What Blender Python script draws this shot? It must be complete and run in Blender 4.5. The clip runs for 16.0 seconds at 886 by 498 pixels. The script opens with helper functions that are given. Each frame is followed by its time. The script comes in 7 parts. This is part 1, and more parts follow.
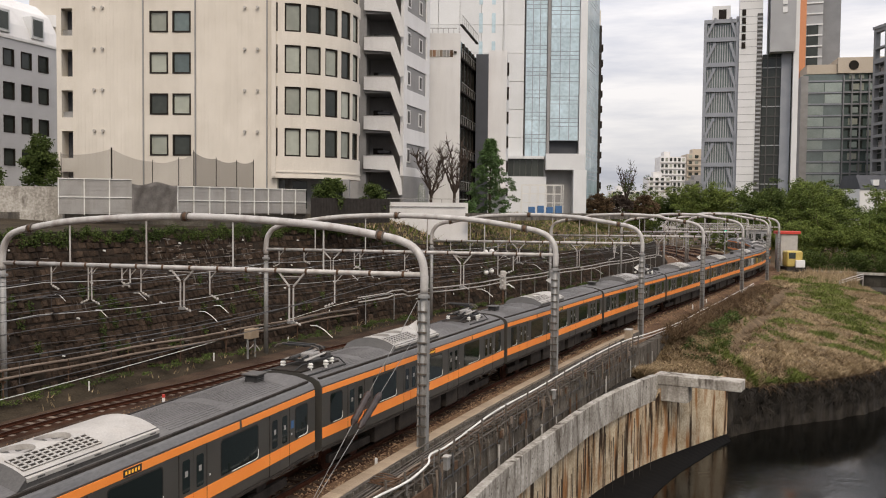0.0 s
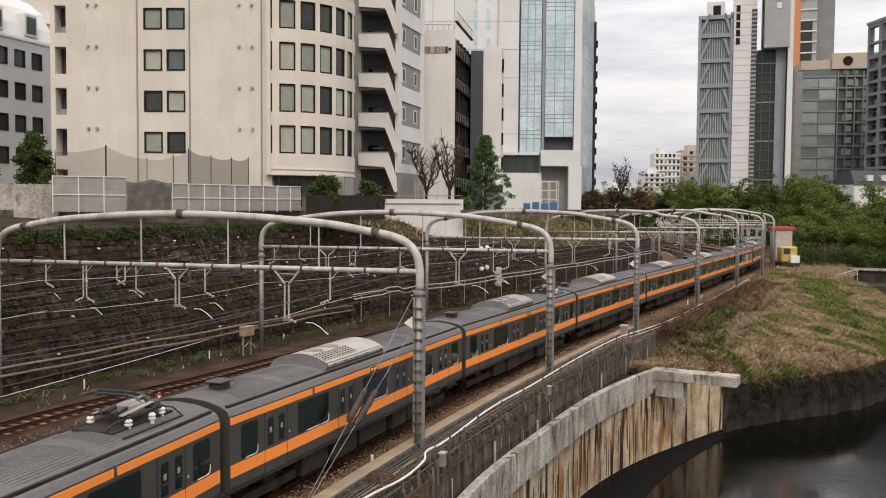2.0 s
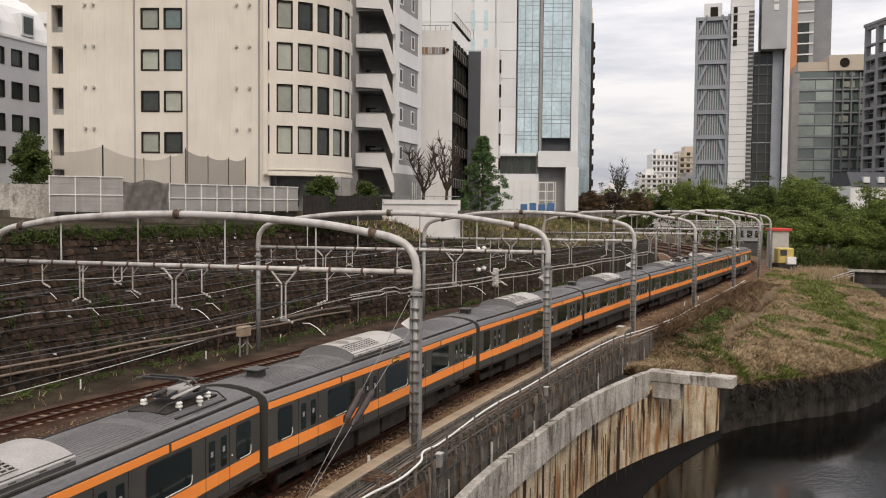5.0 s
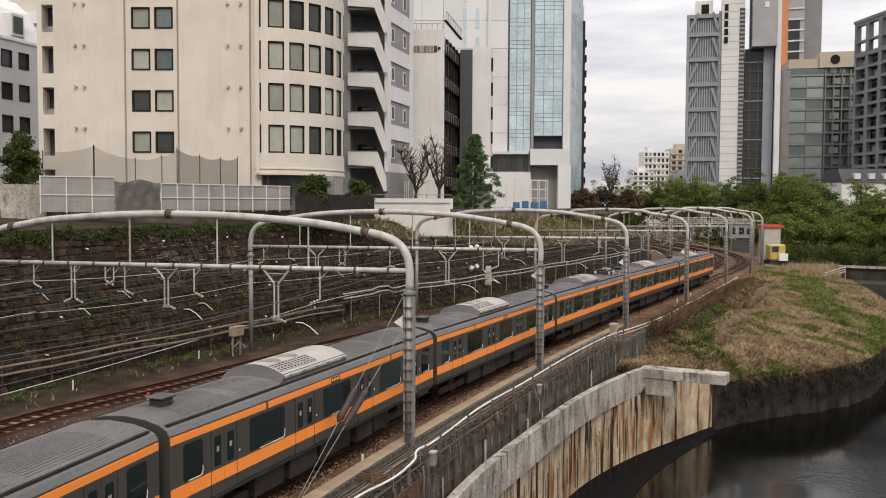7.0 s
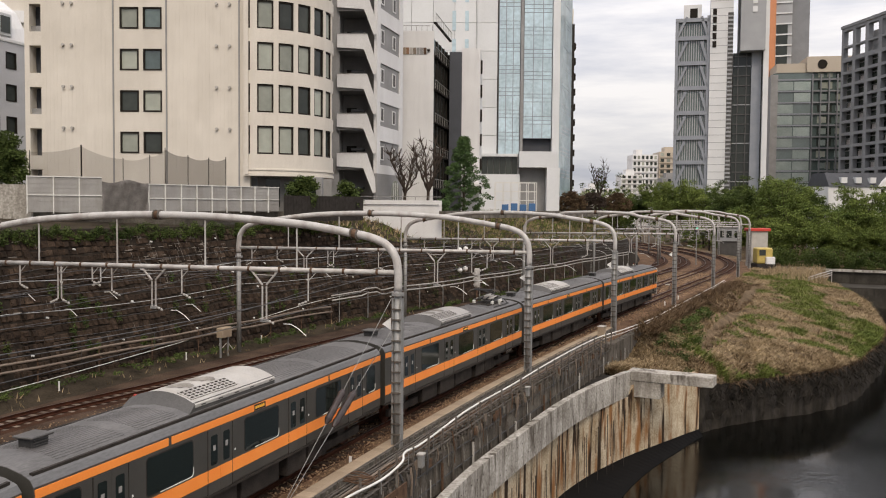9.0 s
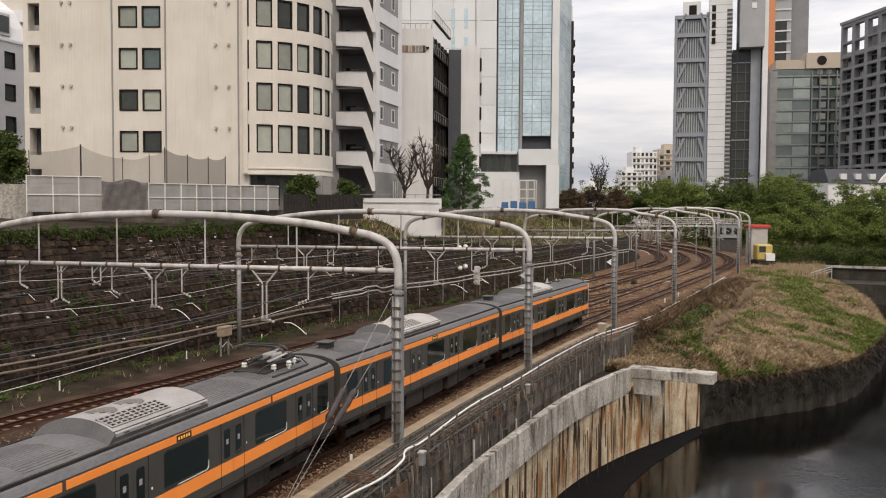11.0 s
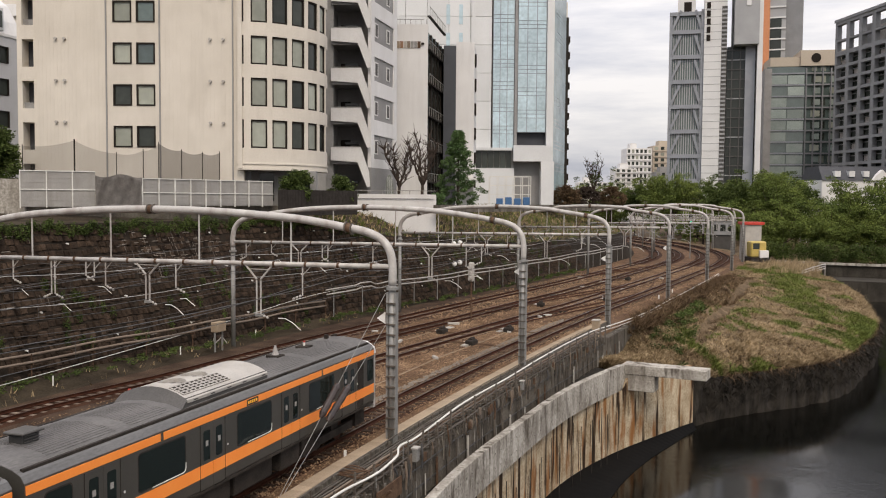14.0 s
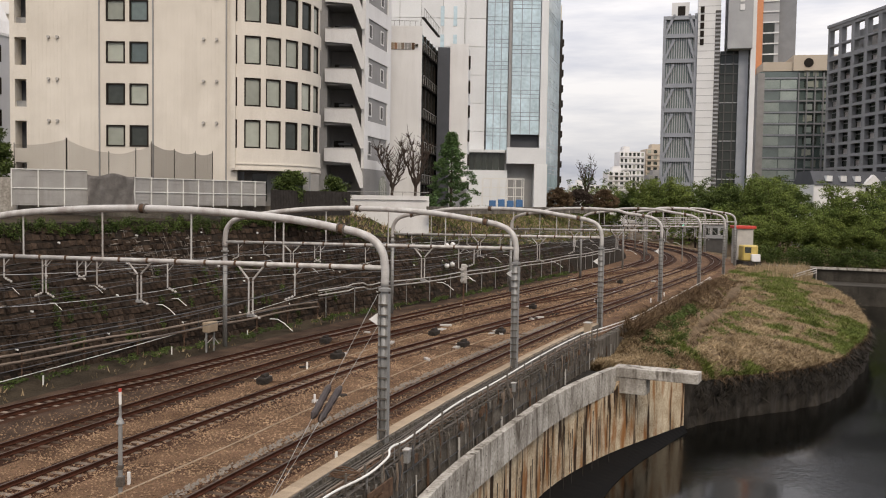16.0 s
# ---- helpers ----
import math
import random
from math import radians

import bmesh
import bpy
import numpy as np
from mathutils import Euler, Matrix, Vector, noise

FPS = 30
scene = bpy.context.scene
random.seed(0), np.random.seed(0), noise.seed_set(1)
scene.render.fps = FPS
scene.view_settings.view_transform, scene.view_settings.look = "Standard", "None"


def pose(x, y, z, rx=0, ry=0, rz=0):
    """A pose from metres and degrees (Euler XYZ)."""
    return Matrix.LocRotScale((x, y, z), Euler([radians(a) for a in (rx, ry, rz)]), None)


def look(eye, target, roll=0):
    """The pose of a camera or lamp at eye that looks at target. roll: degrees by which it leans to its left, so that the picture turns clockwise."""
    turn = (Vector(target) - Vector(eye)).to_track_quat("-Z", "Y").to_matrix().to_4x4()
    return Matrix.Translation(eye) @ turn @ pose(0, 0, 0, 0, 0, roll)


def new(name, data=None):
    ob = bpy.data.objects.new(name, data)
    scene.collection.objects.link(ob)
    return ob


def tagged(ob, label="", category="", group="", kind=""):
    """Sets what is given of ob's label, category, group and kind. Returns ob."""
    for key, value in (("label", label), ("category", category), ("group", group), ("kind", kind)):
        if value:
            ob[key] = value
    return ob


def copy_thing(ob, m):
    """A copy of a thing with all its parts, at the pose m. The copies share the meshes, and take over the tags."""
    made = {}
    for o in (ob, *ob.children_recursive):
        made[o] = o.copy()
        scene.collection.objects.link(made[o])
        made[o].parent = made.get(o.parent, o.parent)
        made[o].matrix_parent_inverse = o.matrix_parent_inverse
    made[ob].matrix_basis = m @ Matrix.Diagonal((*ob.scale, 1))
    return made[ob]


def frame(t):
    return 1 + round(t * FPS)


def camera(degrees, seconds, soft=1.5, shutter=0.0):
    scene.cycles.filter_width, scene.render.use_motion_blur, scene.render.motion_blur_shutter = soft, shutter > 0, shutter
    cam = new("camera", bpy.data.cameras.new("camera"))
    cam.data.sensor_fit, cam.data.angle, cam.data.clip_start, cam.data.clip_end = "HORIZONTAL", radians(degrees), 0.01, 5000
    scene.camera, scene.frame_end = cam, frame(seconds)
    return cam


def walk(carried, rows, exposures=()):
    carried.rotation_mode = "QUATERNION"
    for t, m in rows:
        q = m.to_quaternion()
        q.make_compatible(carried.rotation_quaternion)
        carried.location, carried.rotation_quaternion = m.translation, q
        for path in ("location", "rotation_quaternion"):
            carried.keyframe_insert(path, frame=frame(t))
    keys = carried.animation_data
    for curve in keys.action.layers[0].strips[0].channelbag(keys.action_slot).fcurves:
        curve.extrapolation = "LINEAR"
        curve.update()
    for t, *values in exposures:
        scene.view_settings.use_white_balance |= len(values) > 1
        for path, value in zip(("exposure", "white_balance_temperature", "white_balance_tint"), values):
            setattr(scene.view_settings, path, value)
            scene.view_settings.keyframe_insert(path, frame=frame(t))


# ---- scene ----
cam = camera(52.2, 16.0, soft=1.1)
EYE = (0.0, 0.0, 9.80)
TURNS = [
    (0.0, 87.406, -0.570, 2.509), (0.5, 87.532, -0.481, 2.459), (1.0, 87.441, -0.437, 2.361), (1.5, 87.276, -0.410, 2.306),
    (2.0, 87.197, -0.405, 2.207), (2.5, 87.425, -0.511, 2.049), (3.0, 87.555, -0.482, 1.955), (3.5, 87.447, -0.484, 1.985),
    (4.0, 87.372, -0.538, 2.051), (6.5, 87.122, -0.348, 1.759), (7.0, 87.147, -0.242, 1.551), (7.5, 87.047, -0.084, 1.375),
    (8.0, 87.029, -0.198, 1.199), (8.5, 87.203, -0.536, 0.795), (9.0, 87.278, -0.509, 0.849), (11.5, 87.132, -0.257, 0.819),
    (12.0, 87.160, -0.443, 0.692), (12.5, 87.155, -0.605, 0.640), (13.0, 87.176, -0.612, 0.526), (13.5, 86.973, -0.546, 0.429),
    (14.0, 86.902, -0.447, 0.490), (14.5, 87.000, -0.472, 0.402), (15.0, 87.043, -0.695, 0.213), (15.5, 87.037, -0.817, 0.150),
    (16.0, 87.010, -0.875, 0.046)]
walk(cam, [(t, pose(*EYE, rx, ry, rz)) for t, rx, ry, rz in TURNS], exposures=[(0.0, 0.22, 7600, 12), (16.0, 0.22, 7600, 12)])

# ---- light: bright overcast afternoon ----
SUN_UP, SUN_ROUND = radians(48), radians(168)
world = bpy.data.worlds.new("overcast_sky")
scene.world = world
world.use_nodes = True
wn, wl = world.node_tree.nodes, world.node_tree.links
wn.clear()
w_out, w_bg, w_sky = wn.new("ShaderNodeOutputWorld"), wn.new("ShaderNodeBackground"), wn.new("ShaderNodeTexSky")
w_sky.sky_type, w_sky.sun_disc, w_sky.sun_elevation, w_sky.sun_rotation = "NISHITA", False, SUN_UP, SUN_ROUND
w_co, w_map, w_cl, w_ramp = wn.new("ShaderNodeTexCoord"), wn.new("ShaderNodeMapping"), wn.new("ShaderNodeTexNoise"), wn.new("ShaderNodeValToRGB")
w_map.inputs["Scale"].default_value = (1.0, 1.0, 6.5)
w_cl.inputs["Scale"].default_value, w_cl.inputs["Detail"].default_value, w_cl.inputs["Roughness"].default_value = 2.2, 7, 0.58
w_ramp.color_ramp.elements[0].position, w_ramp.color_ramp.elements[0].color = 0.36, (4.0, 4.6, 6.2, 1)
w_ramp.color_ramp.elements[1].position, w_ramp.color_ramp.elements[1].color = 0.60, (8.1, 8.5, 9.5, 1)
w_mix = wn.new("ShaderNodeMix")
w_mix.data_type = "RGBA"
w_mix.inputs["Factor"].default_value = 0.88
wl.new(w_co.outputs["Generated"], w_map.inputs["Vector"])
wl.new(w_map.outputs[0], w_cl.inputs["Vector"])
wl.new(w_cl.outputs["Fac"], w_ramp.inputs["Fac"])
wl.new(w_sky.outputs[0], w_mix.inputs["A"])
wl.new(w_ramp.outputs[0], w_mix.inputs["B"])
# an overcast dome is brightest overhead
w_sep, w_up, w_dome = wn.new("ShaderNodeSeparateXYZ"), wn.new("ShaderNodeMapRange"), wn.new("ShaderNodeVectorMath")
w_up.inputs["To Min"].default_value, w_up.inputs["To Max"].default_value = 0.86, 2.4
wl.new(w_co.outputs["Generated"], w_sep.inputs[0])
wl.new(w_sep.outputs["Z"], w_up.inputs["Value"])
w_dome.operation = "SCALE"
wl.new(w_mix.outputs["Result"], w_dome.inputs[0])
wl.new(w_up.outputs[0], w_dome.inputs["Scale"])
wl.new(w_dome.outputs[0], w_bg.inputs["Color"])
wl.new(w_bg.outputs[0], w_out.inputs["Surface"])
w_bg.inputs["Strength"].default_value = 0.095
sun = new("sun", bpy.data.lights.new("sun", "SUN"))
sun.data.energy, sun.data.angle, sun.data.color = 1.5, radians(25), (1.0, 0.94, 0.86)
sun.matrix_world = look((18, -70, 100), (0, 20, 0))


# ---- materials ----
def mat(name, c1, c2, rough=0.8, scale=3.0, fine=40.0, bump=0.15, metal=0.0, spread=0.0, streak=0.0, dirt=None, drips=None, drip_size=(1.9, 0.10), drip_at=(0.52, 0.64), stretch=(1, 1, 1), dist=0.02):
    """Two-scale noise between c1 and c2, optional dark vertical streaks and a per-piece spread of value."""
    m = bpy.data.materials.new(name)
    m.use_nodes = True
    n, l = m.node_tree.nodes, m.node_tree.links
    b = n["Principled BSDF"]
    co, mp = n.new("ShaderNodeTexCoord"), n.new("ShaderNodeMapping")
    mp.inputs["Scale"].default_value = stretch
    l.new(co.outputs["Object"], mp.inputs["Vector"])
    big, small = n.new("ShaderNodeTexNoise"), n.new("ShaderNodeTexNoise")
    big.inputs["Scale"].default_value, big.inputs["Detail"].default_value = scale, 5
    small.inputs["Scale"].default_value, small.inputs["Detail"].default_value = fine, 3
    l.new(mp.outputs[0], big.inputs["Vector"])
    l.new(mp.outputs[0], small.inputs["Vector"])
    add = n.new("ShaderNodeMath")
    add.operation = "MULTIPLY_ADD"
    add.inputs[1].default_value, add.inputs[2].default_value = 0.5, -0.02
    l.new(small.outputs["Fac"], add.inputs[0])
    sm = n.new("ShaderNodeMath")
    sm.operation = "MULTIPLY_ADD"
    sm.inputs[1].default_value = 0.55
    l.new(big.outputs["Fac"], sm.inputs[0])
    l.new(add.outputs[0], sm.inputs[2])
    ramp = n.new("ShaderNodeValToRGB")
    ramp.color_ramp.elements[0].position, ramp.color_ramp.elements[1].position = 0.36, 0.68
    ramp.color_ramp.elements[0].color, ramp.color_ramp.elements[1].color = (*c1, 1), (*c2, 1)
    l.new(sm.outputs[0], ramp.inputs["Fac"])
    col = ramp.outputs["Color"]
    if streak:
        s_map, s_n, s_r, s_m = n.new("ShaderNodeMapping"), n.new("ShaderNodeTexNoise"), n.new("ShaderNodeValToRGB"), n.new("ShaderNodeMix")
        s_map.inputs["Scale"].default_value = (1.05, 1.05, 0.17)
        s_n.inputs["Scale"].default_value, s_n.inputs["Detail"].default_value = 1.6, 9
        s_r.color_ramp.elements[0].position, s_r.color_ramp.elements[1].position = 0.48, 0.66
        l.new(co.outputs["Object"], s_map.inputs["Vector"])
        l.new(s_map.outputs[0], s_n.inputs["Vector"])
        l.new(s_n.outputs["Fac"], s_r.inputs["Fac"])
        k = n.new("ShaderNodeMath")
        k.operation = "MULTIPLY"
        k.inputs[1].default_value = streak
        l.new(s_r.outputs["Color"], k.inputs[0])
        s_m.data_type = "RGBA"
        s_m.inputs["B"].default_value = (*(dirt or (0.05, 0.045, 0.04)), 1)
        l.new(k.outputs[0], s_m.inputs["Factor"])
        l.new(col, s_m.inputs["A"])
        col = s_m.outputs["Result"]
    if drips:
        d_map, d_n, d_r, d_m = n.new("ShaderNodeMapping"), n.new("ShaderNodeTexNoise"), n.new("ShaderNodeValToRGB"), n.new("ShaderNodeMix")
        d_map.inputs["Scale"].default_value, d_map.inputs["Location"].default_value = (drip_size[0], drip_size[0], drip_size[1]), (4.1, 7.3, 2.2)
        d_n.inputs["Scale"].default_value, d_n.inputs["Detail"].default_value = 1.5, 7
        d_r.color_ramp.elements[0].position, d_r.color_ramp.elements[1].position = drip_at
        l.new(co.outputs["Object"], d_map.inputs["Vector"])
        l.new(d_map.outputs[0], d_n.inputs["Vector"])
        l.new(d_n.outputs["Fac"], d_r.inputs["Fac"])
        d_m.data_type = "RGBA"
        d_m.inputs["B"].default_value = (*drips, 1)
        l.new(d_r.outputs["Color"], d_m.inputs["Factor"])
        l.new(col, d_m.inputs["A"])
        col = d_m.outputs["Result"]
    if spread:
        geo, inf, ad, mr, hv = n.new("ShaderNodeNewGeometry"), n.new("ShaderNodeObjectInfo"), n.new("ShaderNodeMath"), n.new("ShaderNodeMapRange"), n.new("ShaderNodeHueSaturation")
        l.new(geo.outputs["Random Per Island"], ad.inputs[0])
        l.new(inf.outputs["Random"], ad.inputs[1])
        fr = n.new("ShaderNodeMath")
        fr.operation = "FRACT"
        l.new(ad.outputs[0], fr.inputs[0])
        mr.inputs["To Min"].default_value, mr.inputs["To Max"].default_value = 1 - spread, 1 + spread
        l.new(fr.outputs[0], mr.inputs["Value"])
        l.new(mr.outputs[0], hv.inputs["Value"])
        l.new(col, hv.inputs["Color"])
        col = hv.outputs["Color"]
    l.new(col, b.inputs["Base Color"])
    b.inputs["Roughness"].default_value, b.inputs["Metallic"].default_value = rough, metal
    if rough >= 0.75 and not metal:  # dusty matt surfaces have next to no sheen
        b.inputs["Specular IOR Level"].default_value = 0.12
    if bump:
        bp = n.new("ShaderNodeBump")
        bp.inputs["Strength"].default_value, bp.inputs["Distance"].default_value = bump, dist
        l.new(sm.outputs[0], bp.inputs["Height"])
        l.new(bp.outputs[0], b.inputs["Normal"])
    return m


def glass(name, tint, rough=0.06, scale=0.3, spread=0.25):
    m = mat(name, tuple(0.7 * v for v in tint), tint, rough, scale, 2.0, 0.03, 0.0, spread, dist=0.01)
    m.node_tree.nodes["Principled BSDF"].inputs["Specular IOR Level"].default_value = 0.9
    return m


M = dict(
    ballast=mat("ballast", (0.044, 0.0235, 0.0142), (0.205, 0.122, 0.074), 0.95, 0.5, 14, 1.0, dist=0.06),
    cess=mat("dark_oily_ballast", (0.024, 0.0145, 0.0098), (0.105, 0.068, 0.047), 0.95, 0.5, 14, 1.0, dist=0.06),
    stones=mat("ballast_stone", (0.085, 0.049, 0.030), (0.33, 0.225, 0.145), 0.95, 0.6, 30, 0.3, spread=0.4),
    verge=mat("dark_verge_soil", (0.016, 0.0125, 0.008), (0.066, 0.050, 0.033), 0.95, 0.5, 10, 0.9, dist=0.06),
    bedstain=mat("rust_stained_ballast", (0.018, 0.0080, 0.0048), (0.070, 0.032, 0.018), 0.95, 0.8, 14, 1.0, dist=0.06),
    rackpipe=mat("dark_weathered_steel", (0.055, 0.046, 0.038), (0.15, 0.128, 0.105), 0.7, 1.4, 20, 0.15, 0.1, streak=0.4, dirt=(0.05, 0.03, 0.02)),
    paleglass=mat("pale_green_spandrel", (0.20, 0.245, 0.225), (0.30, 0.345, 0.32), 0.15, 0.3, 4, 0.02, spread=0.2),
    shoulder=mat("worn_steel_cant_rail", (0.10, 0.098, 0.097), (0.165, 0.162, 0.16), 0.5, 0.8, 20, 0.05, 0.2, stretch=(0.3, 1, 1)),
    palesleeper=mat("pale_concrete_sleeper", (0.13, 0.10, 0.08), (0.27, 0.22, 0.175), 0.9, 2, 25, 0.3, spread=0.3),
    rail=mat("rusty_rail", (0.030, 0.0105, 0.006), (0.082, 0.029, 0.0155), 0.75, 2, 30, 0.1),
    shine=mat("worn_rail_head", (0.07, 0.05, 0.04), (0.14, 0.11, 0.095), 0.4, 2, 30, 0.05, 0.7),
    sleeper=mat("weathered_sleeper", (0.035, 0.021, 0.014), (0.11, 0.078, 0.057), 0.9, 2, 25, 0.3, spread=0.3),
    stone=mat("dark_wall_stone", (0.013, 0.0088, 0.006), (0.079, 0.053, 0.037), 0.95, 1.6, 14, 1.0, spread=0.42, streak=0.6, dirt=(0.009, 0.007, 0.006)),
    mortar=mat("dark_joint", (0.010, 0.008, 0.006), (0.042, 0.032, 0.024), 0.95),
    pale=mat("pale_joint", (0.12, 0.105, 0.09), (0.24, 0.21, 0.18), 0.95),
    concrete=mat("stained_concrete", (0.21, 0.19, 0.16), (0.54, 0.51, 0.46), 0.9, 0.55, 7, 0.35, streak=0.6, dirt=(0.15, 0.13, 0.11), drips=(0.085, 0.07, 0.056), drip_size=(1.35, 0.32), drip_at=(0.55, 0.68)),
    rustwall=mat("rust_stained_concrete", (0.25, 0.18, 0.105), (0.62, 0.53, 0.39), 0.9, 0.7, 9, 0.35, streak=0.95, dirt=(0.24, 0.10, 0.032), drips=(0.035, 0.021, 0.013), drip_size=(1.15, 0.13), drip_at=(0.53, 0.62)),
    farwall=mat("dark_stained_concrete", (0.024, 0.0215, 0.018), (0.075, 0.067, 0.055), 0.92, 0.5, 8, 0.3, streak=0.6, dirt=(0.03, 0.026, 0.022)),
    oldconc=mat("old_concrete", (0.08, 0.07, 0.057), (0.22, 0.2, 0.17), 0.92, 0.9, 12, 0.35, streak=0.85, dirt=(0.05, 0.045, 0.04)),
    shoulderconc=mat("damp_dark_concrete", (0.06, 0.051, 0.041), (0.17, 0.15, 0.125), 0.92, 0.9, 12, 0.35, streak=0.85, dirt=(0.04, 0.034, 0.028), drips=(0.33, 0.31, 0.28), drip_size=(1.7, 0.22), drip_at=(0.61, 0.69)),
    tan=mat("tan_trough_lid", (0.25, 0.19, 0.13), (0.38, 0.30, 0.22), 0.9, 1.0, 30, 0.2, spread=0.12),
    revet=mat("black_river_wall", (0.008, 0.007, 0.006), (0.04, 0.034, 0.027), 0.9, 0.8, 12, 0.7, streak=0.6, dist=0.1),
    # near-black: the shade at the river wall's foot is put into this colour
    apronblack=mat("shade_black_apron", (0.001, 0.0009, 0.0008), (0.004, 0.0035, 0.003), 0.8, 0.8, 9, 0.4, dist=0.05),
    steel=mat("galvanised_grey_steel", (0.20, 0.20, 0.195), (0.33, 0.325, 0.31), 0.55, 1.5, 30, 0.08, 0.3, streak=0.35, dirt=(0.11, 0.085, 0.065)),
    pipe=mat("pale_grey_tube", (0.36, 0.34, 0.32), (0.52, 0.50, 0.475), 0.5, 1.2, 20, 0.05, 0.1, streak=0.45, dirt=(0.17, 0.12, 0.09)),
    rust=mat("rusty_clamp", (0.05, 0.029, 0.019), (0.15, 0.092, 0.06), 0.8, 4, 40, 0.2),
    brownpipe=mat("brown_cable_pipe", (0.13, 0.095, 0.07), (0.22, 0.17, 0.13), 0.7, 1, 20, 0.1),
    whitepipe=mat("white_conduit", (0.55, 0.54, 0.50), (0.74, 0.73, 0.69), 0.5, 1, 20, 0.05),
    wire=mat("dark_wire", (0.03, 0.03, 0.032), (0.07, 0.068, 0.065), 0.6, bump=0),
    palewire=mat("pale_wire", (0.3, 0.3, 0.29), (0.45, 0.45, 0.43), 0.5, bump=0),
    black=mat("black_rubber", (0.012, 0.012, 0.012), (0.028, 0.027, 0.026), 0.7),
    white=mat("white_ceramic", (0.62, 0.61, 0.58), (0.8, 0.79, 0.77), 0.35, bump=0.03),
    red=mat("red_paint", (0.42, 0.03, 0.02), (0.58, 0.06, 0.04), 0.5),
    yellow=mat("yellow_paint", (0.40, 0.29, 0.07), (0.52, 0.40, 0.13), 0.5),
    cream=mat("cream_render", (0.56, 0.515, 0.448), (0.68, 0.632, 0.558), 0.85, 0.35, 14, 0.12, streak=0.10, dirt=(0.32, 0.28, 0.23)),
    whitewall=mat("white_render", (0.62, 0.61, 0.60), (0.74, 0.735, 0.725), 0.8, 0.3, 12, 0.08, streak=0.12, dirt=(0.4, 0.38, 0.36)),
    greywall=mat("grey_tile_wall", (0.21, 0.205, 0.20), (0.29, 0.285, 0.28), 0.7, 0.6, 12, 0.1),
    # charcoal cladding; its colour also serves as shade inside buildings
    darkwall=mat("charcoal_cladding_and_shade", (0.035, 0.038, 0.045), (0.06, 0.064, 0.075), 0.6, 0.5, 10, 0.05),
    panel=mat("pale_stone_panel", (0.56, 0.57, 0.57), (0.66, 0.67, 0.67), 0.5, 0.2, 8, 0.04, spread=0.05),
    steelframe=mat("blue_grey_steel_brace", (0.20, 0.215, 0.24), (0.27, 0.285, 0.31), 0.5, 0.4, 8, 0.05),
    towerwhite=mat("white_tower_panel", (0.58, 0.58, 0.575), (0.68, 0.68, 0.675), 0.5, 0.2, 6, 0.04, spread=0.05),
    towergrey=mat("grey_tower_wall", (0.27, 0.275, 0.28), (0.36, 0.365, 0.37), 0.6, 0.2, 6, 0.05),
    orangebrown=mat("orange_tower_strip", (0.50, 0.19, 0.08), (0.60, 0.25, 0.12), 0.6),
    greytile=mat("pale_grey_tile", (0.43, 0.43, 0.44), (0.52, 0.52, 0.53), 0.7, 0.4, 10, 0.06),
    bramble=mat("dead_bramble_stem", (0.045, 0.028, 0.016), (0.18, 0.12, 0.07), 0.9, 0.4, 8, 0.2, spread=0.4),
    beige=mat("beige_roof_parapet", (0.40, 0.34, 0.27), (0.50, 0.43, 0.35), 0.7),
    gridgrey=mat("grey_grid_concrete", (0.16, 0.165, 0.172), (0.225, 0.23, 0.238), 0.7, 0.3, 6, 0.05),
    sash=mat("dark_window_frame", (0.014, 0.011, 0.009), (0.028, 0.023, 0.019), 0.75, bump=0),
    blind=mat("closed_blind_behind_glass", (0.25, 0.265, 0.222), (0.33, 0.345, 0.292), 0.25, 0.25, 1.5, 0.02, spread=0.25),
    darkglass=glass("dark_window_glass", (0.046, 0.053, 0.046)),
    greenglass=glass("green_window_glass", (0.10, 0.135, 0.125)),
    # pale blue base colour carries the sky's reflection on the panes
    blueglass=glass("sky_tinted_curtain_glass", (0.52, 0.67, 0.73), 0.08, 0.3, 0.07),
    trainglass=glass("black_train_glass", (0.008, 0.014, 0.012), 0.05, spread=0.1),
    # darker than bare steel: the shade of the backlit sides is in this colour
    body=mat("backlit_stainless_steel", (0.048, 0.045, 0.039), (0.07, 0.066, 0.058), 0.45, 0.8, 30, 0.03, 0.15, streak=0.12, dirt=(0.10, 0.085, 0.07)),
    roof=mat("grey_roof_coating", (0.066, 0.062, 0.060), (0.142, 0.135, 0.130), 0.6, 0.8, 14, 0.08, stretch=(0.4, 1.5, 1)),
    orange=mat("orange_band", (0.92, 0.255, 0.045), (0.97, 0.31, 0.065), 0.4, 1.0, 30, 0.02),
    acunit=mat("pale_air_conditioner", (0.33, 0.31, 0.285), (0.46, 0.435, 0.40), 0.5, 1.2, 20, 0.05, streak=0.2, dirt=(0.3, 0.25, 0.2)),
    acside=mat("dark_grey_fairing", (0.048, 0.045, 0.042), (0.085, 0.080, 0.075), 0.6, 1.2, 20, 0.05),
    acdark=mat("weathered_grey_air_conditioner", (0.24, 0.225, 0.21), (0.36, 0.34, 0.32), 0.5, 1.2, 20, 0.05),
    under=mat("dusty_underframe", (0.018, 0.016, 0.014), (0.055, 0.045, 0.038), 0.85, 2, 20, 0.2),
    insulator=mat("brown_insulator", (0.022, 0.014, 0.012), (0.05, 0.034, 0.03), 0.4),
    copper=mat("dull_copper_arm", (0.22, 0.12, 0.07), (0.34, 0.2, 0.13), 0.5, metal=0.6),
    soil=mat("dry_soil", (0.05, 0.034, 0.02), (0.22, 0.155, 0.095), 0.95, 0.7, 12, 0.9, dist=0.1),
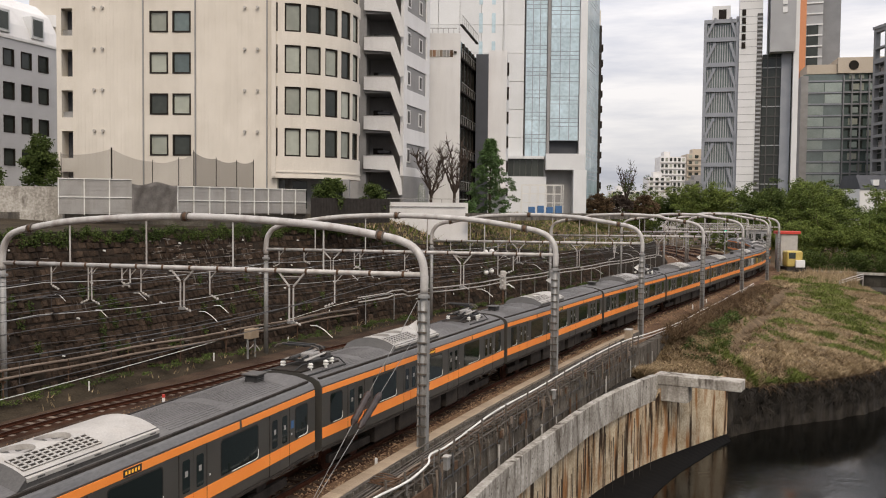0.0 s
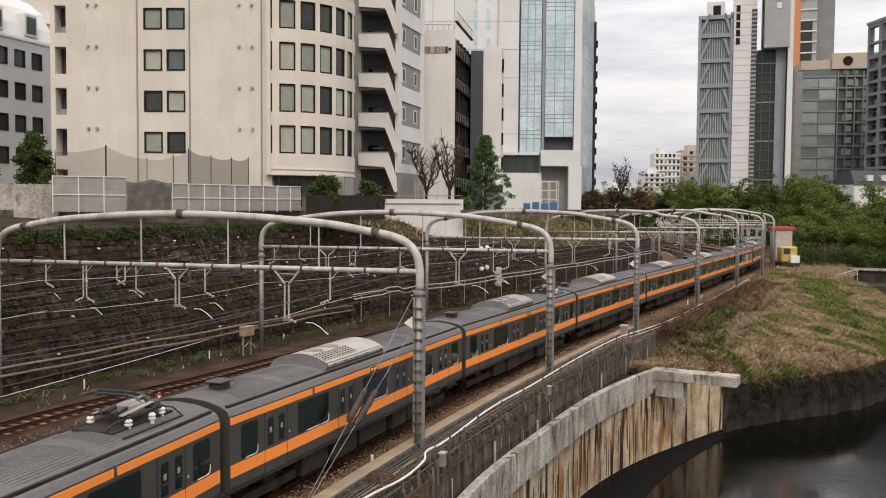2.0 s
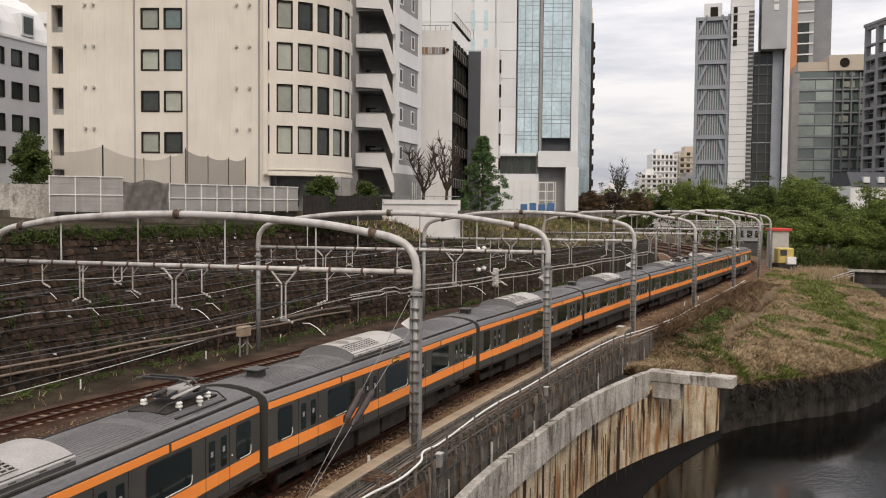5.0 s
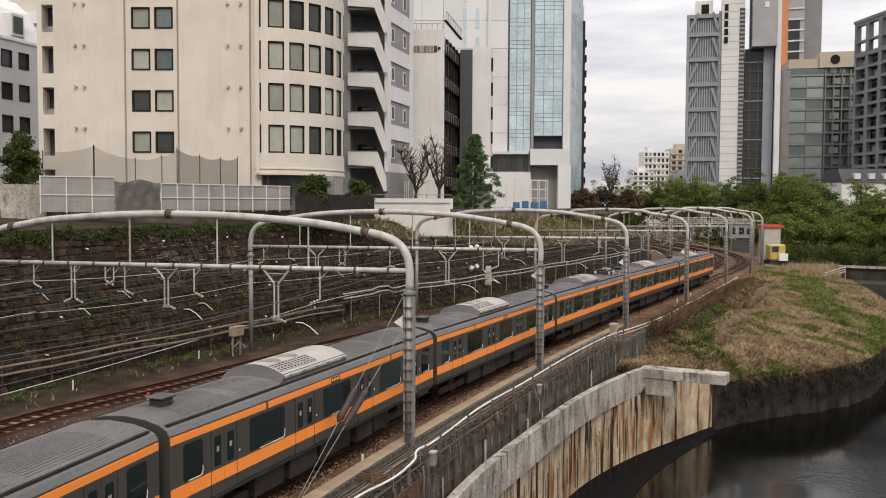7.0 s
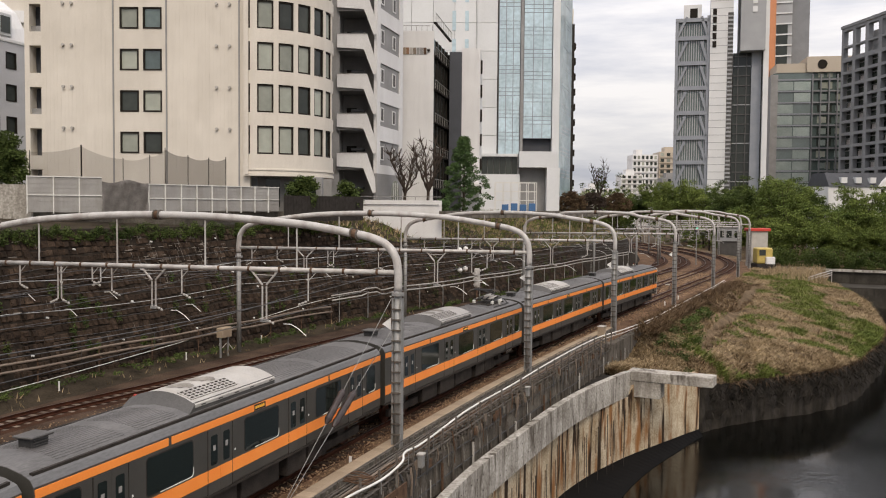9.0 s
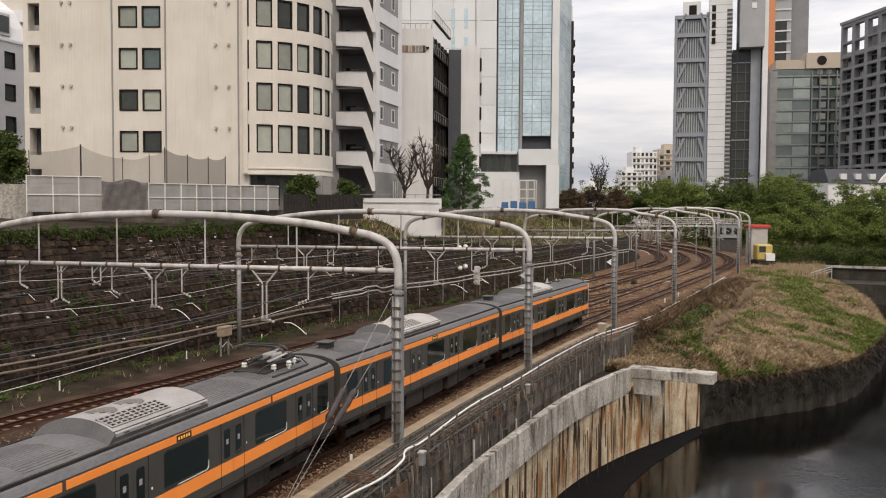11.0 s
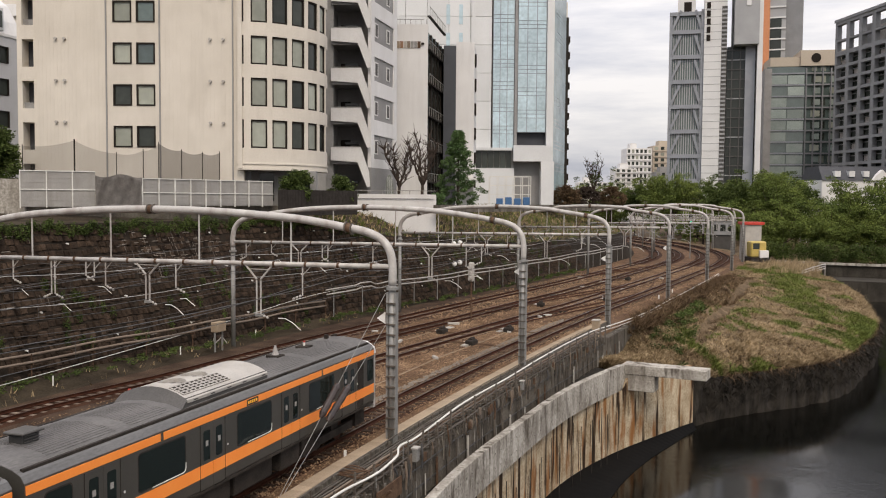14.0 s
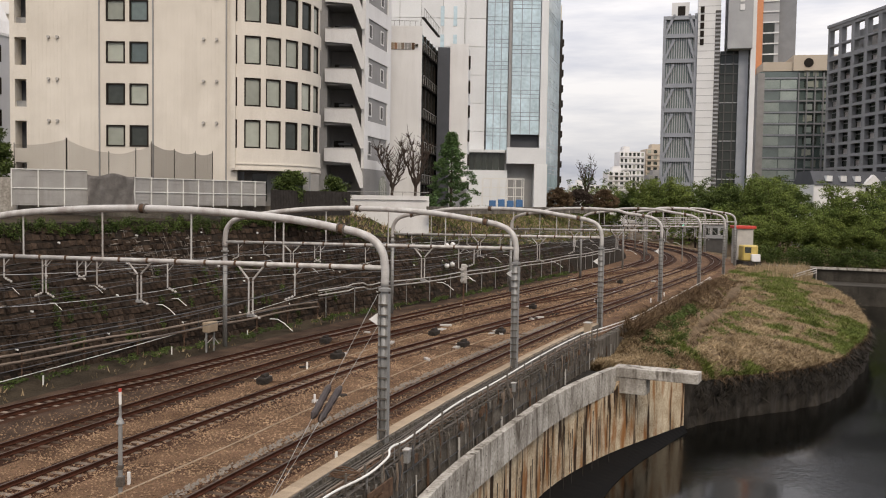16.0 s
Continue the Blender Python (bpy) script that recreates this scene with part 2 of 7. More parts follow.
    terrace=mat("terrace_ground", (0.10, 0.09, 0.06), (0.20, 0.17, 0.12), 0.95, 0.3, 8, 0.2),
    straw=mat("dry_straw", (0.15, 0.105, 0.058), (0.47, 0.36, 0.225), 0.9, 0.35, 8, 0.2, spread=0.35),
    grass=mat("spring_grass", (0.055, 0.078, 0.018), (0.165, 0.19, 0.05), 0.85, 0.4, 8, 0.2, spread=0.4),
    leaf=mat("spring_leaves", (0.052, 0.082, 0.020), (0.20, 0.24, 0.062), 0.8, 0.10, 3, 0.2, spread=0.45),
    darkleaf=mat("dark_leaves", (0.028, 0.046, 0.013), (0.09, 0.12, 0.032), 0.8, 0.2, 4, 0.2, spread=0.4),
    vivid=mat("fresh_green_leaves", (0.028, 0.068, 0.017), (0.085, 0.155, 0.038), 0.7, 0.4, 6, 0.2, spread=0.35),
    bark=mat("grey_brown_bark", (0.035, 0.025, 0.02), (0.09, 0.068, 0.055), 0.95, 3, 30, 0.5),
    hoarding=mat("grey_hoarding_sheet", (0.25, 0.24, 0.225), (0.34, 0.33, 0.31), 0.7, 1, 15, 0.1, streak=0.3, dirt=(0.15, 0.13, 0.11)),
    cloth=mat("grey_tarpaulin", (0.17, 0.158, 0.148), (0.30, 0.28, 0.265), 0.8, 2, 15, 0.3),
    fence=mat("black_board_fence", (0.022, 0.019, 0.017), (0.045, 0.04, 0.036), 0.8),
    bluetarp=mat("blue_plastic_sheet", (0.03, 0.10, 0.24), (0.06, 0.17, 0.34), 0.5),
    led=mat("amber_led_display", (0.35, 0.16, 0.02), (0.5, 0.25, 0.03), 0.5),
    green=mat("green_signal_lens", (0.02, 0.3, 0.18), (0.03, 0.4, 0.25), 0.3),
)
M["led"].node_tree.nodes["Principled BSDF"].inputs["Emission Color"].default_value = (1, 0.5, 0.05, 1)
M["led"].node_tree.nodes["Principled BSDF"].inputs["Emission Strength"].default_value = 0.5
M["green"].node_tree.nodes["Principled BSDF"].inputs["Emission Color"].default_value = (0.05, 1, 0.6, 1)
M["green"].node_tree.nodes["Principled BSDF"].inputs["Emission Strength"].default_value = 0.6

M["revet"].node_tree.nodes["Principled BSDF"].inputs["Specular IOR Level"].default_value = 0.1
M["darkglass"].node_tree.nodes["Principled BSDF"].inputs["Specular IOR Level"].default_value = 0.35
M["trainglass"].node_tree.nodes["Principled BSDF"].inputs["Specular IOR Level"].default_value = 0.3
# river water: near-black, with small ripples that break up the mirror
water_m = mat("dark_river_water", (0.0015, 0.0018, 0.0013), (0.003, 0.003, 0.0024), 0.09, 0.15, 3.0, 0.0)
wt = water_m.node_tree
w_b, w_tc, w_mp, w_n1, w_n2 = wt.nodes["Principled BSDF"], wt.nodes.new("ShaderNodeTexCoord"), wt.nodes.new("ShaderNodeMapping"), wt.nodes.new("ShaderNodeTexNoise"), wt.nodes.new("ShaderNodeTexNoise")
w_n1.inputs["Scale"].default_value, w_n1.inputs["Detail"].default_value, w_n2.inputs["Scale"].default_value = 3.4, 5, 0.07
wt.links.new(w_tc.outputs["Object"], w_mp.inputs["Vector"])
wt.links.new(w_mp.outputs[0], w_n1.inputs["Vector"])
wt.links.new(w_mp.outputs[0], w_n2.inputs["Vector"])
w_bp = wt.nodes.new("ShaderNodeBump")
w_bp.inputs["Distance"].default_value = 0.03
wt.links.new(w_n1.outputs["Fac"], w_bp.inputs["Height"])
w_mr = wt.nodes.new("ShaderNodeMapRange")
w_mr.inputs["From Min"].default_value, w_mr.inputs["From Max"].default_value, w_mr.inputs["To Min"].default_value, w_mr.inputs["To Max"].default_value = 0.42, 0.60, 0.06, 0.9
wt.links.new(w_n2.outputs["Fac"], w_mr.inputs["Value"])
wt.links.new(w_mr.outputs[0], w_bp.inputs["Strength"])
wt.links.new(w_bp.outputs[0], w_b.inputs["Normal"])
w_b.inputs["IOR"].default_value, w_b.inputs["Specular IOR Level"].default_value = 1.33, 0.45
M["water"] = water_m


# ---- mesh tools ----
def thing(name, label, category, group="", at=(0, 0, 0), rz=0.0, kind=""):
    ob = new(name)
    ob.empty_display_size = 0.1
    ob.matrix_basis = pose(*at, 0, 0, rz)
    return tagged(ob, label, category, group, kind)


def mesh_of(name, bm, material, smooth=False):
    me = bpy.data.meshes.new(name)
    bm.to_mesh(me)
    bm.free()
    for one in (material if isinstance(material, (list, tuple)) else [material]):
        me.materials.append(one)
    if smooth:
        me.polygons.foreach_set("use_smooth", [True] * len(me.polygons))
    return me


def part(name, bm, material, parent=None, label="", smooth=False):
    ob = new(name, mesh_of(name, bm, material, smooth))
    if parent is not None:
        ob.parent = parent
    return tagged(ob, label)


def quick(name, verts, faces, material, smooth=False):
    me = bpy.data.meshes.new(name)
    me.from_pydata(verts, [], faces)
    me.update()
    me.materials.append(material)
    if smooth:
        me.polygons.foreach_set("use_smooth", [True] * len(me.polygons))
    return new(name, me)


def box(bm, x0, x1, y0, y1, z0, z1, m=None):
    vs = [bm.verts.new(Vector(p)) for p in ((x0, y0, z0), (x1, y0, z0), (x1, y1, z0), (x0, y1, z0), (x0, y0, z1), (x1, y0, z1), (x1, y1, z1), (x0, y1, z1))]
    if m is not None:
        for v in vs:
            v.co = m @ v.co
    for f in ((3, 2, 1, 0), (4, 5, 6, 7), (0, 1, 5, 4), (1, 2, 6, 5), (2, 3, 7, 6), (3, 0, 4, 7)):
        bm.faces.new([vs[i] for i in f])
    return bm


def bx(*a, m=None, bev=0.0):
    bm = box(bmesh.new(), *a, m=m)
    if bev:
        bmesh.ops.bevel(bm, geom=bm.edges[:], offset=bev, segments=1, affect="EDGES")
    return bm


def tube(bm, pts, r, seg=8, cap=True):
    """A round tube along pts; r is one radius or one for each point."""
    pts = [Vector(p) for p in pts]
    rs = r if isinstance(r, (list, tuple)) else [r] * len(pts)
    rings, ref = [], None
    for i, p in enumerate(pts):
        d = (pts[min(i + 1, len(pts) - 1)] - pts[max(i - 1, 0)]).normalized()
        if ref is None:
            ref = Vector((0, 0, 1)) if abs(d.z) < 0.9 else Vector((1, 0, 0))
        a = (ref - d * ref.dot(d)).normalized()
        ref = a
        b = d.cross(a)
        rings.append([bm.verts.new(p + rs[i] * (math.cos(2 * math.pi * k / seg) * a + math.sin(2 * math.pi * k / seg) * b)) for k in range(seg)])
    for q, s in zip(rings, rings[1:]):
        for k in range(seg):
            bm.faces.new((q[k], q[(k + 1) % seg], s[(k + 1) % seg], s[k]))
    if cap:
        bm.faces.new(rings[0][::-1])
        bm.faces.new(rings[-1])
    return bm


def prism(bm, outline, a, b, axis="x"):
    """Extrude a closed outline of (u, v) from a to b along an axis."""
    put = {"x": lambda u, v, w: (w, u, v), "y": lambda u, v, w: (u, w, v), "z": lambda u, v, w: (u, v, w)}[axis]
    p = [bm.verts.new(put(u, v, a)) for u, v in outline]
    q = [bm.verts.new(put(u, v, b)) for u, v in outline]
    k = len(outline)
    for i in range(k):
        bm.faces.new((p[i], p[(i + 1) % k], q[(i + 1) % k], q[i]))
    bm.faces.new(p[::-1])
    bm.faces.new(q)
    bmesh.ops.recalc_face_normals(bm, faces=bm.faces[:])
    return bm


def glide(cp, n=30):
    """A smooth line through control points."""
    cp = [Vector(c) for c in cp]
    out = []
    for i in range(1, len(cp) - 2):
        p0, p1, p2, p3 = cp[i - 1:i + 3]
        d0, d1, d2 = (p1 - p0).length, (p2 - p1).length, (p3 - p2).length
        m1 = ((p1 - p0) / d0 * d1 + (p2 - p1) / d1 * d0) / (d0 + d1) * d1
        m2 = ((p2 - p1) / d1 * d2 + (p3 - p2) / d2 * d1) / (d1 + d2) * d1
        for k in range(n):
            t = k / n
            out.append((2 * t**3 - 3 * t**2 + 1) * p1 + (t**3 - 2 * t**2 + t) * m1 + (3 * t**2 - 2 * t**3) * p2 + (t**3 - t**2) * m2)
    return out


# ---- the line of the near track, from behind the camera to the far bend ----
LINE = glide([(-24, -420), (-22.5, -300), (-20, -200), (-18, -120), (-17, -60), (-16, -20), (-14.4, 0), (-12.8, 10), (-10.5, 20), (-7.44, 30),
              (-3.91, 40), (4.07, 60), (12.93, 80), (22.4, 100), (31.8, 120), (41.0, 140), (48.6, 160), (53.6, 185), (54.8, 213), (51.5, 251),
              (42, 290), (24, 330), (-8, 380), (-60, 430)], 40)
LX, LY = np.array([p.x for p in LINE]), np.array([p.y for p in LINE])
LS = np.concatenate([[0], np.cumsum(np.hypot(np.diff(LX), np.diff(LY)))])
LS -= np.interp(0, LY[:400], LS[:400])


def on(s, o=0.0, z=0.0):
    """The point s metres along the near track and o metres to its river side."""
    x, y = np.interp(s, LS, LX), np.interp(s, LS, LY)
    tx = np.interp(s + 0.5, LS, LX) - np.interp(s - 0.5, LS, LX)
    ty = np.interp(s + 0.5, LS, LY) - np.interp(s - 0.5, LS, LY)
    k = math.hypot(tx, ty)
    return Vector((x + o * ty / k, y - o * tx / k, z))


def heading(s):
    d = on(s + 1) - on(s - 1)
    return math.degrees(math.atan2(d.y, d.x))


def strip(name, s0, s1, step, profile, material, smooth=False):
    """A sheet along the track; profile(s) gives (offset, z) pairs."""
    verts, faces, k = [], [], 0
    ss = np.arange(s0, s1 + 0.01, step)
    for s in ss:
        row = profile(float(s))
        k = len(row)
        verts += [on(float(s), o, z) for o, z in row]
    for i in range(len(ss) - 1):
        for j in range(k - 1):
            a = i * k + j
            faces.append((a, a + 1, a + k + 1, a + k))
    return quick(name, verts, faces, material, smooth)


TRACKS = {"near": lambda s: 0.0,
          "second": lambda s: float(np.interp(s, [-500, 40, 55, 68, 78, 90, 104, 135, 300], [-6.6, -6.5, -6.3, -5.3, -4.6, -3.9, -3.8, -3.8, -3.8])),
          "third": lambda s: float(np.interp(s, [-500, 60, 75, 100, 125, 300], [-10.5, -10.5, -9.2, -8.2, -8.2, -8.2])),
          "fourth": lambda s: float(np.interp(s, [-500, 38, 46, 60, 85, 113, 300], [-15.6, -15.3, -14.3, -13.95, -13.0, -12.3, -12.2]))}

# ---- ground, river, banks ----
WATER = -7.8
tagged(quick("ground", [(-4000, -4000, -9), (4000, -4000, -9), (4000, 4000, -9), (-4000, 4000, -9)], [(0, 1, 2, 3)], M["soil"]), "brown river bed and earth under the place", "ground", kind="structure")
tagged(quick("water", [(-60, -300, WATER), (700, -300, WATER), (700, 700, WATER), (-60, 700, WATER)], [(0, 1, 2, 3)], M["water"]), "dark calm river water with soft ripples", "river", kind="structure")
tagged(strip("railway_bed", -280, 380, 2.0, lambda s: [(-22.5, 0.25), (-19.0, 0.05), (-17.5, -0.22), (2.2, -0.22), (2.8, -0.35), (3.4, -0.5)], M["ballast"]),
       "brown ballast bed of four railway tracks", "railway bed", kind="structure")

tagged(strip("cess", -60, 130, 2.0, lambda s: [(-17.2, -0.216), (-14.0, -0.216), (float(np.interp(s, [70, 100], [-11.9, -10.4])), -0.216)], M["cess"]), "dark oily ballast between the far tracks", "ballast", kind="structure")
tagged(strip("verge", -60, 200, 2.0, lambda s: [(-22.4, 0.256), (-19.0, 0.06), (-17.5, -0.212), (-17.0, -0.214)], M["verge"]), "dark damp soil verge at the foot of the wall", "verge", kind="structure")


def wall_top(s):
    return float(np.interp(s, [-400, 72, 84, 120, 400], [8.2, 8.2, 6.3, 4.2, 2.5]))


def wall_out(s):
    """Offset of the wall's foot."""
    return float(np.interp(s, [-400, 41, 55, 68, 76, 90, 400], [-20.4, -20.0, -19.1, -19.1, -18.3, -16.6, -15.6]))


def crest_out(s):
    """Offset of the wall's crest; the face leans back towards it."""
    return float(np.interp(s, [-400, 40, 60, 90, 400], [-21.4, -21.4, -20.6, -18.6, -17.0])) - 1.6 * wall_top(s) / 8


tagged(strip("retaining_wall", -60, 300, 2.0, lambda s: [(wall_out(s) + 0.1, -0.3), (crest_out(s), wall_top(s)), (crest_out(s) - 1.0, wall_top(s))], M["mortar"]),
       "dark weathered stone retaining wall beside the tracks", "retaining wall", kind="structure")
tagged(strip("terrace_slope", -60, 300, 3.0, lambda s: [(crest_out(s) - 0.6, wall_top(s) - 0.02), (crest_out(s) - 3.9, min(8.7, wall_top(s) + float(np.interp(s, [68, 78], [0.03, 1.9])))), (crest_out(s) - 12.4, 9.0), (crest_out(s) - 18.4, 9.0)], M["verge"], True),
       "grassy earth slope above the retaining wall", "slope", kind="structure")
left = [on(s, crest_out(s) - 14.4, 8.96) for s in range(-60, 226, 5)]
bm = bmesh.new()
lv = [(bm.verts.new(p), bm.verts.new((-900, p.y + 20, 8.96))) for p in left]
for (a, b), (c, d) in zip(lv, lv[1:]):
    bm.faces.new((a, b, d, c))
tagged(part("terrace", bm, M["terrace"]), "paved terrace on which the buildings stand", "terrace", kind="structure")

# river-side edge: shoulder wall under the cable racks, then the grass bank
SHORE = [(-12, -60), (-8, -10), (-5.5, 20), (0.0, 40), (6.0, 56), (10.6, 63.2), (15.2, 67.6), (19.4, 70.6), (24.8, 74.4), (30.6, 77.6), (36.4, 82.6), (41.4, 90.2), (45.6, 96.8), (50.4, 106), (54.3, 116), (57.4, 127), (59.8, 140), (60.4, 152), (59.4, 164), (57.4, 176), (57, 192), (57, 215), (55.5, 250), (46, 290), (28, 332), (-5, 382)]
shore = glide([(-9, -70)] + SHORE + [(-40, 420)], 12)


def shore_at(s):
    p = on(s)
    n = (on(s, 1) - p)
    best = min(shore, key=lambda q: abs((q.xy - p.xy).cross(n.xy)) if (q.xy - p.xy).dot(n.xy) > 0 else 1e9)
    return (best.xy - p.xy).dot(n.xy)


BANK0 = 70


def bank_row(s):
    edge = shore_at(float(s)) - 0.4
    high = float(np.interp(s, [118, 140, 160, 185], [0, 1, 1, 0.4]))  # the bank stands higher towards its end
    low = float(np.interp(s, [77, 84], [1, 0]))  # beside the shoulder wall the bank lies lower
    if low > 0:
        rest_ = [(0.35 * edge + 3.2, -1.3), (0.62 * edge + 1.9, -2.3), (0.85 * edge + 0.7, -3.2), (edge - 0.35, -3.9), (edge, -4.25)]
        return [(4.2, -0.7 - 1.6 * low), (4.3, -0.5 - 1.6 * low), (5.0, -0.5 - 1.45 * low)] + [(o, min(z, z * (1 - low) + (-2.0 - 0.08 * (o - 5)) * low)) for o, z in rest_]
    return [(3.3, -0.5), (3.9, -0.3), (5.0, -0.5 + 0.2 * high), (0.35 * edge + 3.2, -1.3 + 0.8 * high), (0.62 * edge + 1.9, -2.3 + 1.5 * high), (0.85 * edge + 0.7, -3.2 + 1.7 * high), (edge - 0.35, -3.9 + 0.8 * high), (edge, -4.25)]


def bank_shape(s, o, z):
    """Humps, hollows and the old ditch that runs down the bank."""
    k = 0.34 * noise.noise((s * 0.16, o * 0.3, 3)) + 0.16 * noise.noise((s * 0.55, o * 0.8, 8)) + 0.08 * noise.noise((s * 1.4, o * 1.8, 2))
    d = o - float(np.interp(s, [84, 87, 103, 131, 136], [9.2, 8.9, 8.5, 7.1, 6.6]))
    fade = float(np.interp(s, [82, 88, 128, 138], [0, 1, 1, 0]))
    return z + k + fade * (0.7 * math.exp(-((d + 1.5) / 0.9) ** 2) - 1.0 * math.exp(-(d / 0.7) ** 2) + 0.25 * math.exp(-((d - 1.2) / 0.7) ** 2))


BANK_S = np.arange(BANK0, 300, 1.0)
rows = [bank_row(s) for s in BANK_S]
NB = 29
bm_v, bm_f = [], []
for s, row in zip(BANK_S, rows):
    for j in range(NB):
        u = j / 4
        o, z = (float(np.interp(u, range(8), [q[c] for q in row])) for c in (0, 1))
        bm_v.append(on(float(s), o, bank_shape(float(s), o, z) if 4 < j < NB - 3 else z))
for i in range(len(rows) - 1):
    for j in range(NB - 1):
        a = i * NB + j
        bm_f.append((a, a + 1, a + NB + 1, a + NB))
tagged(quick("bank", bm_v, bm_f, M["soil"], True), "dry earth bank falling to the river", "river bank", kind="structure")
rv, rf = [], []
WALL_ROWS = (WATER - 1, WATER, -7.0, -6.2, -5.5, -4.8, -4.1)
for i, p in enumerate(shore):
    for j, z in enumerate(WALL_ROWS):
        k = 0.22 * noise.noise((p.x * 0.9, p.y * 0.9, z * 1.1)) + 0.12 * noise.noise((p.x * 2.5, p.y * 2.5, z * 2.5)) if 0 < j < 6 else 0
        rv.append((p.x - 0.05 * j + k, p.y + 0.04 * j - k, z))
for i in range(len(shore) - 1):
    for j in range(6):
        a = i * 7 + j
        rf.append((a, a + 1, a + 8, a + 7))
tagged(quick("river_wall", rv, rf, M["revet"]), "black river wall under the bank", "river wall", kind="structure")


# ---- concrete retaining structure at the river: haunched beam on a rust-stained wall ----
LIP = [Vector(p) for p in ((-4.6, 12, 0), (-2.6, 24, 0), (-0.4, 34, 0), (0.5, 37, 0), (3.4, 44.7, 0), (7.6, 54.5, 0), (12.7, 63.1, 0))]
lip = glide([(-7, 0, 0)] + LIP + [(15.3, 67, 0)], 10)
concrete_wall = thing("river_retaining_wall", "weathered concrete retaining wall with rust-stained lower face", "retaining wall")


def ribbon(line, outs, material, name, parent, label=""):
    """A closed sweep; outs(i) gives (offset to the river side, z) corners."""
    bm, rings = bmesh.new(), []
    for i, p in enumerate(line):
        d = (line[min(i + 1, len(line) - 1)] - line[max(i - 1, 0)]).normalized()
        n = Vector((d.y, -d.x, 0))
        rings.append([bm.verts.new((p.x + n.x * o, p.y + n.y * o, z)) for o, z in outs(i)])
    k = len(rings[0])
    for q, r in zip(rings, rings[1:]):
        for j in range(k):
            bm.faces.new((q[j], q[(j + 1) % k], r[(j + 1) % k], r[j]))
    bm.faces.new(rings[0][::-1])
    bm.faces.new(rings[-1])
    bmesh.ops.recalc_face_normals(bm, faces=bm.faces[:])
    return part(name, bm, material, parent, label)


ribbon(lip, lambda i: [(0.0, -1.5), (0.0, -3.2), (-0.5, -3.35), (-0.42, -1.5)], M["concrete"], "beam", concrete_wall, "pale streaked concrete edge beam")
foot = glide([(-7, 0, 0)] + LIP[:-2] + [Vector(p) for p in ((7.6, 54.7, 0), (11.5, 60.6, 0), (15.6, 65.4, 0), (19.6, 69.8, 0))] + [(24, 74, 0)], 10)
wall_head = lambda i: -3.2 if i <= 62 else -2.4 - 0.45 * min(1, (i - 62) / max(1, len(foot) - 63))
ribbon(foot, lambda i: [(-0.35, wall_head(i)), (-0.35, -9), (-0.8, -9), (-0.8, wall_head(i))], M["rustwall"], "lower_wall", concrete_wall, "concrete wall with rust-brown streaks")
ribbon(lip, lambda i: [(-0.3, -1.95), (-0.3, -2.4), (-3.2, -2.4), (-3.2, -1.95)], M["revet"], "ledge", concrete_wall, "dark ledge behind the beam")
# added black sheet for the shaded water; it covers the wall's reflection
ribbon(foot, lambda i: [(-0.30, -7.3), (3.6 * min(1, (len(foot) - 1 - i) / 40), -7.76), (3.6 * min(1, (len(foot) - 1 - i) / 40), -9), (-0.5, -9), (-0.5, -7.3)], M["apronblack"], "wet_apron", concrete_wall, "added black apron standing in for shade along the wall's foot")
# cantilevered head at its far end
head = Matrix.Translation((12.7, 63.1, 0)) @ Matrix.Rotation(math.atan2(-2.3, 4.8), 4, "Z")
part("cantilever", bx(-0.4, 5.4, -0.9, 0.6, -2.17, -1.5, bev=0.03, m=head), M["concrete"], concrete_wall, "cantilevered concrete head")
part("pier", bx(-0.3, 1.9, -0.85, 0.5, -3.3, -2.1, bev=0.03, m=head), M["concrete"], concrete_wall)
# shoulder wall between track and ledge
tagged(strip("shoulder_wall", -60, 84, 1.5, lambda s: [(3.4, -0.55), (3.9, -0.45), (4.25, -0.4), (4.3, -2.3)], M["shoulderconc"]), "old concrete shoulder wall beside the track", "wall", kind="structure")


# ---- rails, sleepers ----
RAIL = [(-0.08, -0.17), (0.08, -0.17), (0.08, -0.14), (0.02, -0.12), (0.02, -0.05), (0.045, -0.03), (0.045, 0.0), (-0.045, 0.0), (-0.045, -0.03), (-0.02, -0.05), (-0.02, -0.12), (-0.08, -0.14)]


def rail_pair(which, s0, s1):
    track = thing(which + "_track", "rusty steel railway track on sleepers in ballast", "railway track", "railway tracks", on(s0, TRACKS[which](s0)))
    base = Vector(track.location)
    for side in (-0.56, 0.56):
        verts, faces, ss = [], [], np.arange(s0, s1, 1.5)
        k = len(RAIL)
        for s in ss:
            o = TRACKS[which](s) + side
            verts += [on(s, o + u, v) - base for u, v in RAIL]
        for i in range(len(ss) - 1):
            for j in range(k):
                a, b = i * k + j, i * k + (j + 1) % k
                faces.append((a, b, b + k, a + k))
        ob = quick("rail", verts, faces, M["rail"])
        ob.data.materials.append(M["shine"])
        for i, poly in enumerate(ob.data.polygons):
            if i % k == 6:
                poly.material_index = 1
        ob.parent = track
    return track, base


PALE_TRACKS = ("second", "fourth")
PALE_SLEEPER = mesh_of("sleeper", bx(-0.12, 0.12, -0.85, 0.85, -0.31, -0.183), M["palesleeper"])
SLEEPER = mesh_of("sleeper", bx(-0.11, 0.11, -1.05, 1.05, -0.31, -0.165), M["sleeper"])
for which in TRACKS:
    bed = strip("stained_ballast", 4, 260, 2.0, lambda s: [(TRACKS[which](s) - 1.25, -0.214), (TRACKS[which](s) - 0.8, -0.2), (TRACKS[which](s) + 0.8, -0.2), (TRACKS[which](s) + 1.25, -0.214)], M["bedstain"])
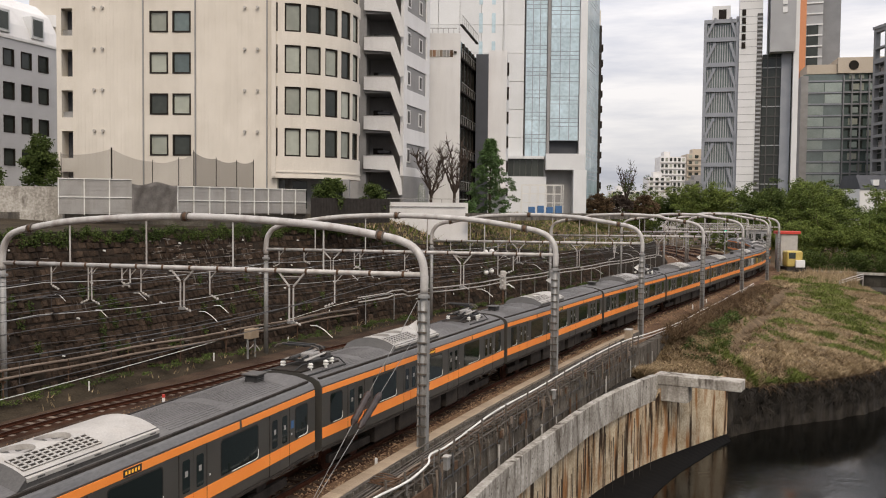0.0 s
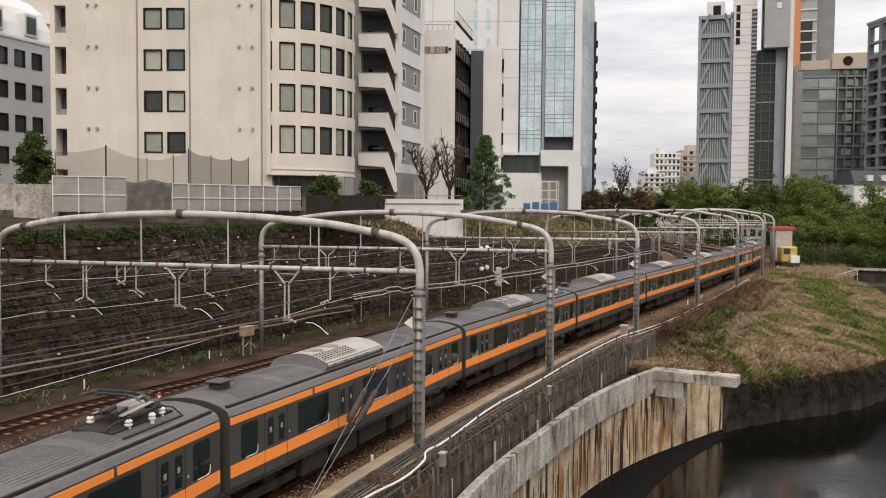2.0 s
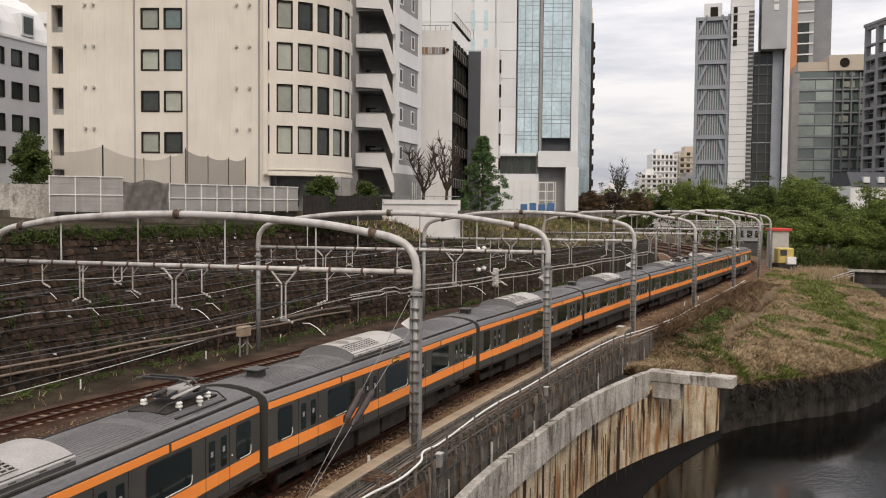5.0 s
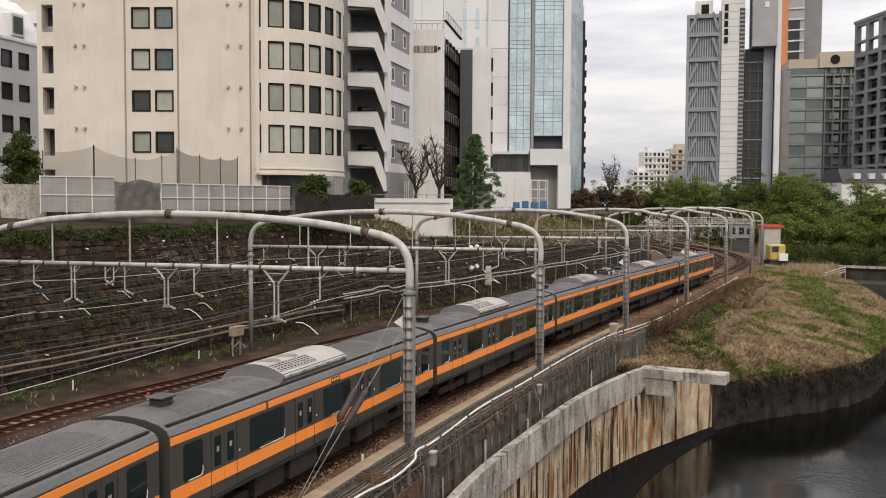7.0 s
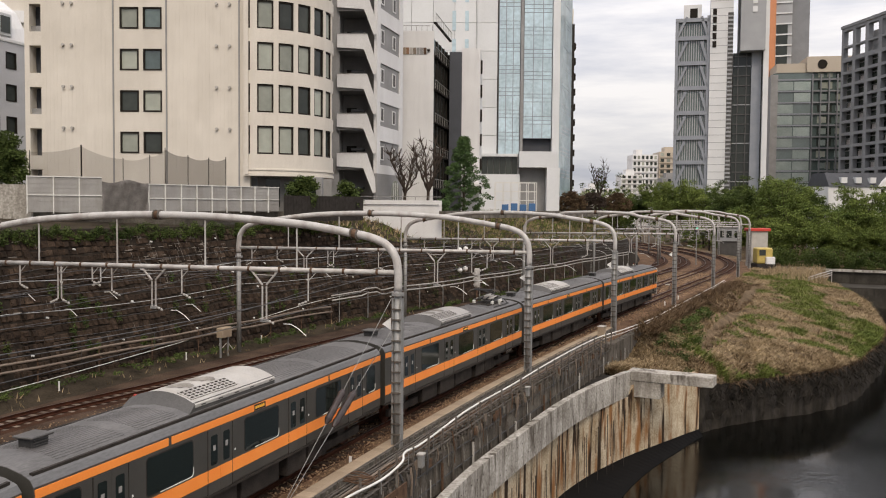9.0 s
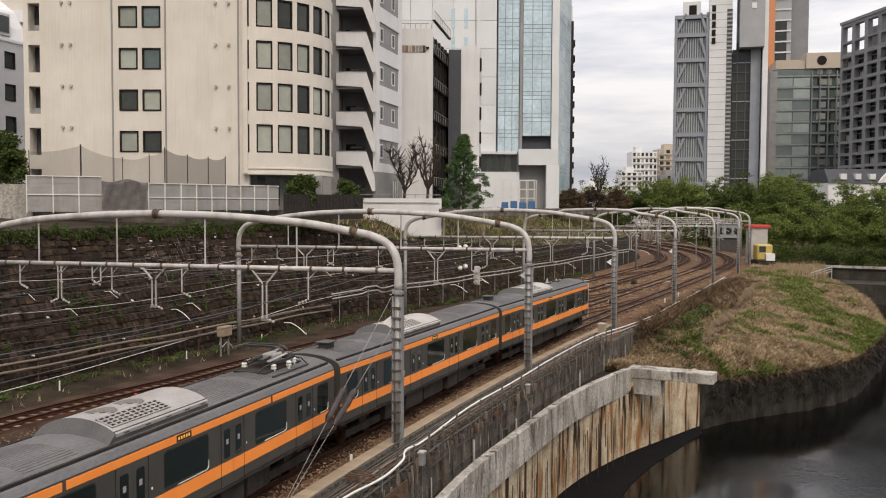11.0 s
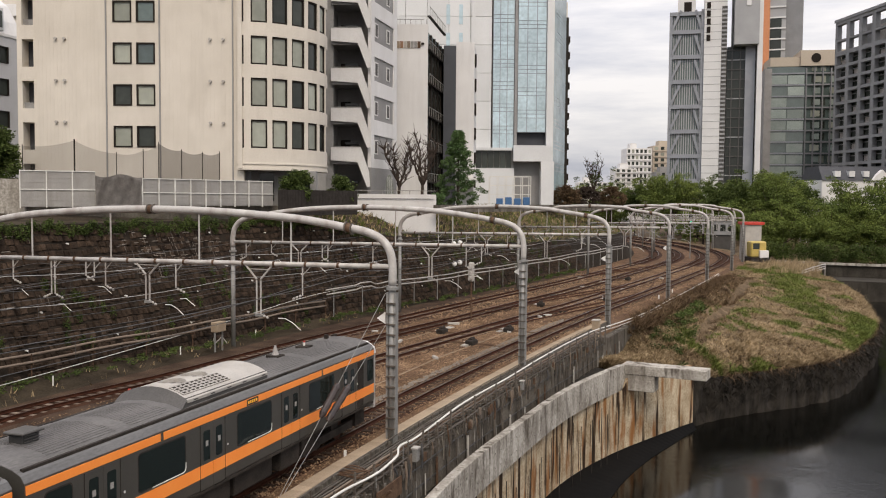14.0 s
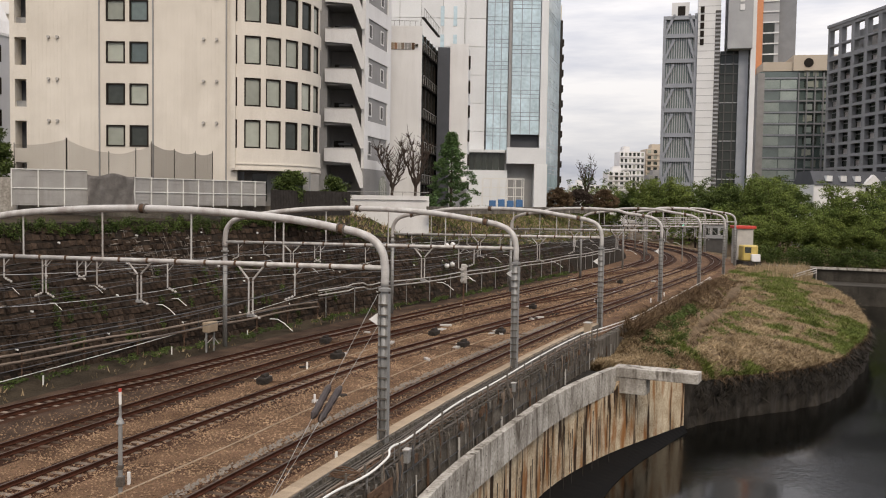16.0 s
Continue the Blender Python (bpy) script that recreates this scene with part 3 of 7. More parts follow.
    tagged(bed, "rust-stained dark ballast between the rails", "ballast", kind="structure")
    track, base = rail_pair(which, -80, 300)
    rest_v, rest_f = [], []
    for i, s in enumerate(np.arange(8, 150, 0.62)):
        p, a = on(s, TRACKS[which](s)) - base, radians(heading(s))
        m = Matrix.Translation(p) @ Matrix.Rotation(a, 4, "Z")
        if i < 70 and which in ("near", "second") or which in ("fourth", "third") and 50 < i < 110:
            ob = new("sleeper", PALE_SLEEPER if which in PALE_TRACKS else SLEEPER)
            ob.parent = track
            ob.matrix_basis = m
        else:
            q = len(rest_v)
            rest_v += [m @ v.co for v in (PALE_SLEEPER if which in PALE_TRACKS else SLEEPER).vertices]
            rest_f += [[q + x for x in poly.vertices] for poly in SLEEPER.polygons]
    ob = tagged(quick("sleeper_bed", rest_v, rest_f, M["palesleeper" if which in PALE_TRACKS else "sleeper"]), kind="stuff")
    ob.parent = track


# ---- curved tube portals that carry the overhead line ----
def portal(s, right=2.9, span=22.0, top=9.3, yokes=(), drops=(), hangs=()):
    a = on(s, right)
    root = thing("overhead_line_portal", "arched grey steel tube portal over the railway tracks", "line portal", "overhead line portals", a, heading(s) + 90)
    arch = [(0, 6.4), (0, 7.2), (0.12, 7.75), (0.5, 8.22), (1.1, 8.48), (2.2, 8.68), (4, 8.95)]
    mid = [(span * k, 8.95 + (top - 8.95) * (1 - ((k - 0.5) / 0.32) ** 2)) for k in (0.27, 0.34, 0.42, 0.5, 0.58, 0.66, 0.73) if 4.3 < span * k < span - 4.3]
    pts = arch + mid + [(span - u, z) for u, z in arch[::-1]]
    smooth_pts = glide([(0, 0, 5.8)] + [(u, 0, z) for u, z in pts] + [(span, 0, 5.8)], 5)
    part("arch_tube", tube(bmesh.new(), smooth_pts, 0.165, 12), M["pipe"], root, "pale grey arched steel tube", True)
    crown = lambda u: float(np.interp(u, [p[0] for p in pts[2:-2]], [p[1] for p in pts[2:-2]]))
    beam = lambda u: 7.13 - 0.24 * u / span
    for u in (0, span):
        lower = bmesh.new()
        tube(lower, [(u, 0, -0.6), (u, 0, 6.5)], 0.15, 12)
        part("post", lower, M["steel"], root, "grey steel post", True)
        part("collar", tube(bmesh.new(), [(u, 0, 6.2), (u, 0, 6.32)], 0.25, 12), M["steel"], root)
        if u == 0:
            for k in range(13):
                part("step_band", bx(-0.2, 0.2, -0.2, 0.2, 0.6 + 0.42 * k, 0.66 + 0.42 * k), M["rackpipe"], root)
            part("channel", bx(-0.21, -0.13, -0.13, 0.13, -0.4, 6.1), M["steel"], root)
            part("channel", bx(0.13, 0.21, -0.13, 0.13, -0.4, 6.1), M["steel"], root)
    part("lower_beam", tube(bmesh.new(), [(0, 0, beam(0)), (span, 0, beam(span))], 0.1, 10), M["pipe"], root, "straight pale steel cross tube", True)
    for u in (1.92, 0.51 * span, span - 1.92):
        z = crown(u)
        tilt = 0.04 if u < 3 else -0.04 if u > span - 3 else 0
        clamp = part("clamp", tube(bmesh.new(), [(u - 0.13, 0, z - tilt), (u + 0.13, 0, z + tilt)], 0.19, 12), M["rust"], root, "rusty bolted joint")
        for e in (-0.13, 0.13):
            part("flange", tube(bmesh.new(), [(u + e - 0.025, 0, z + tilt * e / 0.13), (u + e + 0.025, 0, z + tilt * e / 0.13)], 0.235, 12), M["rackpipe"], clamp)
    for u in hangs or (0.2 * span, 0.4 * span, 0.6 * span, 0.8 * span):
        part("hanger", tube(bmesh.new(), [(u, 0, beam(u)), (u, 0, crown(u))], 0.04, 6), M["pipe"], root)
    for k in range(int(span / 1.5)):
        u = 0.9 + 1.5 * k
        part("clip", tube(bmesh.new(), [(u - 0.05, 0, beam(u)), (u + 0.05, 0, beam(u))], 0.125, 8), M["rust"], root)

    def insulators(u, z, way):
        for k in range(3):
            d = way * (0.06 + 0.15 * k)
            part("insulator", tube(bmesh.new(), [(u + d, 0, z - abs(d) * 0.4), (u + d + 0.03 * way, 0, z - abs(d) * 0.4), (u + d + 0.08 * way, 0, z - abs(d) * 0.4 - 0.03), (u + d + 0.11 * way, 0, z - abs(d) * 0.4 - 0.04)], [0.025, 0.055, 0.055, 0.025], 8), M["acunit"], root, "pale ceramic insulator")
    # twin drop posts on a forked hanger
    for u, z in yokes or ((0.28 * span, 5.1), (0.56 * span, 5.25)):
        for e in (-0.1, 0.1):
            part("drop_post", tube(bmesh.new(), [(u + e, 0, 6.35), (u + e, 0, z)], 0.04, 6), M["pipe"], root)
            part("fork", tube(bmesh.new(), [(u + e, 0, 6.4), (u + 6.5 * e, 0, beam(u) - 0.06)], 0.045, 6), M["pipe"], root)
        part("fork_tie", tube(bmesh.new(), [(u - 0.5, 0, 6.82), (u + 0.5, 0, 6.82)], 0.02, 5), M["pipe"], root)
        part("foot_plate", bx(u - 0.16, u + 0.16, -0.06, 0.06, z - 0.08, z + 0.04), M["steel"], root)
        insulators(u, z + 0.05, -1)
        part("steady_arm", tube(bmesh.new(), [(u - 1.0, 0.1, z - 0.1), (u - 1.4, 0.2, z - 0.08), (u - 1.8, 0.3, z - 0.22), (u - 2.2, 0.35, z - 0.5)], 0.018, 6), M["whitepipe"], root)
    # single drops with their insulators
    for k, (u, z) in enumerate(drops or ((0.12 * span, 5.9), (0.46 * span, 5.9), (0.62 * span, 6.2), (0.66 * span, 6.2), (0.8 * span, 6.0), (0.9 * span, 6.1))):
        part("drop_arm", tube(bmesh.new(), [(u, 0, beam(u)), (u, 0, z)], 0.034, 6), M["pipe"], root)
        part("drop_brace", tube(bmesh.new(), [(u, 0, beam(u) - 0.45), (u - 0.4, 0, beam(u) - 0.05)], 0.02, 5), M["pipe"], root)
        insulators(u, z, -1 if k % 3 else 1)
        if k % 2:
            part("steady_arm", tube(bmesh.new(), [(u - 0.3, 0.1, z - 0.45), (u - 0.7, 0.2, z - 0.42), (u - 1.2, 0.3, z - 0.7)], 0.014, 6), M["whitepipe"], root)
    return root


portal(38.2, span=22.77, yokes=((11.86, 5.2), (6.16, 4.9)), drops=((4.06, 5.8), (10.36, 5.85), (14.18, 5.8), (14.81, 6.2), (15.29, 6.2), (17.1, 5.3), (17.3, 5.3), (19.6, 5.9)), hangs=(18.41, 13.86, 9.13, 4.6))
portal(56.6, span=20.5, yokes=((5.95, 5.0), (15.27, 5.6)), drops=((2.63, 6.1), (3.61, 5.8), (9.91, 5.9), (13.16, 6.0), (13.58, 6.0), (17.44, 6.2), (19.44, 5.9)), hangs=(16.57, 12.76, 8.34, 4.5))
for s, span in ((78.0, 18.9), (101.5, 16.7), (125.0, 15.6), (147.0, 15.2), (168.0, 15.2), (190.0, 15.2), (212.0, 15.2)):
    portal(s, span=span)


# ---- train ----
def car_shell(x0, x1):
    side = [(-1.42, 1.22), (-1.475, 1.35), (-1.475, 3.25), (-1.46, 3.5), (-1.36, 3.66), (-1.12, 3.78), (-0.7, 3.89), (0, 3.95)]
    out = side + [(-y, z) for y, z in side[-2::-1]]
    return prism(bmesh.new(), out, x0, x1, "x"), side


def rounded(x0, x1, z0, z1, r, n_=4):
    """Outline of a rectangle with rounded corners."""
    out = []
    for cx, cz, a0 in ((x1 - r, z0 + r, -90), (x1 - r, z1 - r, 0), (x0 + r, z1 - r, 90), (x0 + r, z0 + r, 180)):
        out += [(cx + r * math.cos(radians(a0 + 90 * k / n_)), cz + r * math.sin(radians(a0 + 90 * k / n_))) for k in range(n_ + 1)]
    return out


def hollowed(bm, cutters):
    """Cuts the given meshes out of bm."""
    made = []
    for one in [bm] + cutters:
        me = bpy.data.meshes.new("cut")
        one.to_mesh(me)
        one.free()
        ob = bpy.data.objects.new("cut", me)
        bpy.context.scene.collection.objects.link(ob)
        made.append(ob)
    for c in made[1:]:
        md = made[0].modifiers.new("cut", "BOOLEAN")
        md.operation, md.solver, md.object = "DIFFERENCE", "EXACT", c
    bpy.context.view_layer.update()
    me = bpy.data.meshes.new_from_object(made[0].evaluated_get(bpy.context.evaluated_depsgraph_get()))
    out = bmesh.new()
    out.from_mesh(me)
    olds = [o.data for o in made]
    for o in made:
        bpy.data.objects.remove(o)
    for d in olds + [me]:
        bpy.data.meshes.remove(d)
    return out


def car(kind_, panto=(), vent=None, ac="acunit"):
    root = thing("train_car", "grey stainless steel commuter train car with orange bands", "train car", "cars of the train")
    shell, side = car_shell(-9.75, 9.75)
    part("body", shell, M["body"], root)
    # roof skin
    skin = bmesh.new()
    arc = [(y, z + 0.012) for y, z in side[3:]] + [(-y, z + 0.012) for y, z in side[-2:2:-1]]
    prism(skin, arc + [(arc[-1][0], arc[-1][1] - 0.03)] + [(arc[0][0], arc[0][1] - 0.03)], -9.74, 9.74, "x")
    part("roof", skin, M["roof"], root, "matt grey coated roof")
    for sy in (-1, 1):
        cant = bmesh.new()
        q = [(sy * abs(y) * 1.004, z + 0.014) for y, z in side[3:5]] + [(sy * 1.27, 3.725)]
        prism(cant, q + [(y * 0.985, z - 0.03) for y, z in q[::-1]], -9.745, 9.745, "x")
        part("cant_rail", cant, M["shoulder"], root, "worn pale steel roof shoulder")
    # ribbed roof fields
    for a, b in ((-8.6, -6.2), (-5.6, -3.9), (2.0, 4.6), (5.2, 8.4)):
        ribs = bmesh.new()
        for k in range(21):
            y = -1.02 + 0.102 * k
            z = float(np.interp(abs(y), [0, 0.7, 1.12], [3.95, 3.89, 3.78])) + 0.012
            box(ribs, a, b, y - 0.018, y + 0.018, z - 0.02, z + 0.009)
        part("roof_ribs", ribs, M["roof"], root)
    for y in (-1.25, 1.25):
        part("gutter", bx(-9.6, 9.6, y - 0.045, y + 0.045, 3.70, 3.785), M["under"], root)
    for sy in (-1, 1):
        f = 1.475 * sy
        def plate(x0, x1, z0, z1, d0=0.0, d1=0.012):
            y0, y1 = sorted((f + sy * d0, f + sy * d1))
            return (x0, x1, y0, y1, z0, z1)
        for a, b in ((-9.72, -4.92), (-4.78, 4.78), (4.92, 9.72)):
            part("upper_band", bx(*plate(a, b, 3.25, 3.46, -0.03, 0.010)), M["orange"], root, "orange band above the doors")
        edges = [-9.72] + [v for d in (-7.23, -2.41, 2.41, 7.23) for v in (d - 0.67, d - 0.64, d - 0.01, d + 0.01, d + 0.64, d + 0.67)] + [9.72]
        for a, b in zip(edges[::2], edges[1::2]):
            part("lower_band", bx(*plate(a, b, 1.66, 2.04)), M["orange"], root, "orange band below the windows")
        for d in (-7.23, -2.41, 2.41, 7.23):
            for e in (-0.325, 0.325):
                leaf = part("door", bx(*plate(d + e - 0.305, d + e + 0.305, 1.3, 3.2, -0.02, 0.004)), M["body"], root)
                part("door_window", prism(bmesh.new(), rounded(d + e - 0.17, d + e + 0.17, 2.14, 3.02, 0.06, 3), *sorted((f, f + sy * 0.008)), "y"), M["trainglass"], leaf)
                part("sticker", bx(*plate(d + e - 0.06, d + e + 0.07, 2.56, 2.72, 0.006, 0.011)), M["acdark"], leaf, "small pale sticker")
            part("door_pillar", bx(*plate(d - 0.665, d - 0.645, 1.3, 3.22, -0.02, 0.012)), M["under"], root)
            part("door_pillar", bx(*plate(d + 0.645, d + 0.665, 1.3, 3.22, -0.02, 0.012)), M["under"], root)
            part("step_light", bx(*plate(d + 0.78, d + 0.82, 2.3, 2.36, 0, 0.02)), M["white"], root)
        for a, b in ((-9.15, -8.3), (-5.85, -3.8), (-1.05, 1.05), (3.8, 5.85), (8.3, 9.15)):
            if kind_ == "end" and a > 8:
                continue
            y0, y1 = sorted((f - sy * 0.02, f + sy * 0.008))
            part("window", prism(bmesh.new(), rounded(a, b, 2.12, 3.12, 0.11), y0, y1, "y"), M["trainglass"], root)
            y0, y1 = sorted((f - sy * 0.01, f + sy * 0.004))
            part("window_seal", prism(bmesh.new(), rounded(a - 0.035, b + 0.035, 2.085, 3.155, 0.13), y0, y1, "y"), M["under"], root, "black rubber window seal")
            far = f + sy * 0.016
            # part-length white tube: rim and corner reflection, the glint put into its colour
            part("window_rim", tube(bmesh.new(), [(b - 1.5 if b - a > 1.5 else a + 0.2, far, 2.10), (b - 0.12, far, 2.10), (b - 0.03, far, 2.13), (b + 0.01, far, 2.22), (b + 0.012, far, 2.36)], 0.014, 5), M["whitepipe"], root, "lower window rim with its glint modelled in white")
        if vent and vent > 0:
            part("blue_sticker", bx(*plate(7.99, 8.17, 2.5, 2.75, 0.0, 0.006)), M["bluetarp"], root, "small blue and white sticker")
        disp = part("destination_display", bx(*plate(-0.5, 0.2, 3.26, 3.45, 0.01, 0.016)), M["black"], root, "small black destination display")
        for k in range(5):
            part("led_bar", bx(*plate(-0.43 + 0.12 * k, -0.36 + 0.12 * k, 3.31, 3.40, 0.016, 0.019)), M["led"], disp)
        part("skirt_rail", bx(*plate(-9.7, 9.7, 1.2, 1.28, -0.05, 0.006)), M["under"], root)
    # air conditioner: an arched casing with two fan wells and a slotted grille
    ax0, ax1 = (-3.2, 1.4) if ac == "acunit" else (-2.6, 1.6)
    fans = (ax0 + 0.95, ax0 + 2.1)
    R_ = (1.14 ** 2 + 0.31 ** 2) / (2 * 0.31)
    crown_z = lambda y: 4.29 - R_ + math.sqrt(R_ * R_ - y * y)
    arc_ = [(y, crown_z(y)) for y in np.linspace(-1.14, 1.14, 17)]
    casing = prism(bmesh.new(), [(-1.14, 3.9)] + arc_ + [(1.14, 3.9)], ax0, ax1, "x")
    wells = [tube(bmesh.new(), [(x, 0.05, 4.14), (x, 0.05, 4.6)], 0.42, 24) for x in fans]
    unit = part("air_conditioner", hollowed(casing, wells), M[ac], root, "pale arched roof air conditioner with fan wells")
    for x in fans:
        part("fan_guard", tube(bmesh.new(), [(x, 0.05, 4.135), (x, 0.05, 4.15)], 0.415, 24), M["acside"], unit, "dark fan in its well")
        part("fan_hub", tube(bmesh.new(), [(x, 0.05, 4.15), (x, 0.05, 4.18)], 0.13, 12), M["acdark"], unit)
        for k in range(6):
            a = radians(60 * k)
            part("fan_blade", bx(0.12, 0.4, -0.07, 0.07, 4.152, 4.165, m=Matrix.Translation((x, 0.05, 0)) @ Matrix.Rotation(a, 4, "Z")), M["acdark"], unit)
    slope = bmesh.new()
    prof = [(-1.14, 3.72)] + [(-1.14, 3.9)] + arc_ + [(1.14, 3.9), (1.14, 3.72)]
    a_ = [slope.verts.new((ax0 - 0.002, y, z + (0.012 if z > 3.95 else 0))) for y, z in prof]
    b_ = [slope.verts.new((ax0 - 0.3 if z > 3.8 else ax0 - 0.33, y * 1.03, min(z, 3.965 - 0.16 * (y / 1.14) ** 2 - 0.02))) for y, z in prof]
    for i in range(len(prof) - 1):
        slope.faces.new((a_[i], a_[i + 1], b_[i + 1], b_[i]))
    slope.faces.new(a_[::-1])
    slope.faces.new(b_)
    bmesh.ops.recalc_face_normals(slope, faces=slope.faces[:])
    part("fairing", slope, M["acside"], unit, "dark grey sloping fairing")
    for sy in (-1, 1):
        part("side_skirt", bx(ax0, ax1, *sorted((1.08 * sy, 1.135 * sy)), 3.68, 3.9), M["acside"], unit, "dark grey side skirt")
        part("side_band", bx(ax0 + 0.01, ax1 - 0.01, *sorted((1.135 * sy, 1.155 * sy)), 3.89, 3.985, bev=0.006), M[ac], unit)
        part("side_seam", bx(ax0 + 0.01, ax1 - 0.01, *sorted((1.06 * sy, 1.09 * sy)), crown_z(1.075) - 0.01, crown_z(1.075) + 0.012), M["acside"], unit)
    for x in (ax0 + 0.3, ax0 + 1.2, ax0 + 2.1, ax0 + 3.0, ax1 - 0.4):
        part("latch", bx(x, x + 0.22, -1.162, -1.15, 3.92, 3.955), M["acside"], unit)
    tilt = math.atan2(crown_z(-0.42) - crown_z(-0.96), 0.54)
    grid = Matrix.Translation((ax0 + 0.12, -0.69, crown_z(-0.69))) @ Matrix.Rotation(tilt, 4, "X")
    part("grille", bx(0, 2.5, -0.26, 0.26, -0.03, 0.004, m=grid), M["under"], unit, "black intake grille")
    for k in range(12):
        part("grille_bar", bx(0.224 * k, 0.224 * k + 0.05, -0.26, 0.26, 0, 0.02, m=grid), M[ac], unit)
    for y in (-0.25, -0.125, 0.0, 0.125, 0.25):
        part("grille_bar", bx(0, 2.5, y - 0.018, y + 0.018, 0, 0.02, m=grid), M[ac], unit)
    if vent:
        v = part("roof_vent", bx(vent - 0.27, vent + 0.27, -0.22, 0.22, 3.9, 4.17, bev=0.03), M["black"], root, "black roof ventilator box")
        part("vent_lid", bx(vent - 0.36, vent + 0.36, -0.3, 0.3, 4.17, 4.23, bev=0.02), M["acside"], v, "dark grey overhanging lid")
        for y in (-0.23, 0.23):
            for z in (4.0, 4.07, 4.14):
                part("louvre", bx(vent - 0.24, vent + 0.24, *sorted((y, y * 1.08)), z - 0.02, z), M["acside"], v)
    for x in panto:
        part("roof_mat", bx(x - 1.45, x + 1.25, -0.62, 0.62, 3.92, 3.972), M["under"], root, "sooty black insulating mat")
        for y in (-0.95, 0.95):
            part("conduit", tube(bmesh.new(), [(x - 1.5, y, 3.86), (x + 1.2, y, 3.86)], 0.035, 6), M["black"], root, "black roof conduit")
        p = part("pantograph", bx(x - 0.8, x + 0.8, -0.62, -0.54, 4.16, 4.23), M["black"], root, "black pantograph on white insulators")
        part("base_bar", bx(x - 0.8, x + 0.8, 0.54, 0.62, 4.16, 4.23), M["black"], p)
        for dx in (-0.55, 0.5):
            part("base_bar", bx(x + dx - 0.05, x + dx + 0.05, -0.6, 0.6, 4.17, 4.24), M["black"], p)
        for dx, dy in ((-0.75, -0.58), (0.75, -0.58), (-0.75, 0.58), (0.75, 0.58), (0.05, -0.75)):
            part("insulator", tube(bmesh.new(), [(x + dx, dy, 3.86), (x + dx, dy, 3.98), (x + dx, dy, 4.0), (x + dx, dy, 4.035), (x + dx, dy, 4.06), (x + dx, dy, 4.09), (x + dx, dy, 4.125), (x + dx, dy, 4.17)], [0.06, 0.06, 0.105, 0.105, 0.055, 0.1, 0.1, 0.05], 12), M["whitepipe"], p, "white stacked ceramic insulator")
        part("motor_box", bx(x - 0.25, x + 0.45, -0.3, 0.18, 4.1, 4.42, bev=0.05), M["acdark"], p, "grey drive housing")
        for y in (-0.42, -0.5, 0.4):
            part("tie_rod", tube(bmesh.new(), [(x - 0.9, y, 4.27), (x + 0.7, y * 0.8, 4.33)], 0.026, 6), M["acunit"], p, "bare metal tie rod")
        part("damper", tube(bmesh.new(), [(x + 0.35, 0.35, 4.28), (x + 0.95, 0.1, 4.4)], 0.055, 8), M["acdark"], p)
        part("latch_box", bx(x + 0.6, x + 0.85, -0.5, -0.2, 4.2, 4.36, bev=0.02), M["acside"], p)
        part("spring", tube(bmesh.new(), [(x - 0.7, 0.3, 4.28), (x + 0.3, 0.3, 4.31)], 0.06, 8), M["acside"], p)
        for y in (-0.16, 0.16):
            part("lower_arm", tube(bmesh.new(), [(x - 0.6, y, 4.26), (x + 0.85, y * 1.2, 4.5)], 0.045, 6), M["black"], p)
        for y in (-0.3, 0.3):
            part("upper_arm", tube(bmesh.new(), [(x + 0.85, y * 0.5, 4.5), (x - 0.5, y, 4.74)], 0.03, 6), M["black"], p)
        part("cross_rod", tube(bmesh.new(), [(x + 0.85, -0.24, 4.5), (x + 0.85, 0.24, 4.5)], 0.04, 6), M["black"], p)
        for dx in (-0.75, -0.4):
            head_ = part("collector", tube(bmesh.new(), [(x + dx, -0.6, 4.79), (x + dx, 0.6, 4.79)], 0.04, 6), M["black"], p)
            for sy in (-1, 1):
                part("horn", tube(bmesh.new(), [(x + dx, 0.58 * sy, 4.79), (x + dx, 0.8 * sy, 4.76), (x + dx, 0.95 * sy, 4.64)], 0.028, 6), M["rackpipe"], head_, "dull curved horn")
        part("head_bar", bx(x - 0.78, x - 0.36, -0.34, -0.28, 4.72, 4.77), M["black"], p)
        part("head_bar", bx(x - 0.78, x - 0.36, 0.28, 0.34, 4.72, 4.77), M["black"], p)
        part("lead", tube(bmesh.new(), [(x - 0.7, -0.58, 4.18), (x - 1.1, -0.45, 4.14), (x - 1.4, -0.3, 3.95)], 0.03, 5), M["black"], p)
        part("lead", tube(bmesh.new(), [(x + 0.8, -0.5, 4.18), (x + 1.1, -0.7, 4.1), (x + 1.3, -0.85, 3.86)], 0.025, 5), M["black"], p)
    # underframe, bogies
    for k, (a, b, w) in enumerate(((-5.2, -3.4, 1.25), (-3.1, -1.2, 1.3), (-0.8, 1.6, 1.2), (2.0, 3.4, 1.3), (3.7, 5.2, 1.22))):
        part("equipment_box", bx(a, b, -w, w, 0.42, 1.2, bev=0.03), M["under"], root, "dusty black underfloor box")
    for x in (-6.9, 6.9):
        bogie = part("bogie", bx(x - 1.6, x + 1.6, -1.05, -0.9, 0.42, 0.72), M["under"], root, "black steel bogie")
        part("side_beam", bx(x - 1.6, x + 1.6, 0.9, 1.05, 0.42, 0.72), M["under"], bogie)
        part("bolster", bx(x - 0.3, x + 0.3, -1.0, 1.0, 0.5, 1.15), M["under"], bogie)
        for dx in (-1.05, 1.05):
            for y in (-0.56, 0.56):
                part("wheel", tube(bmesh.new(), [(x + dx, y - 0.06, 0.43), (x + dx, y + 0.06, 0.43)], 0.43, 20), M["rail"], bogie)
    if kind_ == "end":
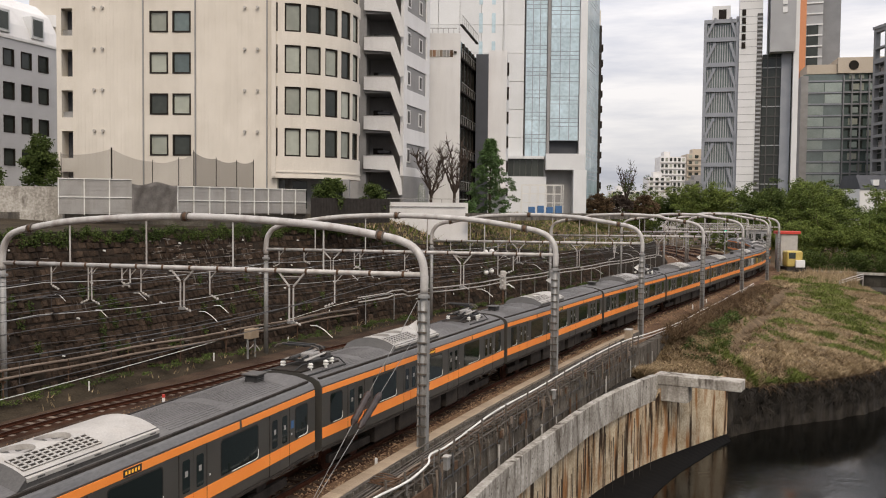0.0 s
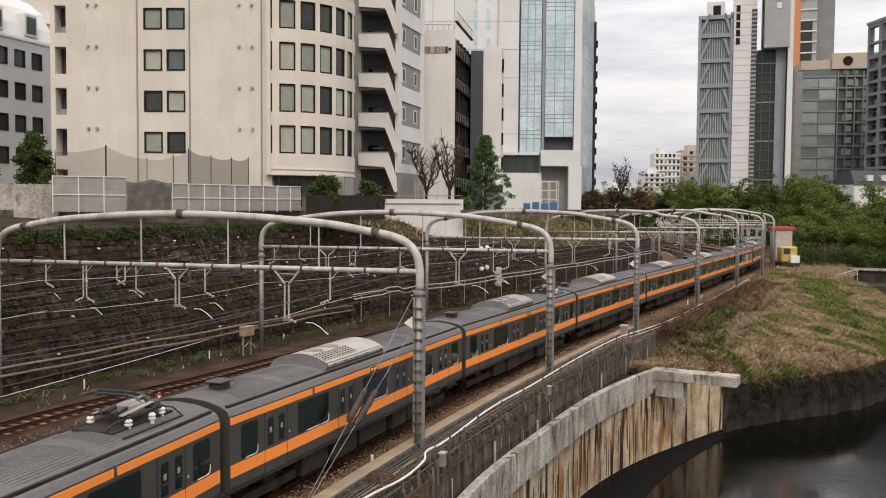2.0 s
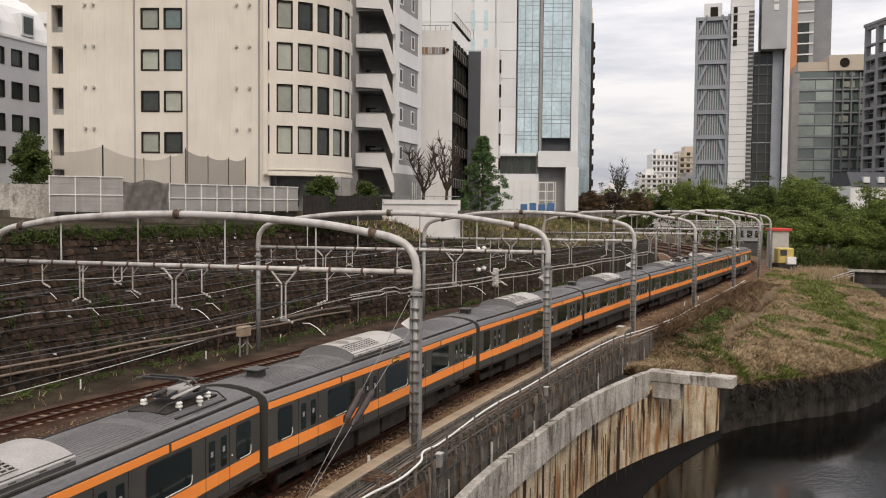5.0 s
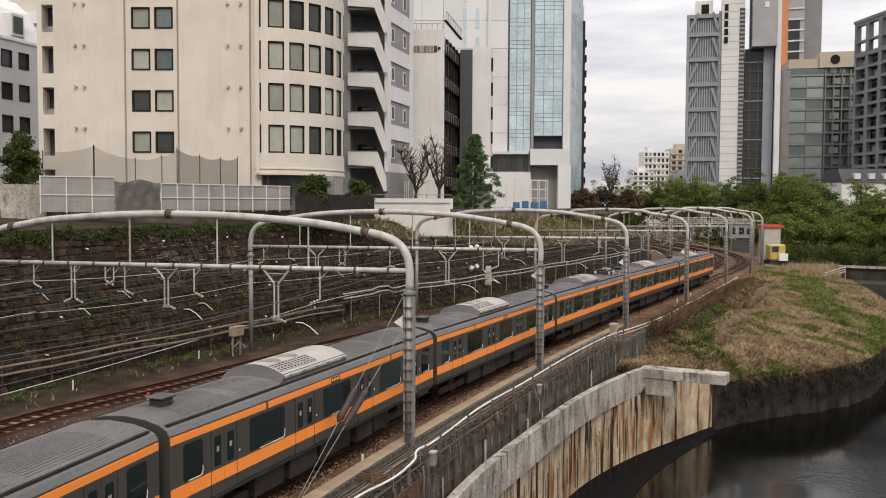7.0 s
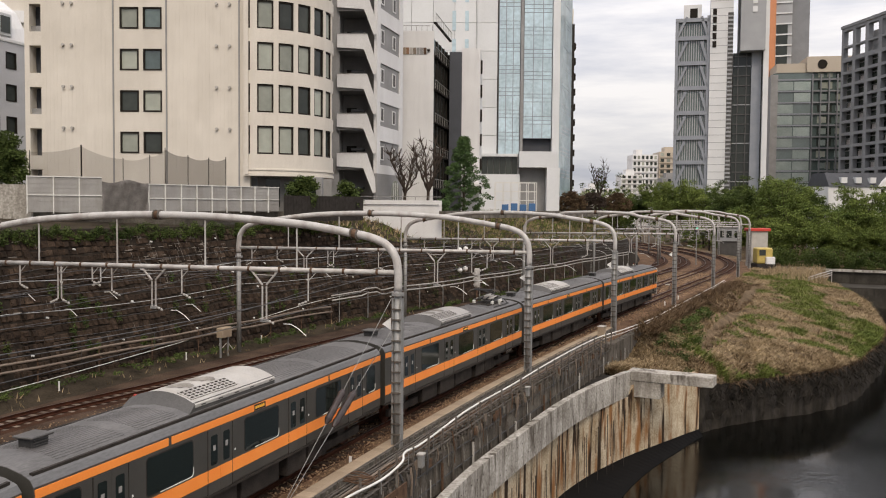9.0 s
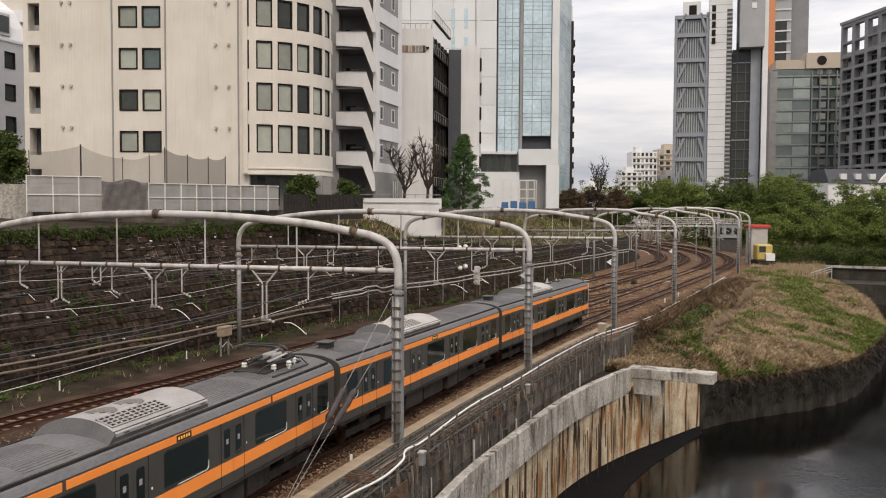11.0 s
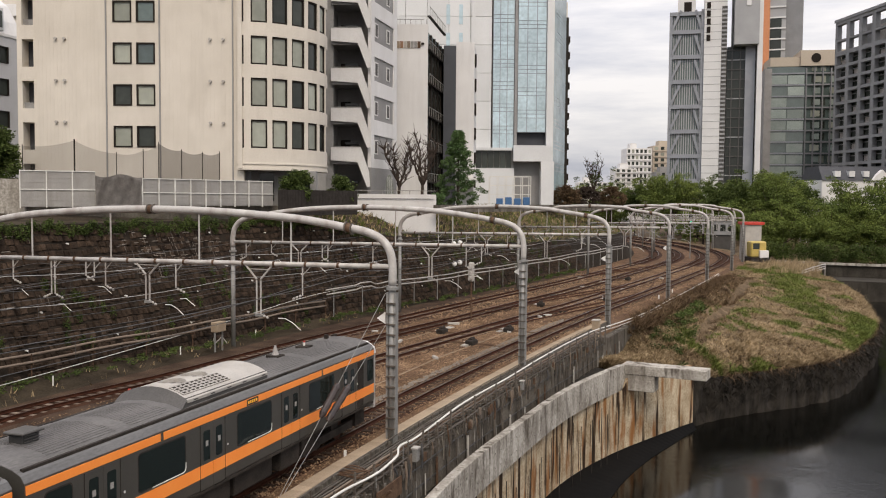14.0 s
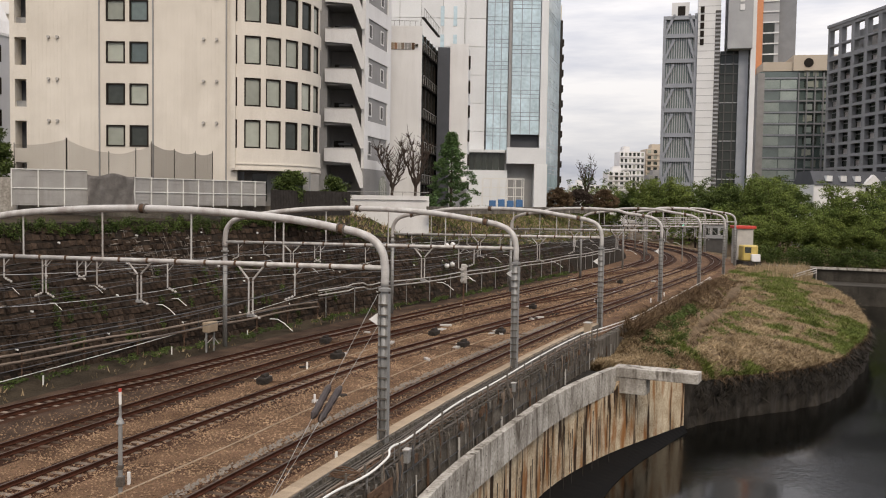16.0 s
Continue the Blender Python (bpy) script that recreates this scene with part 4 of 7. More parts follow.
        face = bmesh.new()
        out = [(-1.47, 1.0), (-1.475, 3.3), (-1.42, 3.55), (-1.1, 3.76), (0, 3.9), (1.1, 3.76), (1.42, 3.55), (1.475, 3.3), (1.47, 1.0)]
        prism(face, out, 9.7, 9.9, "x")
        part("cab_front", face, M["acunit"], root, "white moulded cab end")
        part("cab_glass", bx(9.9, 9.92, -1.2, 1.2, 2.1, 3.3), M["trainglass"], root)
        part("cab_side_window", bx(9.05, 9.62, -1.487, -1.47, 2.25, 3.12), M["trainglass"], root)
        part("cab_door", bx(8.05, 8.65, -1.483, -1.47, 1.35, 3.2), M["under"], root)
        part("cab_step", bx(8.9, 9.8, -1.0, 1.0, 0.35, 0.95), M["under"], root)
        for x in (4.3, 6.6):
            base = part("antenna_base", bx(x - 0.26, x + 0.26, -0.08, 0.44, 3.9, 4.02, bev=0.02), M["under"], root, "dark square antenna base")
            if x < 5:
                part("antenna", tube(bmesh.new(), [(x, 0.18, 4.0), (x, 0.18, 4.12), (x, 0.18, 4.36)], [0.15, 0.1, 0.04], 8), M["acdark"], base, "grey stub antenna")
            else:
                part("antenna", tube(bmesh.new(), [(x, 0.18, 4.0), (x, 0.18, 4.14)], 0.045, 8), M["white"], base, "white antenna with a red tip")
                part("antenna_tip", tube(bmesh.new(), [(x, 0.18, 4.14), (x, 0.18, 4.2)], 0.048, 8), M["red"], base)
        part("front_rim", prism(bmesh.new(), [(y * 1.012, z + 0.02) for y, z in out[1:-1]] + [(y * 0.97, z - 0.05) for y, z in out[-2:0:-1]], 9.72, 9.93, "x"), M["white"], root, "bright white rim round the cab end")
        part("roof_horn", bx(9.0, 9.15, 0.35, 0.5, 3.85, 4.1), M["under"], root)
    else:
        part("gangway", bx(9.75, 10.0, -0.75, 0.75, 1.0, 3.5), M["black"], root, "black rubber gangway bellows")
        part("gangway", bx(-10.0, -9.75, -0.75, 0.75, 1.0, 3.5), M["black"], root)
    return root


CARS = [car("mid", (), 8.2), car("mid", (-8.3, 7.4), None), car("mid", (), -8.2), car("mid", (7.4,), -8.2, "acdark")]
CARS += [copy_thing(CARS[2], Matrix()) for _ in range(3)]
CARS += [copy_thing(CARS[3], Matrix()), copy_thing(CARS[2], Matrix()), car("end", (), -8.2)]
CARS[7]["label"] = "grey commuter train car with orange bands and raised pantograph base"


def motions():
    for k, one in enumerate(CARS):
        rows_ = []
        for t in np.arange(0, 16.01, 0.25):
            s = 0.0328 * t * t - 12.777 * t + 32.4 + 20 * (k - 0.5)
            a, b = on(s - 6.9), on(s + 6.9)
            d, c = b - a, (a + b) / 2
            rows_.append((float(t), pose(c.x, c.y, 0, 0, 0, math.degrees(math.atan2(d.y, d.x)))))
        walk(one, rows_)


# ---- buildings on the terrace ----
BASE = 8.9


def window(parent, x0, x1, z0, z1, y, material, bar=None, deep=0.22, fr=0.1, m=None):
    """A framed window set into a wall that faces -y at y: dark reveal frame and a pane behind its face."""
    w = part("window", bmesh.new(), M["sash"], parent)
    bm = bmesh.new()
    for a in ((x0, x0 + fr, z0, z1), (x1 - fr, x1, z0, z1), (x0 + fr, x1 - fr, z0, z0 + fr), (x0 + fr, x1 - fr, z1 - fr, z1)):
        box(bm, a[0], a[1], y - 0.05, y + deep, a[2], a[3], m)
    if bar:
        box(bm, bar - 0.03, bar + 0.03, y + 0.02, y + deep, z0 + fr, z1 - fr, m)
    bm.to_mesh(w.data)
    bm.free()
    part("pane", bx(x0 + fr, x1 - fr, y + deep * 0.45, y + deep * 0.6, z0 + fr, z1 - fr, m=m), material, w)
    return w


def wall_with_holes(name, parent, x0, x1, z0, z1, y0, y1, holes, material, m=None, label=""):
    """A wall slab with real rectangular openings (x0, x1, z0, z1)."""
    xs = sorted({x0, x1, *[v for h in holes for v in h[:2]]})
    zs = sorted({z0, z1, *[v for h in holes for v in h[2:]]})
    bm = bmesh.new()
    for a, b in zip(zs, zs[1:]):
        for c, d in zip(xs, xs[1:]):
            if not any(h[0] <= (c + d) / 2 <= h[1] and h[2] <= (a + b) / 2 <= h[3] for h in holes):
                box(bm, c, d, y0, y1, a, b, m)
    bmesh.ops.remove_doubles(bm, verts=bm.verts[:], dist=0.001)
    return part(name, bm, material, parent, label)


rng = random.Random(7)
office = thing("office_building", "cream ribbed concrete office building with a rounded window bay", "building", at=(0, 0, 0))
ROWS = [13.85 + 3.32 * k for k in range(8)]
holes = [(a, b, z, z + 1.72) for z in ROWS for a, b in ((-27.18, -25.66), (-25.30, -23.79))]
wall_with_holes("wall", office, -33.35, -16.7, BASE, 41, 73.0, 73.5, holes, M["cream"], label="cream ribbed concrete wall")
# the darkness of the unlit rooms is this block's charcoal colour
part("core", bx(-33.3, -17.5, 73.9, 92, BASE, 41), M["darkwall"], office, "charcoal block standing in for unlit rooms behind the windows")
for x in (-27.72, -23.42, -17.55):
    part("joint", bx(x - 0.06, x + 0.06, 72.93, 73.0, BASE, 41), M["greywall"], office)
ribs = bmesh.new()
for x in np.arange(-33.2, -16.9, 0.3):
    if not (-27.8 < x < -23.3):
        box(ribs, x - 0.05, x + 0.05, 72.99, 73.0, BASE, 41)
tagged(part("ribs", ribs, M["cream"], office), kind="stuff")
for r, z in enumerate(ROWS):
    window(office, -27.18, -25.66, z, z + 1.72, 73.0, M["darkglass"] if r in (1,) else M["blind"], fr=0.12)
    window(office, -25.30, -23.79, z, z + 1.72, 73.0, M["greenglass"] if r in (2, 3) else M["darkglass"] if r in (0, 4) else M["blind"], fr=0.12)
    for x in (-31.75, -31.05, -19.35, -18.3):
        part("vent_cap", tube(bmesh.new(), [(x, 73.02, z + 5.3 - 3.32), (x, 72.78, z + 5.3 - 3.32)], 0.12, 10), M["acunit"], office)
# narrow loggia bay at its far end
loggia = [(-34.55, -33.62, z - 0.25, z + 1.95) for z in [ROWS[0] - 3.32] + ROWS]
wall_with_holes("loggia_wall", office, -34.95, -33.36, BASE, 41, 73.1, 74.3, loggia, M["cream"], label="open cream loggia bay")
for h in loggia[::2]:
    part("loggia_rail", bx(h[0], h[1], 73.4, 73.46, h[2], h[2] + 0.5), M["steel"], office)
# dark panel added so that the loggia's inside looks shaded
part("loggia_back", bx(-34.9, -33.4, 74.35, 74.5, BASE, 41), M["darkwall"], office, "dark panel standing in for shade inside the loggia")
# rounded bay
BC, BR = Vector((-17.35, 79.0, 0)), 6.5


def bay(t, r, z):
    return (BC.x + r * math.sin(radians(t)), BC.y - r * math.cos(radians(t)), z)


def arc_slab(t0, t1, z0, z1, r0, r1, step=3.0):
    bm = bmesh.new()
    n_ = max(2, int((t1 - t0) / step) + 1)
    cols = [[bm.verts.new(bay(t, r, z)) for r, z in ((r1, z0), (r1, z1), (r0, z1), (r0, z0))] for t in np.linspace(t0, t1, n_)]
    for a, b in zip(cols, cols[1:]):
        for j in range(4):
            bm.faces.new((a[j], b[j], b[(j + 1) % 4], a[(j + 1) % 4]))
    bm.faces.new(cols[0])
    bm.faces.new(cols[-1][::-1])
    bmesh.ops.recalc_face_normals(bm, faces=bm.faces[:])
    return bm


W0, WP, WW = 11.7, 15.1, 11.5
zs = [12.3] + [v for k in range(8) for v in (13.85 + 3.33 * k, 16.12 + 3.33 * k)] + [41]
for a, b in zip(zs[::2], zs[1::2]):
    part("bay_band", arc_slab(2, 97, a, b, BR - 0.35, BR), M["cream"], office, "curved cream concrete band")
for k in range(8):
    z0, z1 = 13.85 + 3.33 * k, 16.12 + 3.33 * k
    piers = [2, W0] + [W0 + WP * i + e for i in range(6) for e in (WW, WP)]
    for i in range(6):
        a, b = (2, W0) if i == 0 else (W0 + WP * (i - 1) + WW, W0 + WP * i)
        part("bay_pier", arc_slab(a, min(b, 97), z0, z1, BR - 0.35, BR), M["cream"], office)
    for i in range(5):
        a = W0 + WP * i
        glass_ = M["blind"] if rng.random() < 0.5 else M["darkglass"]
        w = part("window", arc_slab(a + 0.5, a + WW - 0.5, z0 + 0.08, z1 - 0.08, BR - 0.22, BR - 0.18), glass_, office)
        sash = bmesh.new()
        for t0, t1, c, d in ((a, a + 1.0, z0, z1), (a + WW - 1.0, a + WW, z0, z1), (a, a + WW, z0, z0 + 0.13), (a, a + WW, z1 - 0.13, z1)):
            q = arc_slab(t0, t1, c, d, BR - 0.25, BR - 0.06)
            me = bpy.data.meshes.new("tmp")
            q.to_mesh(me)
            q.free()
            sash.from_mesh(me)
            bpy.data.meshes.remove(me)
        part("window_frame", sash, M["sash"], w)
    part("bay_side_window", arc_slab(4.4, 6.8, z0, z1, BR - 0.1, BR + 0.012), M["sash"], office)
part("bay_soffit", arc_slab(2, 97, 12.1, 12.3, 0.5, BR + 0.06), M["cream"], office)
part("bay_sill", arc_slab(2, 97, 12.55, 12.66, BR, BR + 0.07), M["cream"], office)
part("bay_return", bx(-17.0, -16.7, 72.4, 73.2, 12.2, 41), M["cream"], office)
# charcoal filling, dark like unlit rooms behind the bay
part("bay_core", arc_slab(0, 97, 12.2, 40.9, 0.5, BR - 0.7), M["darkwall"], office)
for x, w in ((-15.9, 1.2), (-13.6, 1.9)):
    part("ground_window", bx(x, x + w, 75.2, 75.3, 9.6, 11.9), M["darkglass"], office)
part("ground_wall", bx(-16.6, -11.2, 75.3, 76.0, BASE, 12.1), M["greywall"], office)

# ---- stair tower building with white balustrades ----
stair = thing("apartment_building", "grey apartment building with white zigzag balustrades on open stairs", "building")
part("wall", bx(-10.95, -10.3, 79.3, 90, BASE, 44), M["greywall"], stair, "grey tiled wall")
part("back_wall", bx(-10.4, -7.2, 82.2, 82.6, BASE, 44), M["greywall"], stair)
for k in range(9):
    z = 13.15 + 3.42 * k
    part("landing", bx(-10.4, -7.8, 79.0, 82.2, z - 0.25, z), M["greywall"], stair)
    edge_ = [(-10.45, 0), (-7.85, 0), (-7.12, -2.15), (-7.05, -3.4), (-7.3, -3.45), (-8.15, -1.3), (-10.45, -1.15)]
    part("balustrade", prism(bmesh.new(), [(x, z + 1.18 + dz) for x, dz in edge_], 78.8, 78.97, "y"), M["whitewall"], stair, "white balustrade sloping down along the stair")
    part("coping", bx(-10.47, -7.83, 78.76, 79.0, z + 1.18, z + 1.24), M["steel"], stair)
    # flight coloured charcoal to look shaded inside the stairwell
    part("stair_flight", bx(-9.4, -8.3, 80.4, 82.0, z - 1.9, z - 1.7), M["darkwall"], stair)
    part("door", bx(-10.0, -9.1, 82.12, 82.2, z, z + 2.0), M["sash"], stair)
ang = math.atan2(86.6 - 79.2, -5.35 + 7.15)
sm = Matrix.Translation((-7.0, 79.2, 0)) @ Matrix.Rotation(ang, 4, "Z")
holes = [(0.9, 6.6, 13.4 + 3.42 * k, 15.5 + 3.42 * k) for k in range(9)]
wall_with_holes("side_wall", stair, 0, 7.6, 12.6, 44, 0.0, 0.3, holes, M["whitewall"], sm, "white end wall with grey window panels")
part("side_base", bx(0, 7.6, -0.02, 0.3, BASE, 12.6, m=sm), M["greywall"], stair, "grey plinth with an arched window")
for k in range(9):
    z = 13.4 + 3.42 * k
    pan = part("window_panel", bx(0.9, 6.6, 0.1, 0.2, z, z + 2.1, m=sm), M["greywall"], stair, "grey window panel")
    for a in (1.2, 4.6):
        for c in ((a, a + 0.1, z + 0.5, z + 1.6), (a + 0.8, a + 0.9, z + 0.5, z + 1.6), (a, a + 0.9, z + 0.42, z + 0.52), (a, a + 0.9, z + 1.58, z + 1.68)):
            part("pane_frame", bx(c[0], c[1], 0.05, 0.1, c[2], c[3], m=sm), M["whitewall"], pan)
        part("pane", bx(a + 0.1, a + 0.8, 0.07, 0.1, z + 0.52, z + 1.58, m=sm), M["acside"], pan)
arch_pts = [(4.2, 9.3), (4.2, 11.0)] + [(5.3 - 1.1 * math.cos(radians(a)), 11.0 + 1.1 * math.sin(radians(a))) for a in range(15, 180, 15)] + [(6.4, 11.0), (6.4, 9.3)]
bm = prism(bmesh.new(), arch_pts, -0.06, -0.02, "y")
bmesh.ops.transform(bm, matrix=sm, verts=bm.verts[:])
part("arched_window", bm, M["blind"], stair, "tall arched window")
for a in (4.7, 5.3, 5.9):
    part("arch_bar", bx(a - 0.03, a + 0.03, -0.09, -0.06, 9.3, 11.9, m=sm), M["whitewall"], stair)

# ---- white slim building with a dark glazed flank ----
slim = thing("slim_white_building", "slim white rendered building with dark glazed side balconies", "building")
part("front_wall", bx(-6.15, -2.5, 95, 95.5, BASE, 27.6), M["whitewall"], slim, "blank white front wall")
part("core", bx(-6.1, -2.9, 95.5, 106, BASE, 27.4), M["whitewall"], slim)
part("parapet", bx(-6.15, -2.5, 95, 95.4, 27.6, 28.0), M["whitewall"], slim)
for i, c in enumerate(("tan", "copper", "acunit", "brownpipe", "steel", "greywall", "rust")):
    part("sign_bar", bx(-5.75 + 0.36 * i, -5.43 + 0.36 * i, 94.95, 95, 25.55, 26.25), M[c], slim)
part("vent_hood", bx(-3.2, -2.9, 94.8, 95, 25.9, 26.1), M["sash"], slim)
for x in np.arange(-6.0, -2.6, 0.55):
    part("roof_rail", bx(x, x + 0.05, 95.1, 95.15, 28.0, 28.55), M["steel"], slim)
part("roof_rail", bx(-6.0, -2.9, 95.1, 95.15, 28.5, 28.56), M["steel"], slim)
fm = Matrix.Translation((-2.5, 95.1, 0)) @ Matrix.Rotation(math.atan2(11, 1.6), 4, "Z")
part("glazed_flank", bx(0, 11.1, 0.1, 0.3, BASE, 27.3, m=fm), M["darkglass"], slim, "dark glazed flank")
for k in range(6):
    z = 11.6 + 3.45 * k
    fl = part("balcony", bx(0.2, 11.2, -0.18, 0.1, z, z + 0.14, m=fm), M["sash"], slim, "thin black steel balcony")
    part("balcony_rail", bx(0.2, 11.2, -0.18, -0.14, z + 1.0, z + 1.05, m=fm), M["steel"], fl)
    for a in np.arange(0.3, 11.2, 1.2):
        part("baluster", bx(a, a + 0.04, -0.18, -0.14, z + 0.1, z + 1.0, m=fm), M["steel"], fl)
for a in (2.2, 4.4, 6.6, 8.8, 11.0):
    part("mullion", bx(a, a + 0.12, -0.05, 0.1, BASE, 27.3, m=fm), M["sash"], slim)
part("downpipe", tube(bmesh.new(), [fm @ Vector((10.9, -0.25, BASE)), fm @ Vector((10.9, -0.25, 26))], 0.07, 8), M["whitepipe"], slim)

dark = thing("white_building", "white building with a charcoal clad stair core", "building")
part("dark_core", bx(-0.95, 0.5, 106, 118, BASE, 27.7), M["darkwall"], dark, "charcoal clad core")
bm = bmesh.new()
prism(bm, [(0.5, 107), (2.65, 107), (3.2, 118), (0.5, 118)], BASE, 28.3, "z")
part("wall", bm, M["whitewall"], dark, "white rendered wall")
for k in range(6):
    z = 11.3 + 2.9 * k
    part("side_window", bx(2.68, 2.95, 108.2, 110.5, z, z + 1.3), M["sash"], dark)
part("canopy", bx(0.6, 3.6, 103.5, 107, 12.1, 12.35), M["whitewall"], dark)

# ---- glass tower ----
tower = thing("glass_office_tower", "pale panelled office tower with blue glass curtain walls", "building")
GZ = 62
part("panel_core", bx(-22, 7.0, 150.4, 175, BASE, GZ), M["greywall"], tower)
pv = bmesh.new()
for i, x in enumerate(np.arange(-21.4, 6.9, 3.55)):
    for z in np.arange(16.9, GZ, 4.6):
        box(pv, x + 0.03, min(x + 3.52, 7.05), 150.05, 150.4, z + 0.03, z + 4.57)
tagged(part("cladding", pv, M["panel"], tower, "pale stone wall panels"), kind="stuff")
for x in (2.0, 4.1):
    for k in range(5):
        part("slot_window", bx(x - 2.5, x - 1.9, 150.0, 150.1, 34 + 4.6 * k, 37.2 + 4.6 * k), M["blueglass"], tower)
part("pier", bx(3.7, 4.3, 149.7, 150.1, 17, GZ), M["panel"], tower)


def curtain(x0, x1, z0, z1, y, cols, parent, m=None, tall=2.35):
    k, z = 0, z0
    while z < z1 - 0.1:
        h = tall if k % 3 == 0 else tall * 0.27
        top = min(z + h, z1)
        for i in range(cols):
            a = x0 + (x1 - x0) * i / cols
            b = x0 + (x1 - x0) * (i + 1) / cols
            part("glass_pane", bx(a + 0.06, b - 0.06, y, y + 0.06, z + 0.05, top - 0.05, m=m), M["blueglass"], parent)
        z, k = z + h, k + 1
    part("mullions", bx(x0, x1, y + 0.04, y + 0.3, z0, z1, m=m), M["steelframe"], parent)


curtain(7.2, 10.7, 18.4, GZ, 149.6, 3, tower)
part("fin", bx(10.75, 11.2, 149.2, 151, 18.4, GZ), M["greywall"], tower)
curtain(11.25, 15.9, 21.0, GZ, 149.3, 3, tower)
part("column", bx(15.95, 17.1, 148.8, 152, 10, GZ), M["panel"], tower, "pale corner column")
gm = Matrix.Translation((17.1, 149.3, 0)) @ Matrix.Rotation(math.atan2(13, 3.6), 4, "Z")
curtain(0, 13.5, BASE, GZ, 0, 4, tower, gm)
part("tower_core", bx(7.1, 16.8, 150.6, 172, 17, GZ), M["greywall"], tower)
part("soffit_recess", bx(10.9, 15.9, 150.4, 150.6, 18.6, 21), M["darkwall"], tower)
part("recess_floor", bx(10.9, 16.6, 148.5, 150.5, 18.0, 18.8), M["panel"], tower)
part("portal_beam", bx(10.6, 16.9, 147.8, 150.4, 16.2, 18.8), M["panel"], tower, "pale concrete entrance portal")
part("portal_leg", bx(15.1, 17.2, 147.8, 150.4, BASE, 16.2), M["panel"], tower)
part("portal_dark", bx(10.8, 15.1, 150.3, 150.5, BASE, 16.3), M["greywall"], tower)
part("podium", bx(-2, 10.8, 149.0, 150.4, BASE, 15.1), M["panel"], tower)
part("podium_cap", bx(-2, 10.4, 148.8, 150.4, 18.0, 18.45), M["panel"], tower)
for i in range(8):
    part("podium_window", bx(2.6 + 0.98 * i, 3.5 + 0.98 * i, 149.4, 149.5, 15.15, 17.9), M["darkglass"], tower)
part("podium_back", bx(-2, 10.8, 149.6, 150.3, 15.1, 18.0), M["greywall"], tower)

brown = thing("brown_office_building", "dark brown narrow building with stacked balconies", "building")
part("wall", bx(23.2, 24.6, 186, 200, BASE, 47), M["fence"], brown, "dark brown wall")
for k in range(11):
    part("balcony", bx(24.6, 25.0, 186.5, 199, 11 + 3.1 * k, 12.3 + 3.1 * k), M["sash"], brown, "dark metal balcony")
part("upper_block", bx(23.3, 24.3, 186, 199, 47, 50), M["cream"], brown)

# open white frame with blue sheets in front of the tower
shed = thing("scaffold_frame", "white open steel frame with blue plastic sheets at its foot", "scaffold")
for x in np.arange(5.2, 10.9, 1.1):
    for y in (122.0, 125.0):
        part("upright", bx(x, x + 0.1, y, y + 0.1, BASE, 13.0), M["whitepipe"], shed)
for z in (10.6, 11.8, 13.0):
    for y in (122.0, 125.0):
        part("bar", bx(5.2, 10.8, y, y + 0.08, z, z + 0.09), M["whitepipe"], shed)
for k in range(4):
    part("blue_sheet", bx(6.1 + 1.2 * k, 7.0 + 1.2 * k, 121.6, 121.9, BASE, 10.1 + 0.15 * (k % 2), bev=0.05), M["bluetarp"], shed, "folded blue plastic sheet")


# ---- grey building at the edge of the terrace, with a rounded roof ----
grey = thing("grey_building", "pale grey building with dark windows and rounded roof", "building")
gm2 = Matrix.Translation((-57.4, 71.0, 0)) @ Matrix.Rotation(math.atan2(8.0, 2.1), 4, "Z")
holes = [(x, x + 1.6, z, z + 1.85) for z in (13.9, 17.45, 21.0, 24.55) for x in np.arange(1.2, 31, 2.6)]
wall_with_holes("wall", grey, 0, 33.4, BASE, 27.5, 0, 0.4, holes, M["greytile"], gm2, "grey tiled wall")
for h in holes:
    window(grey, *h, 0.0, M["darkglass"], deep=0.3, m=gm2)
part("core", bx(0.2, 33.2, 0.8, 14, BASE, 26.2, m=gm2), M["darkwall"], grey)
roof_o = [(-0.1, 27.5), (-0.1, 27.8), (0.5, 29.3), (1.6, 31.3), (3.4, 32.7), (14, 32.9), (14, 27.5)]
bm = prism(bmesh.new(), roof_o, 0, 33.4, "x")
bmesh.ops.transform(bm, matrix=gm2, verts=bm.verts[:])
part("roof", bm, M["whitewall"], grey, "pale rounded metal roof")
for x in (18.5, 23.6, 28.7):
    part("dormer", bx(x, x + 1.9, -0.15, 2.4, 28.1, 30.5, m=gm2), M["panel"], grey)
    part("dormer_window", bx(x + 0.25, x + 1.65, -0.2, -0.15, 28.4, 30.2, m=gm2), M["darkglass"], grey)

# building behind it, rising over the roof
cream2 = thing("cream_building", "cream building rising behind the grey roof", "building")
part("wall", bx(-60, -44.0, 118, 130, BASE, 37), M["cream"], cream2)
for k in range(3):
    part("band", bx(-60, -44.0, 117.6, 118, 26.5 + 3.3 * k, 28 + 3.3 * k), M["whitewall"], cream2)


# ---- towers across the river ----
braced = thing("braced_tower", "tall grey university tower with an exposed steel brace frame", "building")
part("core", bx(73.5, 82, 301.5, 320, 0, 69), M["whitewall"], braced)
part("brace_glass", bx(71.6, 82, 300.9, 301.3, 8, 71), M["greenglass"], braced, "glass behind the brace frame")
lou = bmesh.new()
for x in np.arange(72.6, 81.5, 0.75):
    box(lou, x, x + 0.28, 300.6, 300.9, 9, 70)
tagged(part("louvres", lou, M["towergrey"], braced, "pale vertical louvres"), kind="stuff")
for x in (71.3, 81.3):
